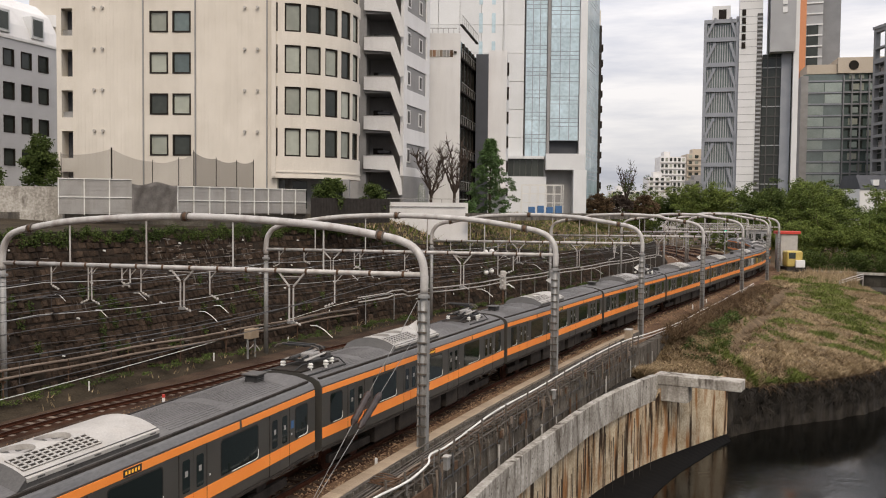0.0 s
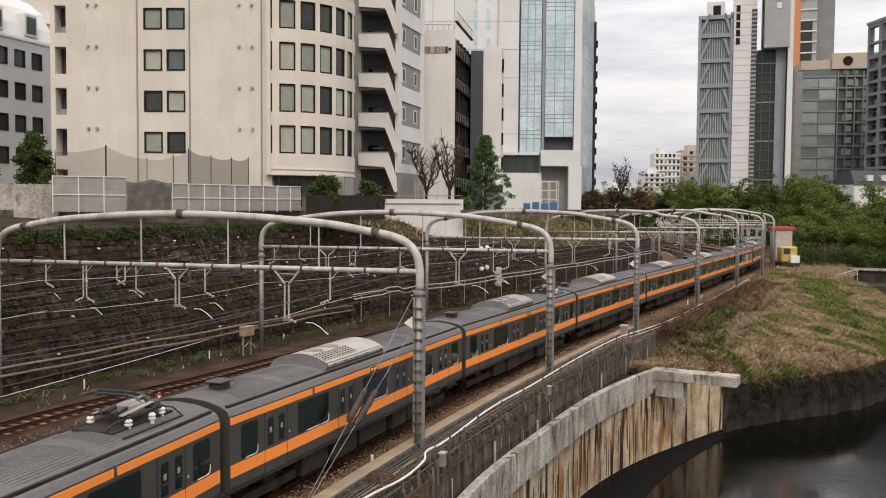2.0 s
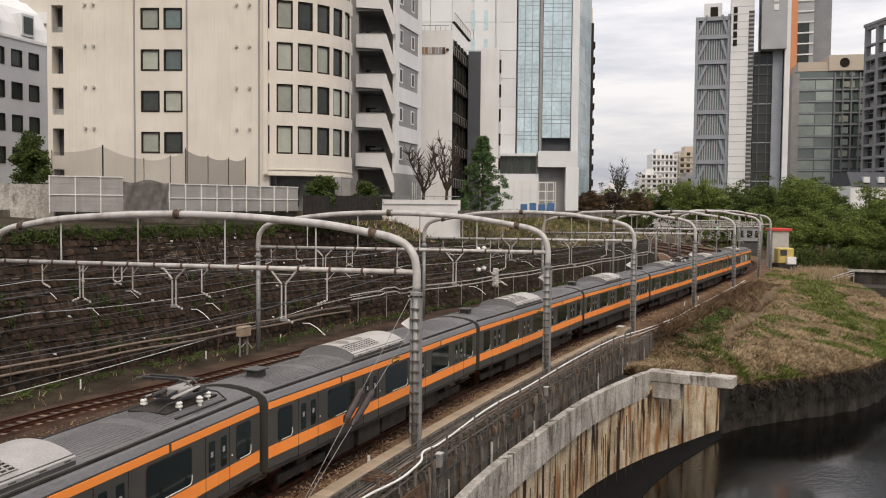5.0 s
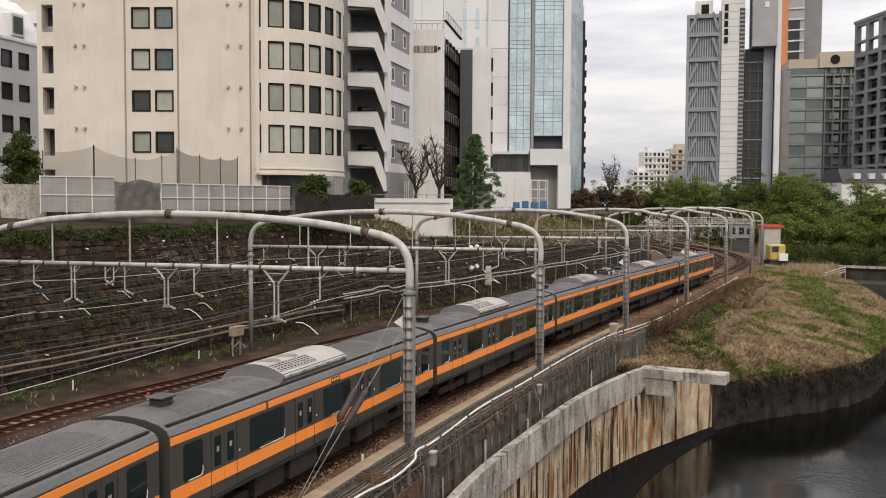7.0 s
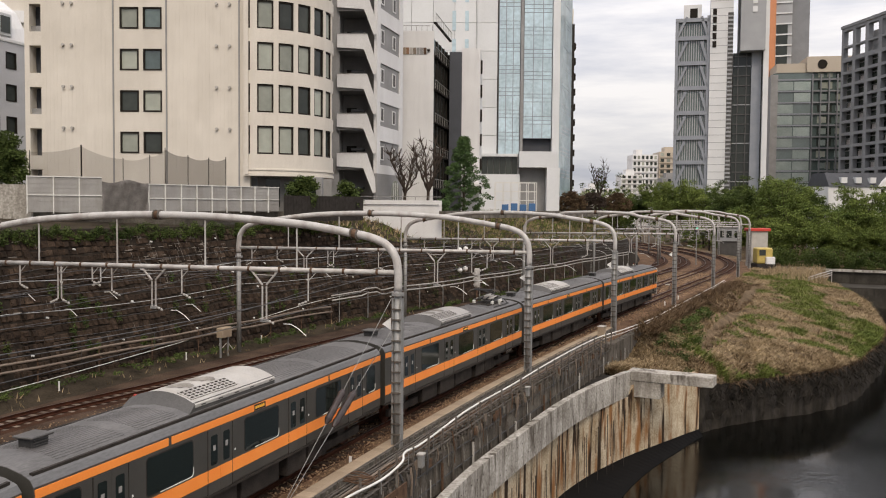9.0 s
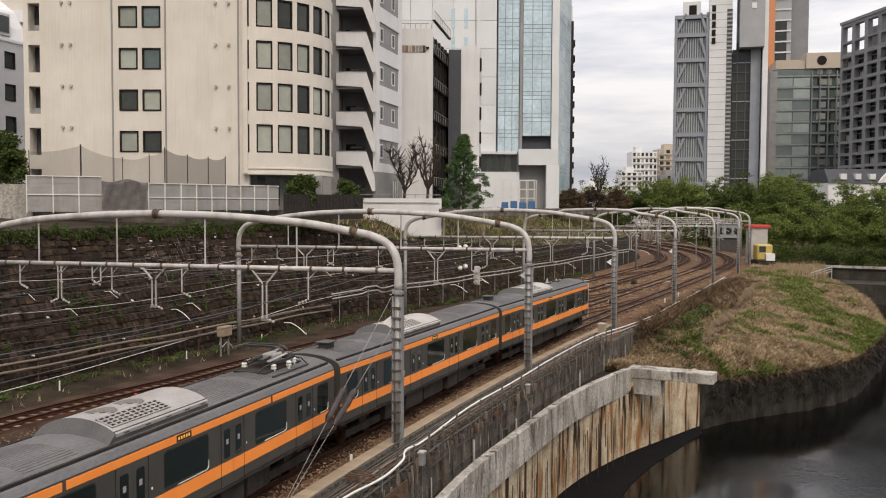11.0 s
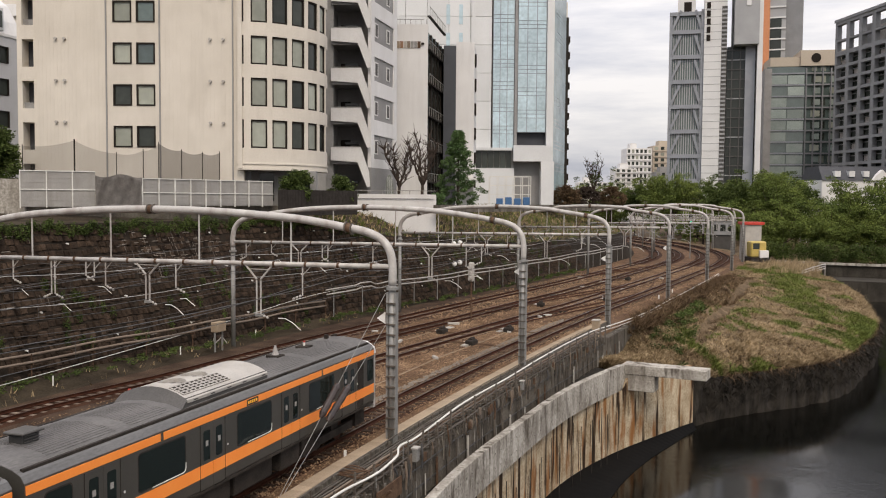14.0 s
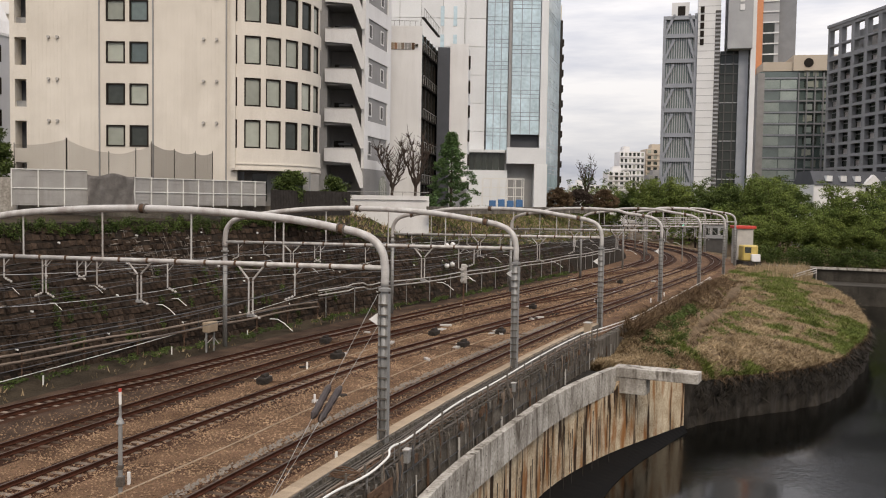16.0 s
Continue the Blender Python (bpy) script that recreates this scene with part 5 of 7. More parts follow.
    part("mega_column", bx(x, x + 0.95, 299.7, 301, 0, 70.5 if x < 80 else 72.5), M["steelframe"], braced, "blue-grey steel column")
for k in range(8):
    z = 8.0 + 8.1 * k
    part("ring_beam", bx(72.2, 81.3, 299.8, 300.8, z, z + 1.3), M["steelframe"], braced, "blue-grey steel beam")
    for a, b in (((72.0, z + 1.2), (74.9, z + 7.6)), ((81.5, z + 1.2), (79.5, z + 7.6))):
        d = Vector((b[0] - a[0], 0, b[1] - a[1]))
        m = Matrix.Translation((a[0], 300.2, a[1])) @ d.to_track_quat("Z", "Y").to_matrix().to_4x4()
        part("brace", bx(-0.5, 0.5, -0.4, 0.4, 0, d.length, m=m), M["steelframe"], braced, "diagonal steel brace")
part("top_beam", bx(71.3, 82.2, 299.7, 301, 70.6, 71.8), M["steelframe"], braced)
part("white_shaft", bx(82.3, 89.3, 299, 318, 0, 92), M["towerwhite"], braced, "white panelled lift shaft")
for k in range(33):
    part("panel_joint", bx(82.3, 89.3, 298.96, 299.0, 12 + 2.4 * k, 12.16 + 2.4 * k), M["towergrey"], braced)
part("louvre_back", bx(87.7, 89.4, 298.85, 299.0, 14, 73), M["acside"], braced, "dark louvre slot")
for k in range(44):
    part("shaft_louvre", bx(87.75, 89.35, 298.7, 298.9, 14.4 + 1.33 * k, 14.95 + 1.33 * k), M["towergrey"], braced)
for k in range(5):
    part("sign_bar", bx(83.0, 84.2, 298.8, 298.95, 62 + 2.6 * k, 64 + 2.6 * k), M["sash"], braced)
    part("sign_bar", bx(95.0, 96.4, 294.8, 294.95, 72 + 2.6 * k, 73.8 + 2.6 * k), M["towerwhite"], braced)
part("roof_house", bx(73.8, 79.5, 303, 318, 69, 76.8), M["towerwhite"], braced)
part("roof_vent", bx(75.8, 78.2, 302.9, 303, 72.5, 75.6), M["sash"], braced)
part("glazed_shaft", bx(89.6, 100, 300, 316, 0, 60), M["darkglass"], braced, "dark glazed lift lobby")
for k in range(18):
    part("floor_edge", bx(89.6, 100.1, 299.7, 300, 6 + 3.1 * k, 6.3 + 3.1 * k), M["towergrey" if k % 4 == 0 else "acside"], braced)
part("stair_screen", bx(95.2, 98.2, 298.6, 299.6, 0, 63), M["steelframe"], braced, "grey mesh stair screen")
for x in (91, 93.6, 96.2, 98.8):
    part("mullion", bx(x, x + 0.3, 299.6, 300, 0, 60), M["acside"], braced)
part("grey_core", bx(91.5, 99.0, 295, 318, 60, 90), M["towergrey"], braced, "grey concrete core")
part("white_edge", bx(98.6, 100.2, 296, 318, 0, 88), M["towerwhite"], braced)

tall = thing("high_rise", "grey high-rise with an orange vertical strip", "building")
part("shaft", bx(106, 123, 340, 360, 0, 90), M["towergrey"], tall, "grey tower wall")
part("side_shaft", bx(123.0, 129, 342, 360, 0, 92), M["gridgrey"], tall)
part("orange_strip", bx(113.0, 117.4, 339.2, 340, 40, 90), M["orangebrown"], tall, "orange-brown vertical strip")
part("recess", bx(117.6, 121.5, 339.8, 340.05, 40, 78), M["darkglass"], tall)
for k in range(7):
    part("floor_edge", bx(106, 123, 339.6, 340, 62 + 3.9 * k, 62.5 + 3.9 * k), M["towerwhite"], tall)

greenb = thing("hospital_building", "green-glazed mid-rise building with beige parapet", "building")
part("core", bx(111.6, 138.4, 322, 345, 0, 57.6), M["greenglass"], greenb, "green glazed facade")
part("side_strip", bx(110.6, 113.0, 321, 345, 0, 57), M["greywall"], greenb)
for k in range(14):
    z = 3 + 4.0 * k
    part("floor_band", bx(112.6, 124.2, 321.4, 322, z, z + 0.5), M["steelframe"], greenb)
    part("floor_band", bx(124.4, 138.4, 321.2, 322, z, z + 0.5), M["gridgrey"], greenb)
    for i in range(4):
        if rng.random() < 0.75:
            part("bright_window", bx(126.4 + 3 * i, 128.2 + 3 * i, 321.85, 322, z + 1.0, z + 3.4), M["blind"] if rng.random() < 0.4 else M["darkglass"], greenb)
for i in range(6):
    part("mullion", bx(124.4 + 2.75 * i, 124.8 + 2.75 * i, 321.0, 322, 0, 57), M["gridgrey"], greenb)
for k in range(13):
    for x0, x1 in ((113.1, 118.2), (118.5, 124.0)):
        if rng.random() < 0.82:
            part("spandrel", bx(x0, x1, 321.6, 322, 3.6 + 4.0 * k, 6.6 + 4.0 * k), M["paleglass"], greenb, "pale green glass band")
for k in range(13):
    for i in range(2):
        part("lit_window", bx(127.0 + 5.4 * i, 129.4 + 5.4 * i, 321.7, 321.9, 4.2 + 4.0 * k, 6.2 + 4.0 * k), M["paleglass"] if (k + i) % 3 else M["blind"], greenb)
part("parapet", bx(122.5, 138.4, 321, 345, 57.8, 63.2), M["beige"], greenb, "beige roof parapet")
part("louvre_roof", bx(112.5, 122.5, 322, 345, 57.8, 61), M["beige"], greenb)
part("emblem", tube(bmesh.new(), [(127.6, 321, 60.5), (127.6, 320.8, 60.5)], 1.6, 20), M["sash"], greenb, "round dark emblem")

gridb = thing("grid_office_building", "dark grey office block with a deep window grid", "building")
am = Matrix.Translation((125.3, 300, 0)) @ Matrix.Rotation(radians(-83.7), 4, "Z")
BAYS, FLOORS = 9, [22.9 + 3.94 * (k - 5) for k in range(14)]
holes = [(1.2 + 7.2 * i, 6.6 + 7.2 * i, z, z + 3.0) for i in range(BAYS) for z in FLOORS]
holes += [(1.2 + 7.2 * i, 6.6 + 7.2 * i, a, b) for i in range(BAYS) for a, b in ((58.8, 62.0), (62.6, 67.4))]
wall_with_holes("grid_wall", gridb, 0, 7.2 * BAYS + 1, 0, 68.4, 0, 1.6, holes, M["gridgrey"], am, "dark grey concrete grid")
part("glass_core", bx(0.6, 7.2 * BAYS, 2.0, 24, 0, 58.5, m=am), M["darkglass"], gridb, "dark glass behind the grid")
for i in range(BAYS):
    for z in FLOORS[3:]:
        part("window_bar", bx(1.2 + 7.2 * i, 6.6 + 7.2 * i, 1.5, 1.7, z + 1.9, z + 2.15, m=am), M["gridgrey"], gridb)
        part("window_bar", bx(4.4 + 7.2 * i, 4.7 + 7.2 * i, 1.5, 1.7, z, z + 3.0, m=am), M["gridgrey"], gridb)
        if (i * 7 + int(z)) % 3 == 0:
            part("blind", bx(1.5 + 7.2 * i, 4.2 + 7.2 * i, 1.75, 1.85, z + 0.2, z + 1.8, m=am), M["acdark"], gridb, "pale drawn blind")
part("roof_slab", bx(-0.3, 7.2 * BAYS + 1.3, -0.3, 2.0, 68.4, 69.3, m=am), M["gridgrey"], gridb)
part("penthouse", bx(8.5, 7.2 * BAYS, 5, 22, 58.5, 66.4, m=am), M["gridgrey"], gridb, "grey plant room behind the roof frame")
for i in range(2, BAYS):
    part("plant_louvre", bx(2.2 + 7.2 * i, 6.0 + 7.2 * i, 4.8, 5.0, 60, 65, m=am), M["darkglass"] if i % 2 else M["acdark"], gridb)

lowhall = thing("white_hall", "white historic hall with grey roof and dormers", "building")
part("wall", bx(104, 150, 255, 270, -2, 16.2), M["whitewall"], lowhall, "white plaster wall")
part("roof", prism(bmesh.new(), [(254.6, 16.2), (258, 20.2), (267, 20.2), (270.4, 16.2)], 104, 150, "x"), M["darkwall"], lowhall, "dark slate roof")
for x in (107.5, 111.5, 115.5, 125, 129):
    part("dormer", bx(x, x + 1.6, 254.8, 257.5, 17.2, 18.8), M["towerwhite"], lowhall)
part("gable", prism(bmesh.new(), [(117.5, 16.2), (123.5, 16.2), (120.5, 19.2)], 254.2, 256, "y"), M["whitewall"], lowhall)
for x in (119.0, 120.5, 122.0):
    part("arched_window", bx(x - 0.4, x + 0.4, 254.85, 255, 13.2, 15.6), M["sash"], lowhall)


def flat_block(x0, x1, y, z1, floors, cols, material, label, name="apartment_block"):
    ob = thing(name, label, "building", "far blocks of flats")
    part("wall", bx(x0, x1, y, y + 14, 0, z1), material, ob)
    hgt = (z1 - 12) / floors
    wdt = (x1 - x0) / cols
    for k in range(floors):
        for i in range(cols):
            part("window", bx(x0 + wdt * (i + 0.22), x0 + wdt * (i + 0.8), y - 0.1, y + 0.05, 12 + hgt * (k + 0.25), 12 + hgt * (k + 0.8)), M["darkglass"] if (i + k) % 4 else M["blind"], ob)
        part("slab_edge", bx(x0, x1, y - 0.5, y, 12 + hgt * k, 12 + hgt * k + 0.3), material, ob)
    part("roof_house", bx(x0 + wdt, x0 + 2.5 * wdt, y + 2, y + 9, z1, z1 + 2.5), material, ob)
    return ob


flat_block(76, 86, 420, 25, 6, 4, M["whitewall"], "white far block of flats with balconies")
flat_block(85, 97, 440, 35.5, 8, 6, M["whitewall"], "tall white far block of flats")
flat_block(97, 104, 430, 24, 5, 3, M["greywall"], "grey far block of flats")
flat_block(100, 112, 450, 37.5, 9, 4, M["beige"], "beige far block of flats")
flat_block(62, 76, 440, 19, 3, 5, M["whitewall"], "low white far block of flats")


# ---- hut with red roof beside the far track ----
hut = thing("trackside_hut", "small white hut with a red roof beside the track", "hut")
part("wall", bx(51.4, 54.2, 158, 161, -0.4, 5.9), M["acunit"], hut)
part("roof", bx(51.1, 54.6, 157.7, 161.3, 5.9, 6.4, bev=0.05), M["red"], hut, "red metal roof")
part("door", bx(51.8, 52.6, 157.95, 158, -0.3, 1.8), M["greywall"], hut)
digger = thing("yellow_machine", "yellow track maintenance machine parked by the hut", "machine")
part("cab", bx(51.0, 53.6, 153.5, 156, 0.5, 3.2, bev=0.2), M["yellow"], digger)
part("cabinet", bx(52.3, 53.8, 152.9, 153.5, 0.1, 1.7, bev=0.05), M["whitewall"], digger)
part("base", bx(50.8, 53.9, 152.9, 156.2, -0.6, 0.5), M["under"], digger)
part("cab_window", bx(51.3, 52.4, 153.46, 153.5, 1.9, 2.9), M["darkglass"], digger)
for x in (51.3, 53.2):
    part("wheel", tube(bmesh.new(), [(x, 152.85, -0.1), (x, 153.1, -0.1)], 0.42, 12), M["black"], digger)


relay = thing("relay_house", "grey relay house on a dark base beside the far bend", "hut", "", (60.5, 201, 0), -20)
part("body", bx(-2.6, 2.6, -1.5, 1.5, 2.6, 5.6, bev=0.05), M["towergrey"], relay, "grey metal cabin")
part("roof", bx(-2.8, 2.8, -1.7, 1.7, 5.6, 5.85), M["steel"], relay)
part("base", bx(-2.2, 2.2, -1.2, 1.2, -0.6, 2.6), M["acside"], relay, "dark supporting base")
for x in (-1.7, 0.0, 1.7):
    part("window", bx(x - 0.55, x + 0.55, -1.54, -1.5, 3.4, 4.9), M["darkglass"], relay)


# the far towers face the bridge
for ob, x, y, a in ((braced, 77, 300, -14.4), (tall, 114, 340, -18.5), (greenb, 124, 322, -10)):
    ob.matrix_basis = Matrix.Translation((x, y, 0)) @ Matrix.Rotation(radians(a), 4, "Z") @ Matrix.Translation((-x, -y, 0))


def push_back(ob, k):
    """Moves a thing away from the bridge and enlarges it by the same factor."""
    e = Vector(EYE)
    ob.matrix_basis = Matrix.Translation(e) @ Matrix.Scale(k, 4) @ Matrix.Translation(-e) @ ob.matrix_basis


tower.matrix_basis = Matrix.Translation((-0.45, 0, 0))
brown.matrix_basis = Matrix.Translation((-0.9, 0, 0))
for ob, k in ((stair, 1.2), (slim, 1.15), (dark, 1.12)):
    push_back(ob, k)


# ---- far bank ----
FAR = [(-10, 402), (35, 345), (52, 300), (59, 252), (61, 215), (61.5, 192), (63.5, 180), (73, 174), (83, 169), (110, 160), (300, 120), (650, 60)]
bm = bmesh.new()
fv = [bm.verts.new((x, y, -1.8)) for x, y in FAR]
back = [bm.verts.new((x, y, -1.6)) for x, y in ((2500, 60), (2500, 2500), (-900, 2500), (-900, 420))]
bm.faces.new(fv + back)
tagged(part("far_bank_ground", bm, M["soil"]), "earth of the wooded far bank", "ground", kind="structure")
bm, kerb, ledge = bmesh.new(), bmesh.new(), Vector((-2.2, -9.0, 0))
for (x0, y0), (x1, y1) in zip(FAR, FAR[1:]):
    a, b = Vector((x0, y0, 0)), Vector((x1, y1, 0))
    n = Vector(((b - a).y, -(b - a).x, 0)).normalized() * -0.35
    fa, fb = (ledge if p.x > 70 else ledge * 0.1 for p in (a, b))
    for ka, kb, z0, z1 in ((fa, fb, -8.8, -4.3), (fa * 0, fb * 0, -4.3, -2.05)):
        q = [bm.verts.new((p.x + v.x, p.y + v.y, z)) for p, v, z in ((a, ka, z0), (b, kb, z0), (b, kb, z1), (a, ka, z1))]
        bm.faces.new(q)
    q = [bm.verts.new((p.x + v.x, p.y + v.y, -4.3)) for p, v in ((a, fa), (b, fb), (b, fb * 0), (a, fa * 0))]
    bm.faces.new(q)
    cop = [[kerb.verts.new((p.x + n.x * o, p.y + n.y * o, z)) for o, z in ((0.5, -2.05), (0.5, -1.6), (-1.2, -1.6), (-1.2, -2.05))] for p in (a, b)]
    for j in range(4):
        kerb.faces.new((cop[0][j], cop[0][(j + 1) % 4], cop[1][(j + 1) % 4], cop[1][j]))
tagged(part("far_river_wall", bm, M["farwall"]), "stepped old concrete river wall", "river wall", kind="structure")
tagged(part("river_wall_coping", kerb, M["concrete"]), "pale concrete coping on the river wall", "coping", kind="structure")


# ---- dark undergrowth behind the far wall ----
hrng = random.Random(77)
under = []
for k in range(900):
    x = hrng.uniform(64, 150)
    y = float(np.interp(x, [q[0] for q in FAR[5:]], [q[1] for q in FAR[5:]])) + hrng.uniform(2.5, 8)
    under.append((Vector((x, y, hrng.uniform(-1.8, 1.6))), (1.2, 0.8, 0.8)))


# ---- squared stones of the retaining wall ----
wall_ob = bpy.data.objects["retaining_wall"]


def wall_point(s, h, out=0.0):
    """A point on the wall's face at height h, moved out towards the tracks."""
    k = (h + 0.3) / (wall_top(s) + 0.3)
    return on(s, (wall_out(s) + 0.1) * (1 - k) + crest_out(s) * k + out, h)


def stone_at(s, h, w, k, out, tilt=0.0):
    c = [wall_point(s - w / 2, h, 0), wall_point(s + w / 2, h, 0), wall_point(s + w / 2, h + k, 0), wall_point(s - w / 2, h + k, 0)]
    n = (on(s, 1) - on(s, 0))
    mid = sum(c, Vector()) / 4
    fr = [mid + (p - mid) * srng.uniform(0.6, 0.92) + n * out * srng.uniform(0.7, 1.2) for p in c]
    return c, fr


near_stones, sv, sf = 0, [], []
row_h, h, r_i = 0.42, 0.0, 0
heave = lambda s, r: 0.05 * math.sin(s * 0.9 + r * 1.7) + 0.04 * math.sin(s * 2.3 + r)
srng = random.Random(3)
while h < 8.1:
    s = 26.0 + (0.24 if r_i % 2 else 0) + srng.uniform(-0.05, 0.05)
    while s < 135:
        w = srng.uniform(0.3, 0.66)
        if h + row_h <= wall_top(s) + 0.05 and srng.random() < 0.965:
            c, fr = stone_at(s + w / 2, h + 0.02 + heave(s, r_i), w - srng.uniform(0.03, 0.09), row_h - srng.uniform(0.03, 0.10), srng.uniform(0.03, 0.15))
            if near_stones < 300 and 44 < s < 58 and 2.0 < h < 6.0:
                near_stones += 1
                mid = sum(c, Vector()) / 4
                me = bpy.data.meshes.new("stone")
                me.from_pydata([p - mid for p in c + fr], [], [(4, 5, 6, 7), (0, 1, 5, 4), (1, 2, 6, 5), (2, 3, 7, 6), (3, 0, 4, 7)])
                me.materials.append(M["stone"])
                ob = new("stone", me)
                ob.location = mid
                ob.parent = wall_ob
            else:
                q = len(sv)
                sv += c + fr
                sf += [(q + 4, q + 5, q + 6, q + 7), (q, q + 1, q + 5, q + 4), (q + 1, q + 2, q + 6, q + 5), (q + 2, q + 3, q + 7, q + 6), (q + 3, q, q + 4, q + 7)]
        s += w
    h += row_h
    r_i += 1
rest = tagged(quick("stonework", sv, sf, M["stone"]), kind="stuff")
rest.parent = wall_ob
# pale drain stubs and mortar scars on the face
pv_, pf_ = [], []
for _ in range(260):
    s, hh = srng.uniform(34, 95), srng.uniform(1.0, 7.8)
    if hh > wall_top(s) - 0.4:
        continue
    if srng.random() < 0.7:
        hh = 6.2 + srng.gauss(0, 0.9)
        s = srng.uniform(50, 60)
    k, w = (srng.uniform(0.25, 0.5), 0.03) if srng.random() < 0.55 else (0.035, srng.uniform(0.25, 0.6))
    if hh > 7.8:
        continue
    q = len(pv_)
    pv_ += [wall_point(s, hh, 0.12), wall_point(s + w, hh, 0.12), wall_point(s + w, hh + k, 0.11), wall_point(s, hh + k, 0.11)]
    pf_.append((q, q + 1, q + 2, q + 3))
scar = tagged(quick("mortar_scars", pv_, pf_, M["pale"]), "pale mortar scars", kind="stuff")
scar.parent = wall_ob
STUB = mesh_of("drain_stub", tube(bmesh.new(), [(0, 0, 0), (0.16, 0, -0.02)], 0.055, 8), M["white"])
for i in range(60):
    s, hh = 30 + 1.55 * i, (1.6, 3.6, 5.4, 7.2)[i % 4] + srng.uniform(-0.2, 0.2)
    if hh < wall_top(s) - 0.4:
        ob = new("drain_stub", STUB)
        ob.parent = wall_ob
        ob.matrix_basis = Matrix.Translation(wall_point(s, hh, 0.02)) @ Matrix.Rotation(radians(heading(s) - 90), 4, "Z")


# ---- leaf scatter ----
def leaves(name, spots, material, size, n_each=1, seed=1, flat=0.0):
    """Many small leaf quads round the given spots (centre, spread)."""
    g = np.random.default_rng(seed)
    spots = list(spots)
    cs = np.array([tuple(c) for c, r in spots])
    rs = np.array([r if isinstance(r, (list, tuple)) else (r, r, r) for c, r in spots], float)
    cs, rs = np.repeat(cs, n_each, 0), np.repeat(rs, n_each, 0)
    n_ = len(cs)
    d = g.normal(size=(n_, 3))
    d /= np.linalg.norm(d, axis=1)[:, None]
    p = cs + d * rs * (g.random((n_, 1)) ** 0.45)
    a = g.normal(size=(n_, 3))
    a[:, 2] *= 0.5
    a /= np.linalg.norm(a, axis=1)[:, None]
    b = np.cross(a, g.normal(size=(n_, 3)))
    b /= np.linalg.norm(b, axis=1)[:, None]
    k = size * g.uniform(0.6, 1.4, (n_, 1))
    v = np.stack([p - a * k, p - b * k * 0.55, p + a * k, p + b * k * 0.55], 1).reshape(-1, 3)
    f = np.arange(4 * n_).reshape(-1, 4)
    me = bpy.data.meshes.new(name)
    me.from_pydata(v.tolist(), [], f.tolist())
    me.materials.append(material)
    return new(name, me)


def blades(name, spots, material, tall, wide, seed=1, lean=0.5):
    """Grass tufts: three thin triangles at each spot."""
    g = np.random.default_rng(seed)
    p = np.repeat(np.array([tuple(q) for q in spots]), 3, 0)
    n_ = len(p)
    az = g.uniform(0, 2 * math.pi, n_)
    w = wide * g.uniform(0.6, 1.4, n_)
    hgt = tall * g.uniform(0.5, 1.3, n_)
    p = p + np.stack([g.normal(0, 0.12, n_), g.normal(0, 0.12, n_), np.full(n_, -0.05)], 1)
    side = np.stack([np.cos(az) * w, np.sin(az) * w, np.zeros(n_)], 1)
    tip = np.stack([g.normal(0, lean, n_) * hgt, g.normal(0, lean, n_) * hgt, hgt], 1)
    v = np.stack([p - side, p + side, p + tip], 1).reshape(-1, 3)
    me = bpy.data.meshes.new(name)
    me.from_pydata(v.tolist(), [], np.arange(3 * n_).reshape(-1, 3).tolist())
    me.materials.append(material)
    return new(name, me)


# ---- bank grass: dry straw with green patches, brambles under the cable edge ----
grng = random.Random(11)
dry, fresh, bramble, tall_f, tall_d, dead = [], [], [], [], [], []
GREEN_S, GREEN_O = [96, 108, 120, 146, 170], [18.5, 17.2, 14.2, 10, 11]
for _ in range(78000):
    i = grng.randrange(0, 118)
    j = grng.randrange(4, NB - 1)
    u, v = grng.random(), grng.random()
    a, b, c, d = (Vector(bm_v[k]) for k in (i * NB + j, i * NB + j + 1, (i + 1) * NB + j + 1, (i + 1) * NB + j))
    p = (a * (1 - u) + b * u) * (1 - v) + (d * (1 - u) + c * u) * v
    s = BANK0 + i + v
    o = (p - on(s)).dot(on(s, 1) - on(s))
    g = 0.8 * noise.noise((p.x * 0.12, p.y * 0.12, 1.7)) + 0.6 * noise.noise((p.x * 0.35, p.y * 0.35, 5))
    d = (o - float(np.interp(s, GREEN_S, GREEN_O))) / 3.4
    g += 0.52 * math.exp(-d * d) * float(np.interp(s, [96, 104, 160, 172], [0, 1, 1, 0])) - 0.06
    if s < 82:
        g -= 0.6
    if 100 < s < 122 and o > 19.5:
        g += 0.7
    bare = noise.noise((p.x * 0.33, p.y * 0.33, 9)) + 0.5 * noise.noise((p.x * 0.9, p.y * 0.9, 4))
    if bare < -0.08 and grng.random() < 0.5 or abs(o - float(np.interp(s, [84, 87, 103, 131, 136], [9.2, 8.9, 8.5, 7.1, 6.6]))) < 0.6 and 84 < s < 134:
        continue
    if o < 7.6 and 84 < s < 135:
        dead += [p, p]
        if grng.random() < 0.55:
            continue
    if -0.06 < bare < 0.0 and g < 0.1:
        dead.append(p)
    (fresh if g > 0.16 else dry).append(p)
    if bare > 0.42:
        (tall_f if g > 0.1 else tall_d).append(p)
tagged(blades("dry_grass", dry, M["straw"], 0.26, 0.05, 5, 1.0), "dry straw-coloured grass on the river bank", "grass", kind="stuff")
tagged(blades("dead_stalks", dead, M["bramble"], 0.4, 0.03, 64, 1.0), "dark dead stalks between the grass", "grass", kind="stuff")
tagged(blades("green_grass", fresh, M["grass"], 0.26, 0.06, 6, 0.9), "fresh green grass patches on the river bank", "grass", kind="stuff")
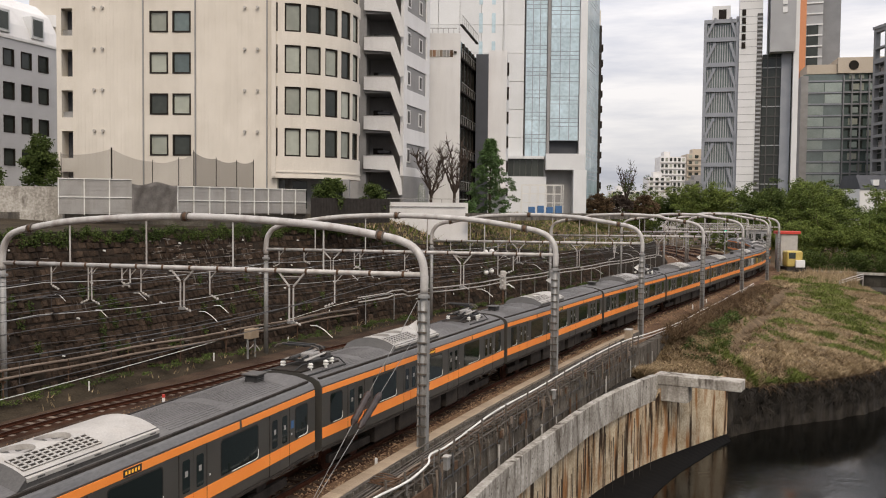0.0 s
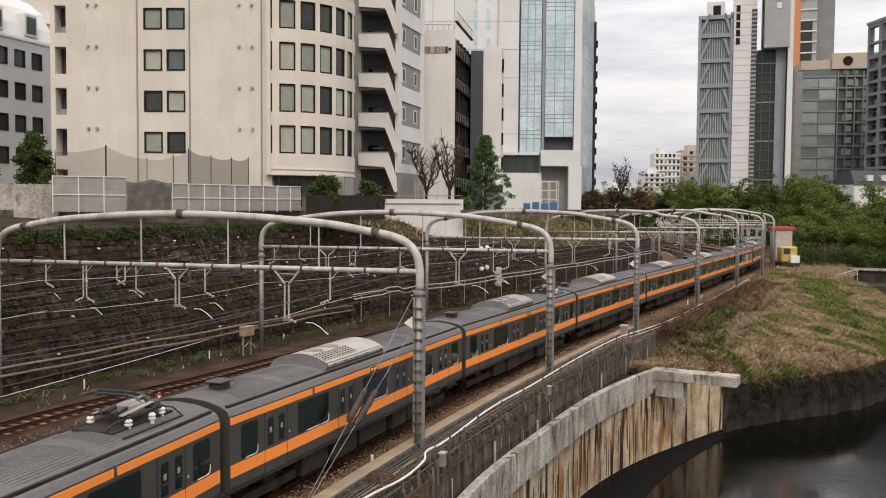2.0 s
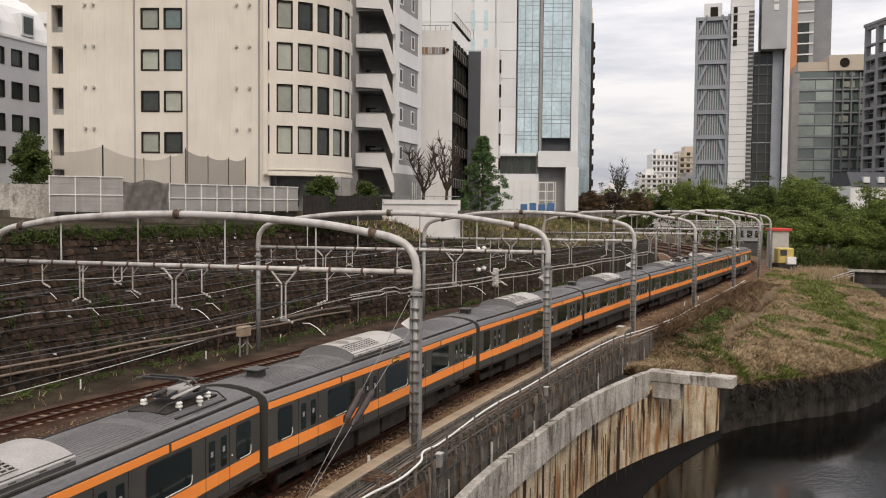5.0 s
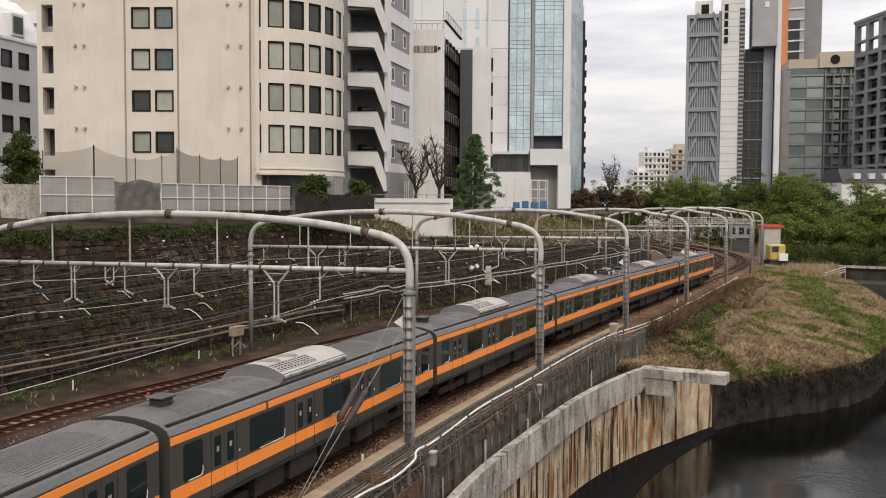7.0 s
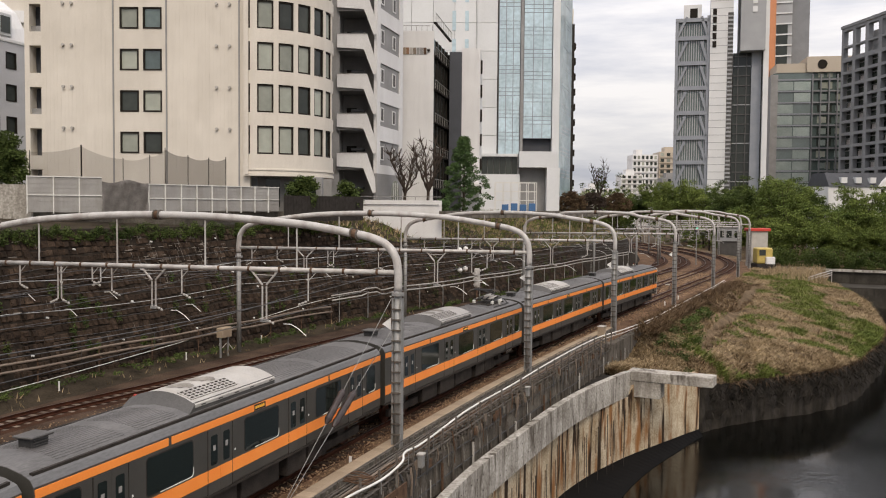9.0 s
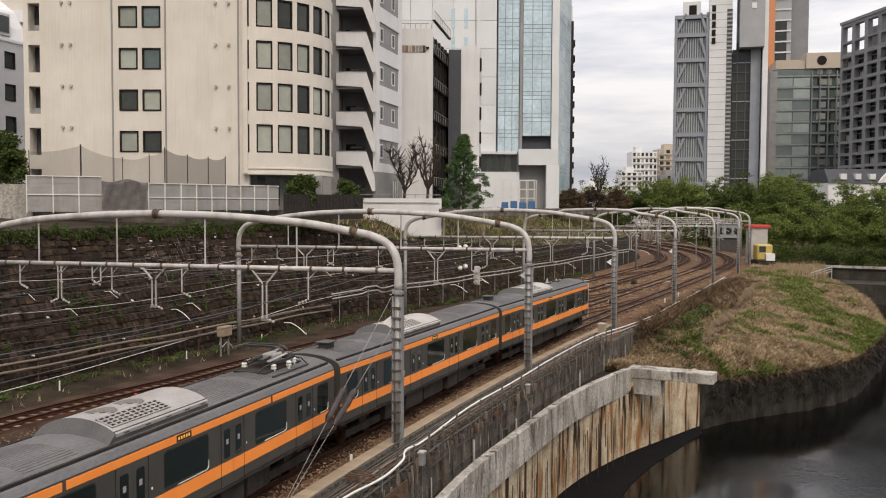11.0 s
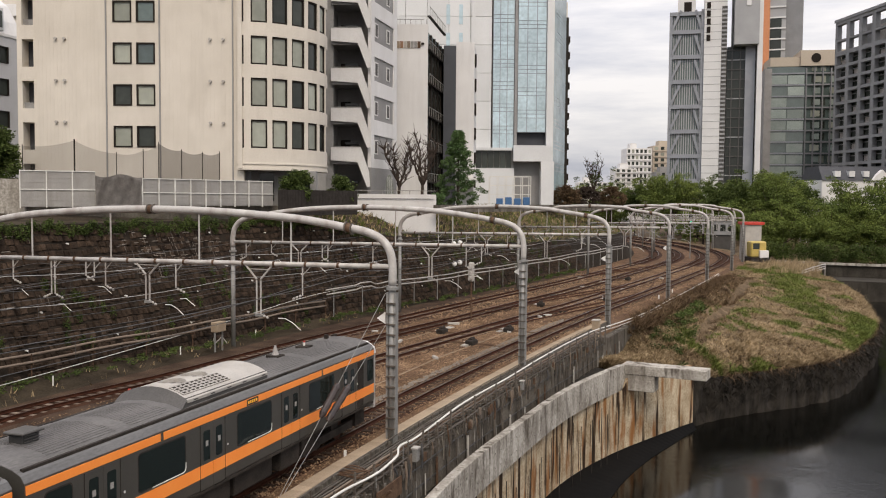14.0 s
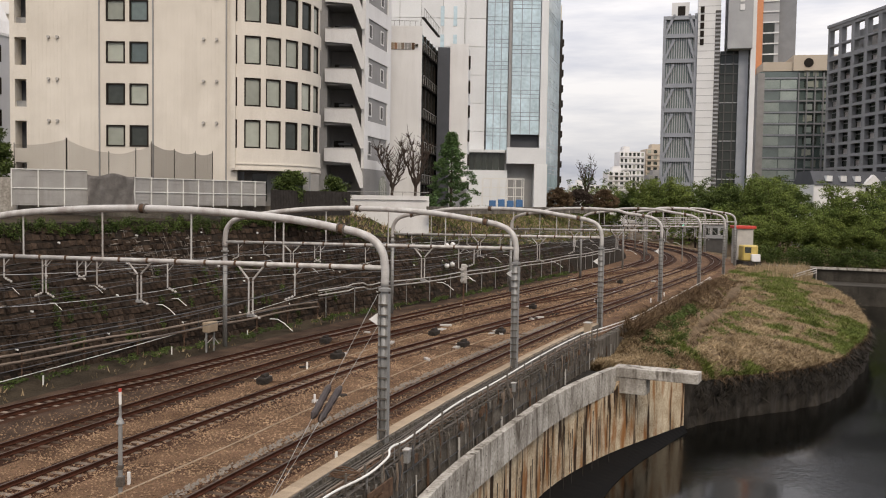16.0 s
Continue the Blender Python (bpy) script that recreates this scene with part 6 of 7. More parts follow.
tagged(blades("long_grass", tall_f, M["grass"], 0.5, 0.06, 61, 0.8), "long green grass clumps on the bank", "grass", kind="stuff")
tagged(blades("long_straw", tall_d, M["straw"], 0.45, 0.045, 62, 1.0), "long dry grass clumps on the bank", "grass", kind="stuff")
tagged(blades("pampas", [on(grng.uniform(146, 172), grng.uniform(6, 15), grng.uniform(-1.3, -0.5)) for _ in range(900)], M["straw"], 1.2, 0.06, 63, 0.3), "tall golden dry reeds beside the hut", "reeds", kind="stuff")


def bank_z(s, o):
    row = rows[int(min(max(s - BANK0, 0), len(rows) - 1))]
    return float(np.interp(o, [p[0] for p in row], [p[1] for p in row]))


ditch = []
for s in np.arange(85, 134, 0.05):
    o = float(np.interp(s, [84, 87, 103, 131, 136], [9.2, 8.9, 8.5, 7.1, 6.6])) + grng.gauss(0.1, 0.22)
    ditch.append(on(float(s), o, bank_shape(float(s), o, bank_z(s, o))))
tagged(blades("ditch_bramble", ditch, M["bramble"], 0.55, 0.04, 66, 0.9), "dark dead growth in the ditch down the bank", "bramble", kind="stuff")
for s in np.arange(79, 128, 0.13):
    bramble.append(on(float(s), grng.uniform(3.9, 5.9), grng.uniform(-0.9, 0.1)))
tagged(blades("dead_bramble", bramble * 9, M["bramble"], 0.7, 0.028, 8, 0.9), "tangled dead brambles along the track edge", "bramble", kind="stuff")
spots = []
for s in np.arange(79, 96, 0.2):
    o = float(np.interp(s, [77, 84, 90, 96], [7.4, 7.0, 6.4, 6.0])) + grng.uniform(-1.6, 1.6)
    spots.append((on(s, o, bank_shape(s, o, bank_z(s, o)) + grng.uniform(0, 0.35)), (0.55, 0.55, 0.3)))
tagged(leaves("bush_patch", spots, M["darkleaf"], 0.085, 90, 4), "low dark green bushes on the bank", "bush", kind="stuff")
edge_pts = [Vector((q.x - 0.3 + grng.uniform(-0.4, 0.3), q.y + 0.25, -4.15 + grng.uniform(-0.1, 0.15))) for q in shore if 73 < q.y < 150 for _ in range(16)]
tagged(blades("hanging_grass", edge_pts, M["bramble"], -0.6, 0.035, 14, 0.9), "dead grass hanging over the river wall", "grass", kind="stuff")
vine = [Vector((q.x + 0.1, q.y - 0.1, -4.2 - 2.2 * grng.random() ** 2)) for q in shore if 71 < q.y < 150 for _ in range(9)]
tagged(blades("dark_creeper", vine, M["revet"], -0.55, 0.05, 15, 1.1), "dark dead creeper on the river wall", "creeper", kind="stuff")

tagged(leaves("undergrowth", under, M["darkleaf"], 0.16, 70, 78), "dark ivy and undergrowth behind the far river wall", "undergrowth", kind="stuff")
steps_rail = thing("bank_handrail", "old pale timber handrail at steps on the bank", "handrail")
rail_pts = [Vector((51.2, 131.5, -1.0)), Vector((54.8, 136.5, -0.8)), Vector((58.4, 141.0, -0.6))]
for p in rail_pts:
    part("post", tube(bmesh.new(), [p - Vector((0, 0, 1.4)), p + Vector((0, 0, 1.0))], 0.07, 6), M["pipe"], steps_rail)
for z in (0.25, 0.6, 0.95):
    part("rail", tube(bmesh.new(), [p + Vector((0, -0.06, z)) for p in rail_pts], 0.07, 6), M["pipe"], steps_rail)

# slope over the wall, and ivy along its crest
tuft, ivy, weed = [], [], []
for _ in range(9000):
    s = grng.uniform(66, 190)
    o = crest_out(s) + 1.6 - grng.uniform(2.0, 14)
    z = np.interp(crest_out(s) + 1.6 - o, [2.2, 5.5, 14, 20], [wall_top(s), min(8.7, wall_top(s) + float(np.interp(s, [68, 78], [0.03, 1.9]))), 9.0, 9.0])
    tuft.append(on(s, o, float(z)))
half = len(tuft) // 2
tagged(blades("slope_grass", tuft[:half], M["grass"], 0.5, 0.06, 21, 0.5), "rough green grass above the wall", "grass", kind="stuff")
tagged(blades("slope_straw", tuft[half:], M["straw"], 0.5, 0.05, 22, 0.6), "dry grass above the wall", "grass", kind="stuff")
for s in np.arange(34, 80, 0.22):
    if grng.random() < 0.9:
        ivy.append((wall_point(s, wall_top(s) - grng.uniform(-0.1, 0.7), 0.1), (0.3, 0.3, 0.35)))
for s in np.arange(80, 130, 0.5):
    if grng.random() < 0.6:
        ivy.append((wall_point(s, grng.uniform(0.6, wall_top(s)), 0.1), (0.5, 0.4, 0.7)))
for _ in range(60):
    s = grng.uniform(34, 78)
    ivy.append((wall_point(s, grng.uniform(0.5, 5), 0.1), (0.25, 0.25, 0.5)))
tagged(leaves("ivy", ivy, M["darkleaf"], 0.055, 170, 31), "dark green ivy along the wall's crest", "ivy", kind="stuff")
for s in np.arange(36, 130, 0.35):
    if grng.random() < 0.7:
        weed.append((on(s, wall_out(s) + grng.uniform(0.2, 1.9), 0.2), (0.34, 0.34, 0.14)))
tagged(leaves("weeds", weed, M["darkleaf"], 0.06, 60, 32), "green weeds at the foot of the wall", "weeds", kind="stuff")
tagged(blades("dry_weeds", [on(grng.uniform(36, 130), wall_out(60) + grng.uniform(0.3, 3.2), 0.1) for _ in range(140)], M["straw"], 0.3, 0.03, 33), "dry weeds along the track bed", "weeds", kind="stuff")

# loose ballast stones near the camera
g = np.random.default_rng(5)
bv, bf = [], []
for i_ in range(64000):
    s = float(g.uniform(20, 75) if i_ < 44000 else g.uniform(70, 150))
    o = float(g.uniform(-13.6 if i_ % 3 == 0 else -9.5 if s < 75 else -15, 2.2))
    z = -0.205
    p = on(s, o, z)
    k = float(g.uniform(0.025, 0.06)) * (1 if s < 75 else 1.6)
    e = g.normal(0, 0.4, 3)
    q = len(bv)
    bv += [(p.x - k, p.y - k * 0.6, z), (p.x + k, p.y - k * (0.6 + e[0] * 0.3), z), (p.x + k * e[1] * 0.4, p.y + k, z), (p.x + k * e[2] * 0.3, p.y, z + k)]
    bf += [(q, q + 1, q + 3), (q + 1, q + 2, q + 3), (q + 2, q, q + 3)]
tagged(quick("loose_ballast", bv, bf, M["stones"]), "loose brown and grey ballast stones", "ballast", kind="stuff")


# ---- trees ----
def limb(bm, a, b, r0, r1, bend, g, n_=5, seg=6):
    a, b = Vector(a), Vector(b)
    pts = [a.lerp(b, k / n_) + Vector((g.uniform(-bend, bend), g.uniform(-bend, bend), 0)) * (0 < k < n_) for k in range(n_ + 1)]
    tube(bm, pts, [r0 + (r1 - r0) * k / n_ for k in range(n_ + 1)], seg)
    return pts


def broad_tree(seed, tall, wide, material, label, n_leaf=95):
    g = random.Random(seed)
    root = thing("tree", label, "tree", "trees on the far bank")
    bm = bmesh.new()
    limb(bm, (0, 0, -0.3), (g.uniform(-0.4, 0.4), 0, tall * 0.5), 0.3, 0.18, 0.15, g)
    spots = []
    for k in range(15):
        az, hh = k * 2.4 + g.uniform(-0.4, 0.4), tall * g.uniform(0.28, 0.9)
        rr = wide * (1 - abs(hh / tall - 0.5) * 1.1) * g.uniform(0.55, 1.0)
        tip = Vector((rr * math.cos(az), rr * math.sin(az), hh))
        pts = limb(bm, (0, 0, tall * g.uniform(0.22, 0.48)), tip, 0.12, 0.03, 0.25, g)
        for p in pts[2:]:
            for _ in range(3):
                spots.append((p + Vector((g.gauss(0, 0.9), g.gauss(0, 0.9), g.gauss(0.2, 0.7))), (g.uniform(0.9, 1.9), g.uniform(0.9, 1.9), g.uniform(0.5, 1.1))))
    for _ in range(12):
        az = g.uniform(0, 6.28)
        spots.append((Vector((wide * 0.75 * math.cos(az), wide * 0.75 * math.sin(az), tall * g.uniform(0.08, 0.35))), (1.3, 1.3, 0.9)))
    part("trunk", bm, M["bark"], root, "grey-brown trunk and limbs")
    crown = leaves("crown", spots, material, 0.2, n_leaf, seed)
    crown.parent = root
    return root


protos = [broad_tree(1, 26, 8.2, M["leaf"], "broad tree in fresh spring leaf on the far bank"), broad_tree(2, 22, 8.4, M["leaf"], "rounded spring-green tree on the far bank"),
          broad_tree(3, 24, 7.4, M["darkleaf"], "dark evergreen tree on the far bank"), broad_tree(4, 15, 8.0, M["leaf"], "low bright green tree on the far bank")]
spots_t = [(3, 100, 232), (1, 112, 226), (2, 90, 236), (3, 89, 212), (3, 97, 206), (3, 105, 198), (1, 113, 206), (2, 120, 214), (0, 128, 210), (3, 119, 192), (2, 104, 214), (3, 92, 224),
           (0, 82, 246), (3, 84, 236), (2, 78, 262), (1, 74, 272), (3, 70, 284), (0, 66, 296), (2, 62, 305), (1, 56, 318), (3, 50, 330), (0, 44, 345), (1, 36, 352), (3, 80, 280), (0, 88, 264), (0, 94, 254),
           (3, 106, 244), (0, 118, 238), (3, 130, 228), (1, 140, 220), (0, 150, 214), (2, 136, 204), (3, 92, 200), (1, 98, 193), (0, 109, 186), (2, 127, 186), (3, 93, 186), (0, 72, 300), (1, 86, 290), (2, 28, 362), (3, 58, 332), (3, 70, 190), (3, 78, 186), (1, 84, 190), (3, 88, 182), (3, 97, 180), (0, 104, 184), (3, 107, 174), (3, 118, 172), (3, 66, 205), (1, 74, 206), (2, 70, 226), (1, 80, 220), (3, 68, 244), (0, 64, 262)]
trng = random.Random(5)
first = set()
for k, x, y in spots_t:
    m = Matrix.Translation((x, y, -1.8)) @ Matrix.Rotation(trng.uniform(0, 6.28), 4, "Z") @ Matrix.Scale(0.91 if 76 < x < 122 and y < 240 else 1.0, 4)
    if k not in first:
        first.add(k)
        protos[k].matrix_basis = m
    else:
        copy_thing(protos[k], m)
# green conical tree and pollarded bare trees by the white buildings
g = random.Random(9)
cone = thing("conifer_tree", "bright green cone-shaped tree in front of a white building", "tree", at=(0.8, 103, 9.0))
part("trunk", tube(bmesh.new(), [(0, 0, -0.2), (0.05, 0, 4), (0, 0, 7.6)], [0.16, 0.1, 0.02], 8), M["bark"], cone)
spots = []
for k in range(150):
    hh = 8.2 * (k / 150) ** 0.9
    az = k * 2.4
    rr = 4.1 * (1 - hh / 8.6) * g.uniform(0.3, 1.05) * (0.55 + min(1, hh / 1.2) * 0.45)
    spots.append((Vector((rr * math.cos(az), rr * math.sin(az), hh + 0.4)), (0.5, 0.5, 0.28)))
ob = leaves("crown", spots, M["vivid"], 0.10, 110, 41)
ob.parent = cone


def bare_tree(x, y, z, tall, seed, label):
    g = random.Random(seed)
    root = thing("bare_tree", label, "tree", "bare pollarded trees", (x, y, z))
    bm = bmesh.new()
    limb(bm, (0, 0, -0.3), (0.1, 0, tall * 0.3), 0.2, 0.15, 0.05, g)
    tips = []
    for k in range(7):
        az = k * 0.9 + g.uniform(-0.2, 0.2)
        tip = Vector((1.65 * math.cos(az), 1.2 * math.sin(az), tall * g.uniform(0.7, 0.98)))
        pts = limb(bm, (0.1, 0, tall * 0.28), tip, 0.1, 0.05, 0.16, g, 6)
        tips.append(tip)
        for p in pts[2:]:
            for _ in range(5):
                tip2 = p + Vector((g.uniform(-0.9, 0.9), g.uniform(-0.5, 0.5), g.uniform(0.3, 1.4)))
                tube(bm, [p, p.lerp(tip2, 0.5) + Vector((g.uniform(-0.1, 0.1), 0, 0)), tip2], [0.04, 0.028, 0.014], 4)
    part("trunk", bm, M["bark"], root)
    knobs = bmesh.new()
    for t in tips:
        for _ in range(7):
            tube(knobs, [t, t + Vector((g.uniform(-0.3, 0.3), g.uniform(-0.25, 0.25), g.uniform(0.1, 0.55)))], [0.04, 0.012], 4)
    tagged(part("twigs", knobs, M["bark"], root), kind="stuff")
    return root


bare_tree(-5.6, 97, 9.0, 6.9, 1, "bare pollarded tree by a white wall")
bare_tree(-3.1, 96, 9.0, 8.1, 2, "taller bare pollarded tree by a white wall")
dark_tree = bare_tree(27.0, 172, 9.0, 9.5, 3, "dark sparse tree on the terrace")
ob = leaves("foliage", [(Vector((g.gauss(0, 1.3), g.gauss(0, 1.0), g.uniform(1.5, 8.0))), (0.8, 0.8, 0.6)) for _ in range(22)], M["darkleaf"], 0.16, 45, 77)
ob.parent = dark_tree


def bush(name, x, y, z, rx, rz, material, label, n_=260, seed=1):
    g = random.Random(seed)
    root = thing(name, label, "bush", "", (x, y, z))
    stem = bmesh.new()
    spots = []
    many = int(34 * max(1.0, rx * rz / 2.2))
    for k in range(many):
        u = g.random() ** 0.8
        taper = math.sin(math.pi * (0.18 + 0.74 * u))
        p = Vector((g.uniform(-1, 1) * rx * 0.75 * taper, g.uniform(-1, 1) * rx * 0.55 * taper, u * rz * 1.05 * g.uniform(0.85, 1.08)))
        r = g.uniform(0.3, 0.65)
        spots.append((p, (r, r, r * 0.7)))
        if k < 6:
            tube(stem, [(p.x * 0.2, p.y * 0.2, -0.2), p], [0.04, 0.01], 4)
    part("stem", stem, M["bark"], root)
    ob = leaves("foliage", spots, material, 0.10, 85, seed)
    ob.parent = root


bush("bush", -12.5, 73.6, 8.9, 1.8, 2.9, M["darkleaf"], "dark shrub at the foot of the office building", 420, 3)
bush("bush", -9.4, 77.6, 8.95, 1.6, 2.5, M["darkleaf"], "dark shrub beside the stair building", 240, 4)
bush("bush", -1.4, 96, 9.0, 1.0, 1.2, M["vivid"], "small green shrub by the conifer", 200, 5)
bush("bush", -34.9, 70, 9.05, 2.0, 5.6, M["darkleaf"], "tall dark shrub beside the office building", 1700, 6)
bush("bush", -39.3, 69, 9.05, 1.8, 3.6, M["leaf"], "green shrub on the terrace edge", 420, 7)
bush("bush", -33.2, 59.6, 11.1, 1.0, 1.0, M["darkleaf"], "dark creeper over the concrete wall", 220, 8)
for k, x in enumerate((19, 23, 28)):
    bush("bush", x, 150 + 4 * k, 9.05, 3.2, 2.9, M["bramble"] if k != 1 else M["bark"], "brown scrub on the terrace edge", 240, 10 + k)


# ---- terrace edge: concrete kerb, hoarding, netting, black fence, white block ----
def run(name, a, b, z0, z1, thick, material, parent=None, label=""):
    a, b = Vector((*a, 0)), Vector((*b, 0))
    d = b - a
    m = Matrix.Translation(a) @ Matrix.Rotation(math.atan2(d.y, d.x), 4, "Z")
    return part(name, bx(0, d.length, 0, thick, z0, z1, m=m), material, parent, label), m, d.length


kerb, *_ = run("kerb_wall", (-34, 57.5), (-13.2, 73.4), 7.9, 9.25, 0.5, M["oldconc"])
tagged(kerb, "weathered concrete kerb on top of the stone wall", "wall", kind="structure")
block, *_ = run("concrete_block", (-35.2, 58.2), (-28.6, 60.6), 7.6, 11.0, 1.6, M["concrete"])
tagged(block, "stained concrete buttress beside the hoarding", "wall", kind="structure")
block, *_ = run("terrace_parapet", (-50, 55.5), (-34.4, 57.9), 7.6, 11.3, 0.6, M["oldconc"])
tagged(block, "old concrete parapet of the terrace", "wall", kind="structure")
hoard = thing("hoarding_fence", "grey sheet hoarding with white rails and hanging tarpaulin", "fence")
for a, b, z0, z1, step in (((-28.6, 59.9), (-24.4, 62.0), 9.15, 11.55, 1.62), ((-21.6, 63.2), (-14.2, 72.2), 9.25, 11.15, 1.32)):
    sheet, m, ln = run("sheet", a, b, z0, z1, 0.05, M["hoarding"], hoard, "grey corrugated sheet")
    for x in np.arange(0, ln + 0.05, step):
        part("post", bx(x - 0.035, x + 0.035, -0.08, 0.0, z0 - 0.1, z1 + 0.05, m=m), M["whitepipe"], hoard, "white steel post")
    for z in (z0 + (z1 - z0) * 0.48, z1):
        part("rail", bx(0, ln, -0.07, -0.01, z - 0.03, z + 0.03, m=m), M["whitepipe"], hoard, "white steel rail")
    cor = bmesh.new()
    for k in range(8):
        z = z0 + (z1 - z0) * (k + 0.5) / 8
        box(cor, 0, ln, -0.012, 0, z - 0.03, z + 0.03, m)
    part("corrugation", cor, M["hoarding"], hoard)
m = Matrix.Translation((-24.4, 62.0, 0)) @ Matrix.Rotation(math.atan2(1.2, 2.8), 4, "Z")
bm = bmesh.new()
cols = []
for i in range(15):
    u = i / 14 * 3.05
    cols.append([bm.verts.new(m @ Vector((u, -0.1 + 0.11 * math.sin(i * 1.7 + j * 0.8), 11.3 - j * 0.27 - 0.12 * math.sin(u * 2.8) * (1 - j / 8)))) for j in range(9)])
for a, b in zip(cols, cols[1:]):
    for j in range(8):
        bm.faces.new((a[j], b[j], b[j + 1], a[j + 1]))
bmesh.ops.solidify(bm, geom=bm.faces[:], thickness=0.02)
part("tarpaulin", bm, M["cloth"], hoard, "creased grey tarpaulin", True)

net_m = mat("dark_mesh_net", (0.06, 0.055, 0.05), (0.09, 0.082, 0.075), 0.9)
net_m.node_tree.nodes["Principled BSDF"].inputs["Alpha"].default_value = 0.33
net_dark = mat("denser_mesh_net", (0.03, 0.026, 0.023), (0.06, 0.052, 0.046), 0.9)
net_dark.node_tree.nodes["Principled BSDF"].inputs["Alpha"].default_value = 0.55
net = thing("safety_net", "dark see-through safety netting on poles", "net")
px_ = [(-31.1, 65.6, 13.5), (-27.6, 66.3, 13.95), (-24.7, 66.8, 13.05), (-22.85, 67.2, 13.3), (-21.8, 67.5, 13.85), (-20.2, 67.9, 13.35), (-18.75, 68.3, 13.2), (-17.55, 68.7, 13.25)]
for x, y, z in px_:
    part("pole", tube(bmesh.new(), [(x, y, BASE - 0.2), (x, y, z + 0.1)], 0.06 if z > 13.9 else 0.03, 6), M["sash"], net)
for (x0, y0, z0), (x1, y1, z1) in zip(px_, px_[1:]):
    bm = bmesh.new()
    cols = []
    for k in range(9):
        t = k / 8
        sag = 0.2 * 4 * t * (1 - t)
        top_z = z0 + (z1 - z0) * t - sag
        cols.append((bm.verts.new((x0 + (x1 - x0) * t, y0 + (y1 - y0) * t, top_z)), bm.verts.new((x0 + (x1 - x0) * t, y0 + (y1 - y0) * t - 0.1, 10.6))))
    for a, b in zip(cols, cols[1:]):
        bm.faces.new((a[0], b[0], b[1], a[1]))
    part("mesh_panel", bm, net_m if x1 < -21.5 else net_dark, net)
fence = thing("board_fence", "black board fence on the terrace edge", "fence")
_, m, ln = run("rail", (-13.5, 70.6), (-8.0, 77.2), 8.6, 8.8, 0.1, M["fence"], fence)
for x in np.arange(0, ln, 0.16):
    part("board", bx(x, x + 0.145, -0.03, 0.0, 8.5, 10.52, m=m), M["fence"], fence)
white_w = thing("white_wall_block", "white rendered wall block with a rail on top", "wall")
_, m, ln = run("block", (-10.0, 92.4), (-1.5, 93.2), 6.5, 10.36, 0.8, M["whitewall"], white_w)
part("rail", bx(0, ln, 0.3, 0.36, 10.7, 10.76, m=m), M["steel"], white_w)
for x in np.arange(0.2, ln, 1.4):
    part("rail_post", bx(x, x + 0.05, 0.3, 0.36, 10.35, 10.72, m=m), M["steel"], white_w)
part("pipe", tube(bmesh.new(), [m @ Vector((0.2, -0.1, 9.9)), m @ Vector((ln - 0.3, -0.1, 9.9))], 0.04, 6), M["steel"], white_w)
low, *_ = run("low_wall", (-1.4, 91.5), (24, 135), 8.5, 9.3, 0.4, M["oldconc"])
tagged(low, "weathered concrete wall at the terrace edge", "wall", kind="structure")


# ---- cable trough and racks along the river side of the near track ----
trough = thing("cable_trough", "tan concrete cable trough along the track", "cable trough")
LID = {}
for i, s in enumerate(np.arange(14, 78, 0.5)):
    m = Matrix.Translation(on(s, 2.55)) @ Matrix.Rotation(radians(heading(s)), 4, "Z")
    if "m" not in LID:
        LID["m"] = mesh_of("lid", bx(0.006, 0.494, -0.28, 0.28, 0.12, 0.19, bev=0.012), M["tan"])
        LID["w"] = mesh_of("side_block", bx(0.004, 0.496, -0.36, -0.27, -0.5, 0.13), M["oldconc"])
        LID["p"] = mesh_of("post", bx(0.0, 0.09, -0.42, -0.35, -0.55, 0.1), M["oldconc"])
    for name_, key in (("lid", "m"), ("side_block", "w")) + ((("post", "p"),) if i % 2 == 0 else ()):
        ob = new(name_, LID[key])
        ob.parent = trough
        ob.matrix_basis = m
tagged(strip("service_path", -40, 78, 2.0, lambda s: [(2.85, -0.5), (3.5, -0.55)], M["soil"]), "narrow earth path beside the trough", "path", kind="structure")

rack = thing("cable_rack", "rusty steel cable rack with pipes on the wall edge", "cable rack")
SLOT = mesh_of("bracket", bx(-0.03, 0.03, 3.35, 4.35, 0.20, 0.26), M["rackpipe"])
POSTM = mesh_of("rack_post", bx(-0.03, 0.03, 4.31, 4.38, -1.0, 0.42), M["rackpipe"])
for i, s in enumerate(np.arange(14, 72, 0.8)):
    m = Matrix.Translation(on(s, 0)) @ Matrix.Rotation(radians(heading(s)), 4, "Z") @ Matrix.Rotation(math.pi, 4, "Z") @ Matrix.Diagonal((1, 1, 1, 1))
    for name_, me, dz in (("bracket", SLOT, 0), ("bracket", SLOT, -0.45), ("rack_post", POSTM, (0.25, -0.1, 0.4, -0.5)[i % 4])):
        ob = new(name_, me)
        ob.parent = rack
        ob.matrix_basis = Matrix.Translation((0, 0, dz)) @ m
crng = random.Random(4)


def run_pipe(parent, name, o, z, r, material, s0, s1, wobble=0.04, label="", seg=6, step=1.2):
    pts = [on(float(s), o + crng.uniform(-wobble, wobble), z + crng.uniform(-wobble, wobble)) for s in np.arange(s0, s1, step)]
    return part(name, tube(bmesh.new(), pts, r, seg), material, parent, label, True)


for o, z, r, c in ((3.45, 0.30, 0.03, "rackpipe"), (3.6, 0.31, 0.045, "rackpipe"), (3.78, 0.33, 0.035, "rackpipe"), (3.92, 0.31, 0.05, "brownpipe"), (4.08, 0.32, 0.03, "rust"), (4.2, 0.33, 0.04, "rackpipe"),
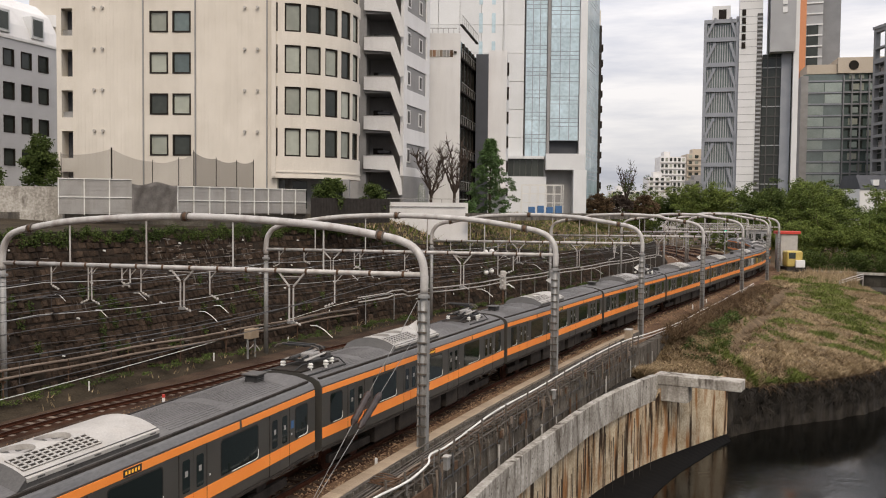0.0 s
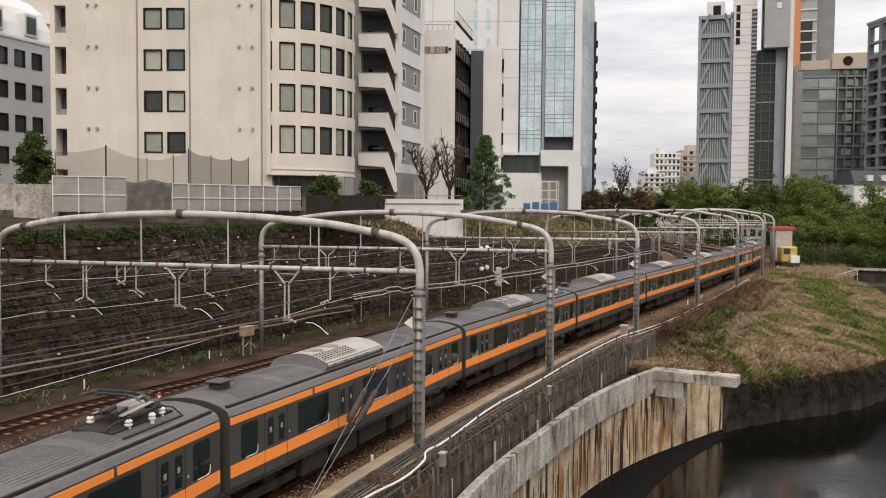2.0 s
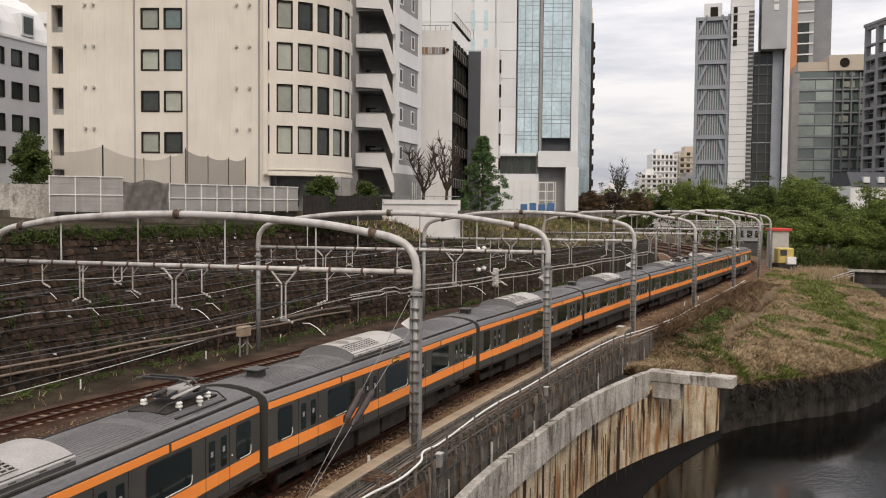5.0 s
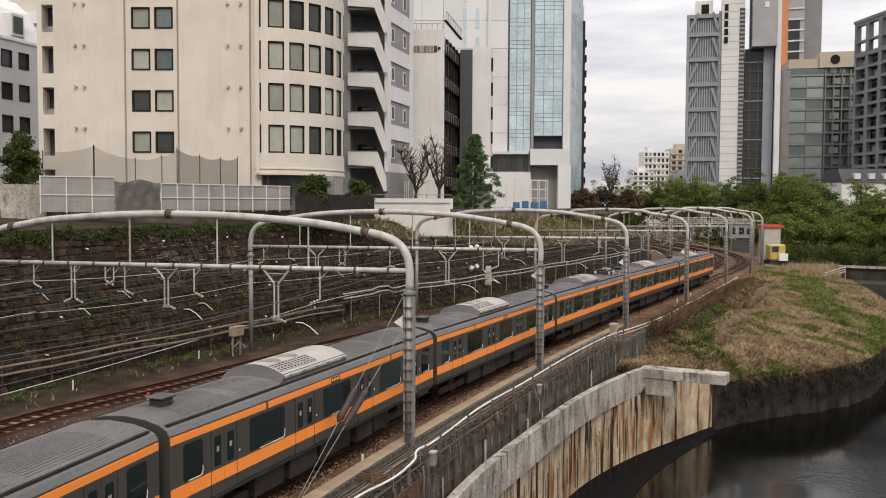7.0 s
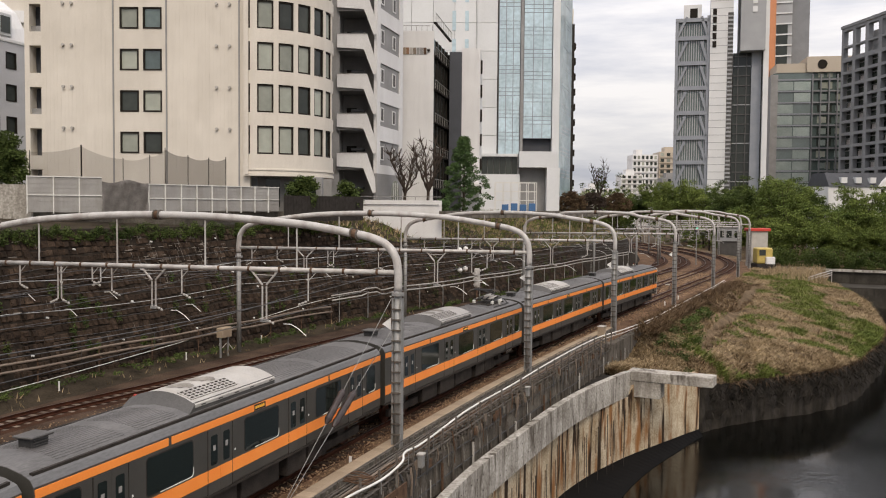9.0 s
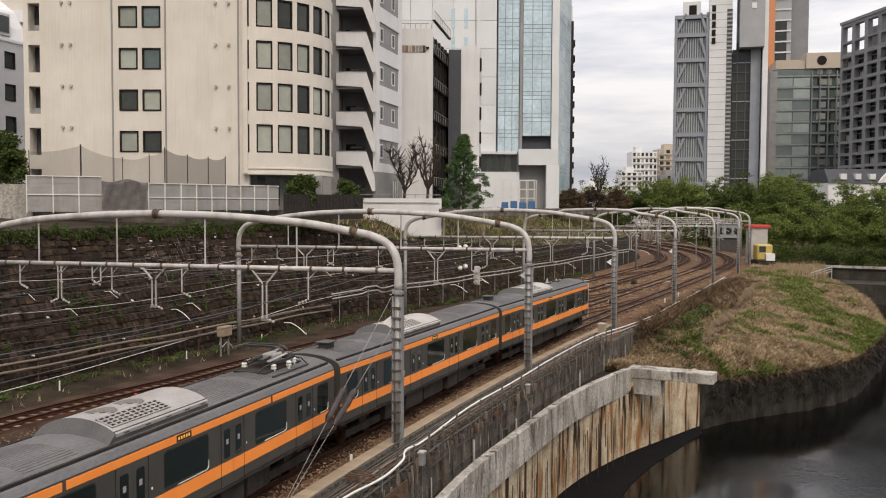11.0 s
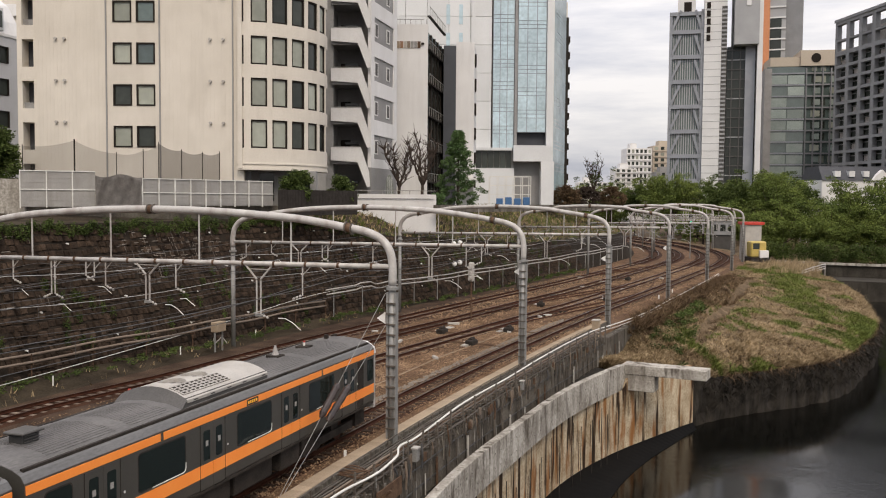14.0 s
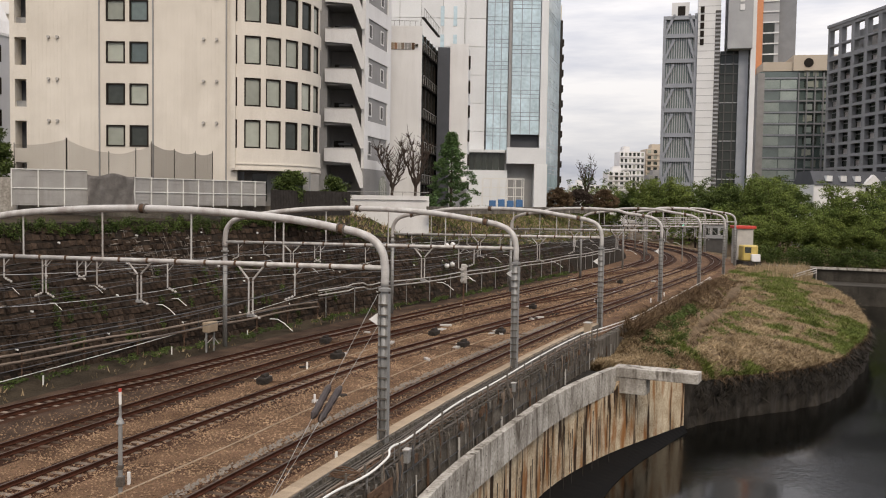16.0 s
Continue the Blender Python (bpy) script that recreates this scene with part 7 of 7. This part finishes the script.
                   (3.7, -0.14, 0.05, "brownpipe"), (3.9, -0.12, 0.04, "oldconc"), (4.1, -0.12, 0.045, "rackpipe"), (4.36, 0.05, 0.03, "rackpipe"), (4.36, -0.6, 0.03, "wire"), (4.36, -1.4, 0.025, "wire")):
    run_pipe(rack, "pipe", o, z, r, M[c], 12, 72, 0.025)
white_line = thing("white_conduit", "white plastic conduit running along the cable rack", "conduit")
ctl = [(8, 5.3, 0.5), (22, 4.9, 0.55), (30, 4.75, 0.58), (34, 4.9, 0.50), (34.7, 4.92, 0.62), (35.3, 4.7, 0.68), (37, 4.6, 0.58), (44, 4.3, 0.58), (50, 4.3, 0.52), (58, 4.2, 0.55), (66, 4.1, 0.5), (70, 4.1, 0.45), (76, 4.3, 0.25), (86, 4.6, 0.1),
       (96, 4.4, 0.15), (106, 4.1, 0.1), (116, 3.9, 0.15), (124, 3.8, 0.2), (132, 3.7, 0.3), (140, 3.7, 0.3)]
part("conduit", tube(bmesh.new(), glide([on(s, o - 0.3, z) for s, o, z in ctl], 8), 0.042, 8), M["whitepipe"], white_line, "", True)
part("conduit", tube(bmesh.new(), glide([on(s, o - 0.05 + 0.1 * math.sin(s), z - 0.12) for s, o, z in ctl if s > 60], 6), 0.035, 6), M["acunit"], white_line, "", True)
for s in np.arange(24, 70, 3.0):
    o, z = np.interp(s, [c[0] for c in ctl], [c[1] for c in ctl]), np.interp(s, [c[0] for c in ctl], [c[2] for c in ctl])
    part("clip", tube(bmesh.new(), [on(s, o - 0.35, -0.1), on(s, o - 0.35, z)], 0.02, 5), M["steel"], white_line)
# tubular hand rail beside the rack, small junction boxes
rail_t = thing("hand_rail", "grey tube rail on the wall edge", "railing")
for z in (0.62, 0.36):
    run_pipe(rail_t, "tube", 3.52, z, 0.025, M["rackpipe"], 14, 70, 0.012)
for s in np.arange(14, 70, 1.6):
    part("upright", tube(bmesh.new(), [on(s, 3.52, -0.5), on(s, 3.52, 0.64)], 0.025, 6), M["rackpipe"], rail_t)
for s, o, z, w, c, lab in ((36.7, 4.55, 0.1, 0.3, "steel", "grey junction box on the cable rack"), (51.5, 4.5, 0.0, 0.26, "steel", "small grey junction box on the rack"), (72.5, 3.4, 0.35, 0.7, "tan", "beige cable cabinet at the track edge"),
                           (27.5, 4.6, 0.0, 0.5, "brownpipe", "brown cable box on the wall edge")):
    bxo = thing("junction_box", lab, "junction box", "", on(s, o, z), heading(s))
    part("case", bx(-w / 2, w / 2, -w / 3, w / 3, -0.25 if o > 4 else -0.8, w * 0.8, bev=0.02), M[c], bxo)
    part("lid", bx(-w / 2 - 0.03, w / 2 + 0.03, -w / 3 - 0.03, w / 3 + 0.03, w * 0.8, w * 0.8 + 0.05), M["acunit"], bxo)
coil = thing("cable_coil", "brown coiled cable loops lying on the rack", "cable coil", "", on(32.5, 3.9, 0.42))
bm = bmesh.new()
for k in range(5):
    tube(bm, [(0.55 * math.cos(a) * (1 - 0.06 * k), 0.28 * math.sin(a), 0.05 * k + 0.05 * math.sin(2 * a + k)) for a in np.linspace(0, 2 * math.pi, 20)], 0.022, 6)
part("loop", bm, M["rust"], coil)
strut = thing("steel_bracket", "rust-brown steel bracket under the cable rack", "bracket")
part("plate", bx(-1.1, 1.1, -0.03, 0.03, -0.9, -0.25, m=Matrix.Translation(on(34.0, 4.6)) @ Matrix.Rotation(radians(heading(34)), 4, "Z")), M["rust"], strut)
part("arm", tube(bmesh.new(), [on(33.2, 4.3, -0.8), on(33.2, 5.0, -0.2)], 0.05, 6), M["rust"], strut)

# drain scuppers and pipes on the shoulder wall's outer face
dr = thing("drain_pipes", "short drain pipes down the shoulder wall", "drain pipes")
for s in np.arange(20, 76, 1.3):
    part("drain_pipe", tube(bmesh.new(), [on(s, 4.36, crng.uniform(-1.5, -0.7)), on(s, 4.38, -2.0)], crng.choice((0.04, 0.06, 0.03)), 6), M[crng.choice(("oldconc", "acunit", "rust", "rackpipe", "rackpipe"))], dr)

# rust drips and form-tie holes on the river wall
for i, p in enumerate(lip[8:]):
    d = (lip[i + 9] - p).normalized() if i + 9 < len(lip) else (p - lip[-2]).normalized()
    w = foot[min(i + 8, len(foot) - 2)]
    dw = (foot[min(i + 9, len(foot) - 1)] - w).normalized()
    n = Vector((d.y, -d.x, 0))
    m = Matrix.Translation((p.x, p.y, 0)) @ Matrix.Rotation(math.atan2(d.y, d.x), 4, "Z")
    q = w + dw * crng.uniform(-0.3, 0.3)
    mq = Matrix.Translation((q.x, q.y, 0)) @ Matrix.Rotation(math.atan2(dw.y, dw.x), 4, "Z") @ Matrix.Rotation(math.pi, 4, "Z")
    if i % 2:
        part("wall_joint", bx(-0.025, 0.025, 0.33, 0.356, -7.4, -3.3 - crng.uniform(0, 0.9), m=mq), M["fence"], concrete_wall, "dark vertical joint")
    if i % 2:
        part("drain_slot", bx(0.3, 0.37, 0.33, 0.36, -5.6 - crng.uniform(0, 1.2), -4.2, m=mq), M["rust"], concrete_wall)
    if i % 3 == 0:
        part("beam_joint", bx(-0.012, 0.012, -0.004, 0.004, -3.15, -1.52, m=m @ Matrix.Translation((0, -0.0, 0))), M["oldconc"], concrete_wall)
    for z in (-2.0, -2.7):
        part("tie_hole", tube(bmesh.new(), [p + n * -0.01 + Vector((0, 0, z)), p + n * 0.006 + Vector((0, 0, z))], 0.035, 8), M["fence"], concrete_wall)


# ---- pipes, ropes and boxes along the stone wall ----
wp = thing("wall_cable_pipes", "pair of brown cable pipes along the stone wall", "cable pipes")
for z, o in ((1.48, 0.25), (1.09, 0.35)):
    part("pipe", tube(bmesh.new(), [on(float(s), wall_out(float(s)) + o, z + 0.04 * math.sin(s * 0.7)) for s in np.arange(20, 72, 2)], 0.075, 8), M["brownpipe"], wp, "", True)
for s in np.arange(22, 72, 4):
    part("bracket", bx(-0.04, 0.04, -0.05, 0.5, 0.92, 1.02, m=Matrix.Translation(on(float(s), wall_out(float(s)) + 0.4)) @ Matrix.Rotation(radians(heading(float(s))), 4, "Z")), M["rust"], wp)
    part("stand", tube(bmesh.new(), [on(float(s), wall_out(float(s)) + 0.3, 0.0), on(float(s), wall_out(float(s)) + 0.3, 1.5)], 0.04, 6), M["rust"], wp)
up = thing("upper_cable_pipes", "pale cable pipes rising along the wall", "cable pipes")
for z, o in ((2.0, 0.4), (2.37, 0.3)):
    pts = [on(float(s), wall_out(float(s)) + o + (0.2 * math.sin(s * 2) if 74 < s < 79 else 0), z + 0.05 * math.sin(s * 0.35) + (0.2 * math.sin(s * 1.6) if 74 < s < 79 else 0)) for s in np.arange(70, 160, 1.0)]
    part("pipe", tube(bmesh.new(), pts, 0.06, 6), M["acunit"], up, "", True)
for s in np.arange(71, 160, 4):
    part("stand", tube(bmesh.new(), [on(float(s), wall_out(float(s)) + 0.35, 0.0), on(float(s), wall_out(float(s)) + 0.35, 2.35)], 0.04, 6), M["steel"], up)
rope = thing("white_rope", "pale rope line sagging along the wall foot", "rope")
part("line", tube(bmesh.new(), glide([on(22, -18.6, 0.1), on(30, -18.6, 0.25), on(44, -18.7, 0.6), on(58, -18.9, 1.3), on(68, -18.6, 2.1), on(76, -18.3, 2.3), on(84, -18.3, 2.3)], 10), 0.02, 5), M["whitepipe"], rope, "", True)
for s, z in ((42, 0.25), (52, 0.25), (60, 0.3)):
    mk = thing("marker_stake", "small white marker stake by the wall", "stake", "white marker stakes", on(s, -18.2, 0))
    part("stake", bx(-0.035, 0.035, -0.035, 0.035, -0.2, 0.42, bev=0.01), M["white"], mk)
cab = thing("signal_box", "pale pink relay box on a frame with tangled cables", "relay box", "", on(54.5, -17.2, 0), heading(54))
part("case", bx(-0.5, 0.5, -0.25, 0.25, 1.1, 1.75, bev=0.03), M["tan"], cab)
for x in (-0.4, 0.4):
    part("leg", bx(x - 0.04, x + 0.04, -0.05, 0.05, -0.2, 1.1), M["steel"], cab)
part("cable", tube(bmesh.new(), [(-0.3, 0, 1.1), (-0.4, 0.1, 0.6), (0.0, 0.2, 0.35), (0.5, 0.1, 0.7), (0.9, 0, 0.2)], 0.035, 5), M["acunit"], cab)


# ---- overhead wires ----
wires = thing("overhead_wires", "thin overhead contact and messenger wires", "overhead wires")
SUP = [14.0, 38.2, 56.6, 78.0, 101.5, 125.0, 147.0, 168.0, 190.0, 212.0]
for w in TRACKS:
    for a, b in zip(SUP, SUP[1:]):
        o0, o1 = TRACKS[w](a), TRACKS[w](b)
        low_, top_ = [], []
        for k in range(9):
            t = k / 8
            p = on(a, o0, 5.75).lerp(on(b, o1, 5.75), t)
            low_.append(p)
            top_.append(p + Vector((0, 0, 0.95 - 0.55 * 4 * t * (1 - t))))
        part("contact_wire", tube(bmesh.new(), [low_[0], low_[-1]], 0.011, 4), M["wire"], wires)
        part("messenger_wire", tube(bmesh.new(), top_, 0.011, 4), M["wire"], wires)
        for k in (1, 2, 3, 4, 5, 6, 7):
            part("dropper", tube(bmesh.new(), [low_[k], top_[k]], 0.006, 3), M["wire"], wires)
for o, z, c in ((-17.6, 6.8, "wire"), (-17.2, 6.0, "palewire"), (-17.9, 5.2, "wire"), (-17.6, 4.4, "palewire"), (-17.8, 3.7, "wire"), (-17.4, 3.0, "wire"), (-13.0, 6.7, "wire"), (-8.5, 6.75, "wire"), (1.6, 6.9, "wire")):
    for a, b in zip(SUP, SUP[1:]):
        pts = [on(a, o, z).lerp(on(b, o, z), k / 8) - Vector((0, 0, 0.45 * (k / 8) * (1 - k / 8) * 4 * 0.6)) for k in range(9)]
        part("feeder_wire", tube(bmesh.new(), pts, 0.014 if c == "wire" else 0.018, 4), M[c], wires)
for s in (41.0, 58.5):
    for d, z in ((0, 5.3), (0.9, 5.35), (0.1, 3.2), (0.9, 3.3)):
        ball = thing("insulator_ball", "white round line insulator", "insulator", "white line insulators", on(s + 33 + d * 1.2, -17.0 + 0.2 * d, z)) if s > 50 else None
        if ball:
            part("ball", tube(bmesh.new(), [(0, 0, -0.26), (0, 0, -0.2), (0, 0, -0.1), (0, 0, 0.1), (0, 0, 0.2), (0, 0, 0.26)], [0.06, 0.17, 0.25, 0.25, 0.17, 0.06], 12), M["white"], ball, "", True)
            part("stem", tube(bmesh.new(), [(0, 0, 0.2), (0.02, 0, 0.8)], 0.015, 5), M["wire"], ball)

# guy wires with black insulator rods on the nearest post
guy = thing("guy_wire", "pair of guy wires with black insulator rods and a white sign", "guy wire")
top0 = on(38.0, 2.7, 6.1)
for a, foot in ((0.0, on(31.2, 1.75, -0.2)), (0.5, on(30.6, 2.0, -0.25))):
    t0 = top0 - Vector((0, 0, a * 2.6))
    part("wire", tube(bmesh.new(), [t0, foot], 0.012, 5), M["steel"], guy)
    p, q = t0.lerp(foot, 0.49 if a == 0 else 0.38), t0.lerp(foot, 0.65 if a == 0 else 0.58)
    part("insulator_rod", tube(bmesh.new(), [p.lerp(q, k / 8) for k in range(9)], [0.07, 0.145, 0.125, 0.145, 0.125, 0.145, 0.125, 0.145, 0.06], 10), M["insulator"], guy, "brown-black ribbed insulator rod")
sg = bmesh.new()
prism(sg, [(-0.30, 0.0), (0.05, -0.24), (0.05, 0.26)], -0.02, 0.02, "y")
bmesh.ops.transform(sg, matrix=Matrix.Translation(on(38.2, 2.55, 5.05)), verts=sg.verts[:])
part("sign", sg, M["white"], guy, "white triangular plate")
for s, o, z in ((56.6, -18.0, 5.4), (57.0, 2.55, 5.6), (78.0, 2.6, 5.2), (101.5, 2.6, 5.0)):
    lamp_s = thing("line_plate", "small white plate on a portal post", "plate", "small white plates", on(s - 0.1, o, z))
    part("plate", prism(bmesh.new(), [(-0.32, 0.0), (0.05, -0.24), (0.05, 0.26)], -0.03, 0.03, "y"), M["white"], lamp_s)
    part("strap", bx(0.0, 0.3, -0.03, 0.03, -0.03, 0.03), M["steel"], lamp_s)

# ---- signals and small things between the tracks ----
def signal(s, o, z0, label):
    root = thing("track_signal", label, "signal", "", on(s, o, -0.22), heading(s))
    part("mast", tube(bmesh.new(), [(0, 0, 0), (0, 0, z0)], 0.07, 8), M["rust"], root)
    part("head", bx(-0.18, 0.18, -0.22, 0.22, z0 - 0.1, z0 + 1.5, bev=0.08), M["acunit"], root, "pale signal head seen from behind")
    for k in range(3):
        part("hood", tube(bmesh.new(), [(-0.18, 0, z0 + 0.2 + 0.45 * k), (-0.42, 0, z0 + 0.18 + 0.45 * k)], 0.15, 10), M["acunit"], root)
    part("arm", tube(bmesh.new(), [(0, 0, z0 + 0.3), (0.1, -0.5, z0 + 0.35), (0.1, -0.8, z0 + 0.15)], 0.03, 5), M["whitepipe"], root)
    return root


signal(75.5, -8.0, 3.4, "pale railway signal on a brown mast between tracks")
sig2 = thing("green_signal", "railway signal showing a green light", "signal", "", on(172, -6.0, 0))
part("mast", tube(bmesh.new(), [(0, 0, -0.3), (0, 0, 6.8)], 0.09, 8), M["steel"], sig2)
part("head", bx(-0.3, 0.3, -0.15, 0.15, 5.6, 7.6, bev=0.1), M["black"], sig2)
part("lens", tube(bmesh.new(), [(0, -0.15, 6.3), (0, -0.3, 6.3)], 0.16, 12), M["green"], sig2, "green lit lens")
pole = thing("marker_post", "grey marker post with red and white top beside the track", "marker post", "", on(29.9, -3.2, -0.22))
part("post", tube(bmesh.new(), [(0, 0, 0), (0, 0, 2.4)], 0.075, 10), M["steel"], pole)
part("clamp", bx(-0.13, 0.13, -0.11, 0.11, 0.25, 0.6, bev=0.02), M["rackpipe"], pole, "dark bolted clamp")
part("clamp", bx(-0.1, 0.1, -0.1, 0.1, 0.85, 1.0, bev=0.02), M["rackpipe"], pole)
part("neck", tube(bmesh.new(), [(0, 0, 2.4), (0, 0, 2.62), (0, 0, 3.05)], [0.14, 0.05, 0.04], 10), M["steel"], pole)
part("white_top", tube(bmesh.new(), [(0, 0, 3.05), (0, 0, 3.48)], 0.05, 10), M["white"], pole)
part("red_cap", tube(bmesh.new(), [(0, 0, 3.48), (0, 0, 3.58)], 0.054, 10), M["red"], pole)
stub = thing("white_marker", "short white plastic marker in the ballast", "marker", "white ballast markers", on(30.8, -3.55, -0.22))
part("stub", bx(-0.05, 0.05, -0.05, 0.05, 0, 0.45, bev=0.01), M["white"], stub)
for s, o in ((44.5, -3.6), (35.8, 2.0), (52.0, -8.4), (100, 2.3), (107, 2.2)):
    copy_thing(stub, Matrix.Translation(on(s, o, -0.22)))
# pale cable laid along the ballast, a walkway line of stones
lay = thing("laid_cable", "pale cable lying on the ballast between tracks", "cable")
part("cable", tube(bmesh.new(), [on(float(s), -3.1 + 0.08 * math.sin(s * 0.4), -0.19) for s in np.arange(14, 72, 1.5)], 0.035, 5), M["tan"], lay)
part("cable", tube(bmesh.new(), [on(float(s), -8.3 + 0.1 * math.sin(s * 0.3), -0.19) for s in np.arange(50, 120, 1.5)], 0.035, 5), M["tan"], lay)
spots = [on(float(s), -1.35 + grng.uniform(-0.22, 0.22), -0.2) for s in np.arange(16, 80, 0.05)]
bv, bf = [], []
for p in spots:
    k = grng.uniform(0.05, 0.1)
    q = len(bv)
    bv += [(p.x - k, p.y - k, p.z), (p.x + k, p.y - k * 0.7, p.z), (p.x, p.y + k, p.z), (p.x, p.y, p.z + k * 0.9)]
    bf += [(q, q + 1, q + 3), (q + 1, q + 2, q + 3), (q + 2, q, q + 3)]
tagged(quick("pale_gravel", bv, bf, M["pale"]), "line of pale stones along the rail", "gravel", kind="stuff")

# switch machinery and debris
def switch_gear(s, o, label, seed):
    g = random.Random(seed)
    root = thing("switch_machine", label, "switch machine", "switch machines", on(s, o, -0.22), heading(s) + g.uniform(-8, 8))
    part("case", bx(-0.45, 0.45, -0.3, 0.3, 0, 0.38, bev=0.06), M["under"], root)
    part("motor", tube(bmesh.new(), [(-0.2, 0, 0.38), (0.3, 0, 0.42)], 0.16, 10), M["under"], root)
    part("rod", tube(bmesh.new(), [(0, -2.2, 0.1), (0, 2.0, 0.1)], 0.03, 6), M["rust"], root)
    part("rod", tube(bmesh.new(), [(0.35, -1.5, 0.1), (0.35, 1.6, 0.1)], 0.03, 6), M["rust"], root)
    part("cover", bx(0.7, 1.9, 0.5, 1.0, 0.0, 0.07), M["acunit"], root, "pale cover plate")


for i, (s, o) in enumerate(((47.5, -8.4), (56, -8.6), (61, -12.4), (64, -3.2), (68, -7.2), (71, -3.0), (88, -6.2), (96, -2.0), (120, -6.0))):
    switch_gear(s, o, "dark point machine with rods beside the rails", i)
# crossover rails between the near and second track
xo = thing("crossover_track", "rusty crossover rails joining two tracks", "railway track", "railway tracks")
for side in (-0.56, 0.56):
    for s0, s1, w0, w1 in ((66, 108, "second", "near"), (80, 118, "third", "second"), (104, 134, "near", "second"), (120, 150, "fourth", "third")):
        pts = []
        for k in range(30):
            t = k / 29
            e = t * t * (3 - 2 * t)
            s = s0 + (s1 - s0) * t
            pts.append(on(s, TRACKS[w0](s) * (1 - e) + TRACKS[w1](s) * e + side, -0.06))
        bm = bmesh.new()
        tube(bm, pts, 0.055, 4)
        part("rail", bm, M["rail"], xo)

# pale stones, covers and offcuts lying between the tracks
lrng = random.Random(12)
for i in range(34):
    s, o = lrng.uniform(44, 130), lrng.choice((-3.4, -8.2, -8.4, -12.6, -3.0)) + lrng.uniform(-0.6, 0.6)
    w, d = lrng.uniform(0.15, 0.55), lrng.uniform(0.1, 0.3)
    item = thing("loose_cover", "pale concrete cover lying on the ballast" if i % 3 else "dark scrap of steel lying on the ballast", "cover", "loose covers between tracks", on(s, o, -0.22), lrng.uniform(0, 180))
    part("slab", bx(-w, w, -d, d, 0, lrng.uniform(0.08, 0.2), bev=0.02), M["acunit" if i % 3 else "under"], item)

# odd brackets, stubs and cable tails on the rack
for i in range(120):
    s = lrng.uniform(18, 72)
    a, b = on(s, lrng.uniform(4.36, 4.46), lrng.uniform(-0.2, 0.35)), on(s + lrng.uniform(-0.15, 0.15), lrng.uniform(4.36, 4.5), lrng.uniform(-1.1, -0.3))
    part("cable_tail", tube(bmesh.new(), [a, a.lerp(b, 0.5) + Vector((0.04, -0.04, 0)), b], lrng.choice((0.02, 0.03, 0.045)), 5), M[lrng.choice(("rackpipe", "rackpipe", "oldconc", "rust", "brownpipe", "wire"))], rack)
for i in range(26):
    s = lrng.uniform(18, 72)
    m = Matrix.Translation(on(s, 4.4, lrng.uniform(-0.4, 0.1))) @ Matrix.Rotation(radians(heading(s)), 4, "Z")
    part("angle_plate", bx(-0.14, 0.14, -0.05, 0.04, -0.2, 0.12, m=m), M[lrng.choice(("brownpipe", "rackpipe", "rust", "oldconc"))], rack)

motions()
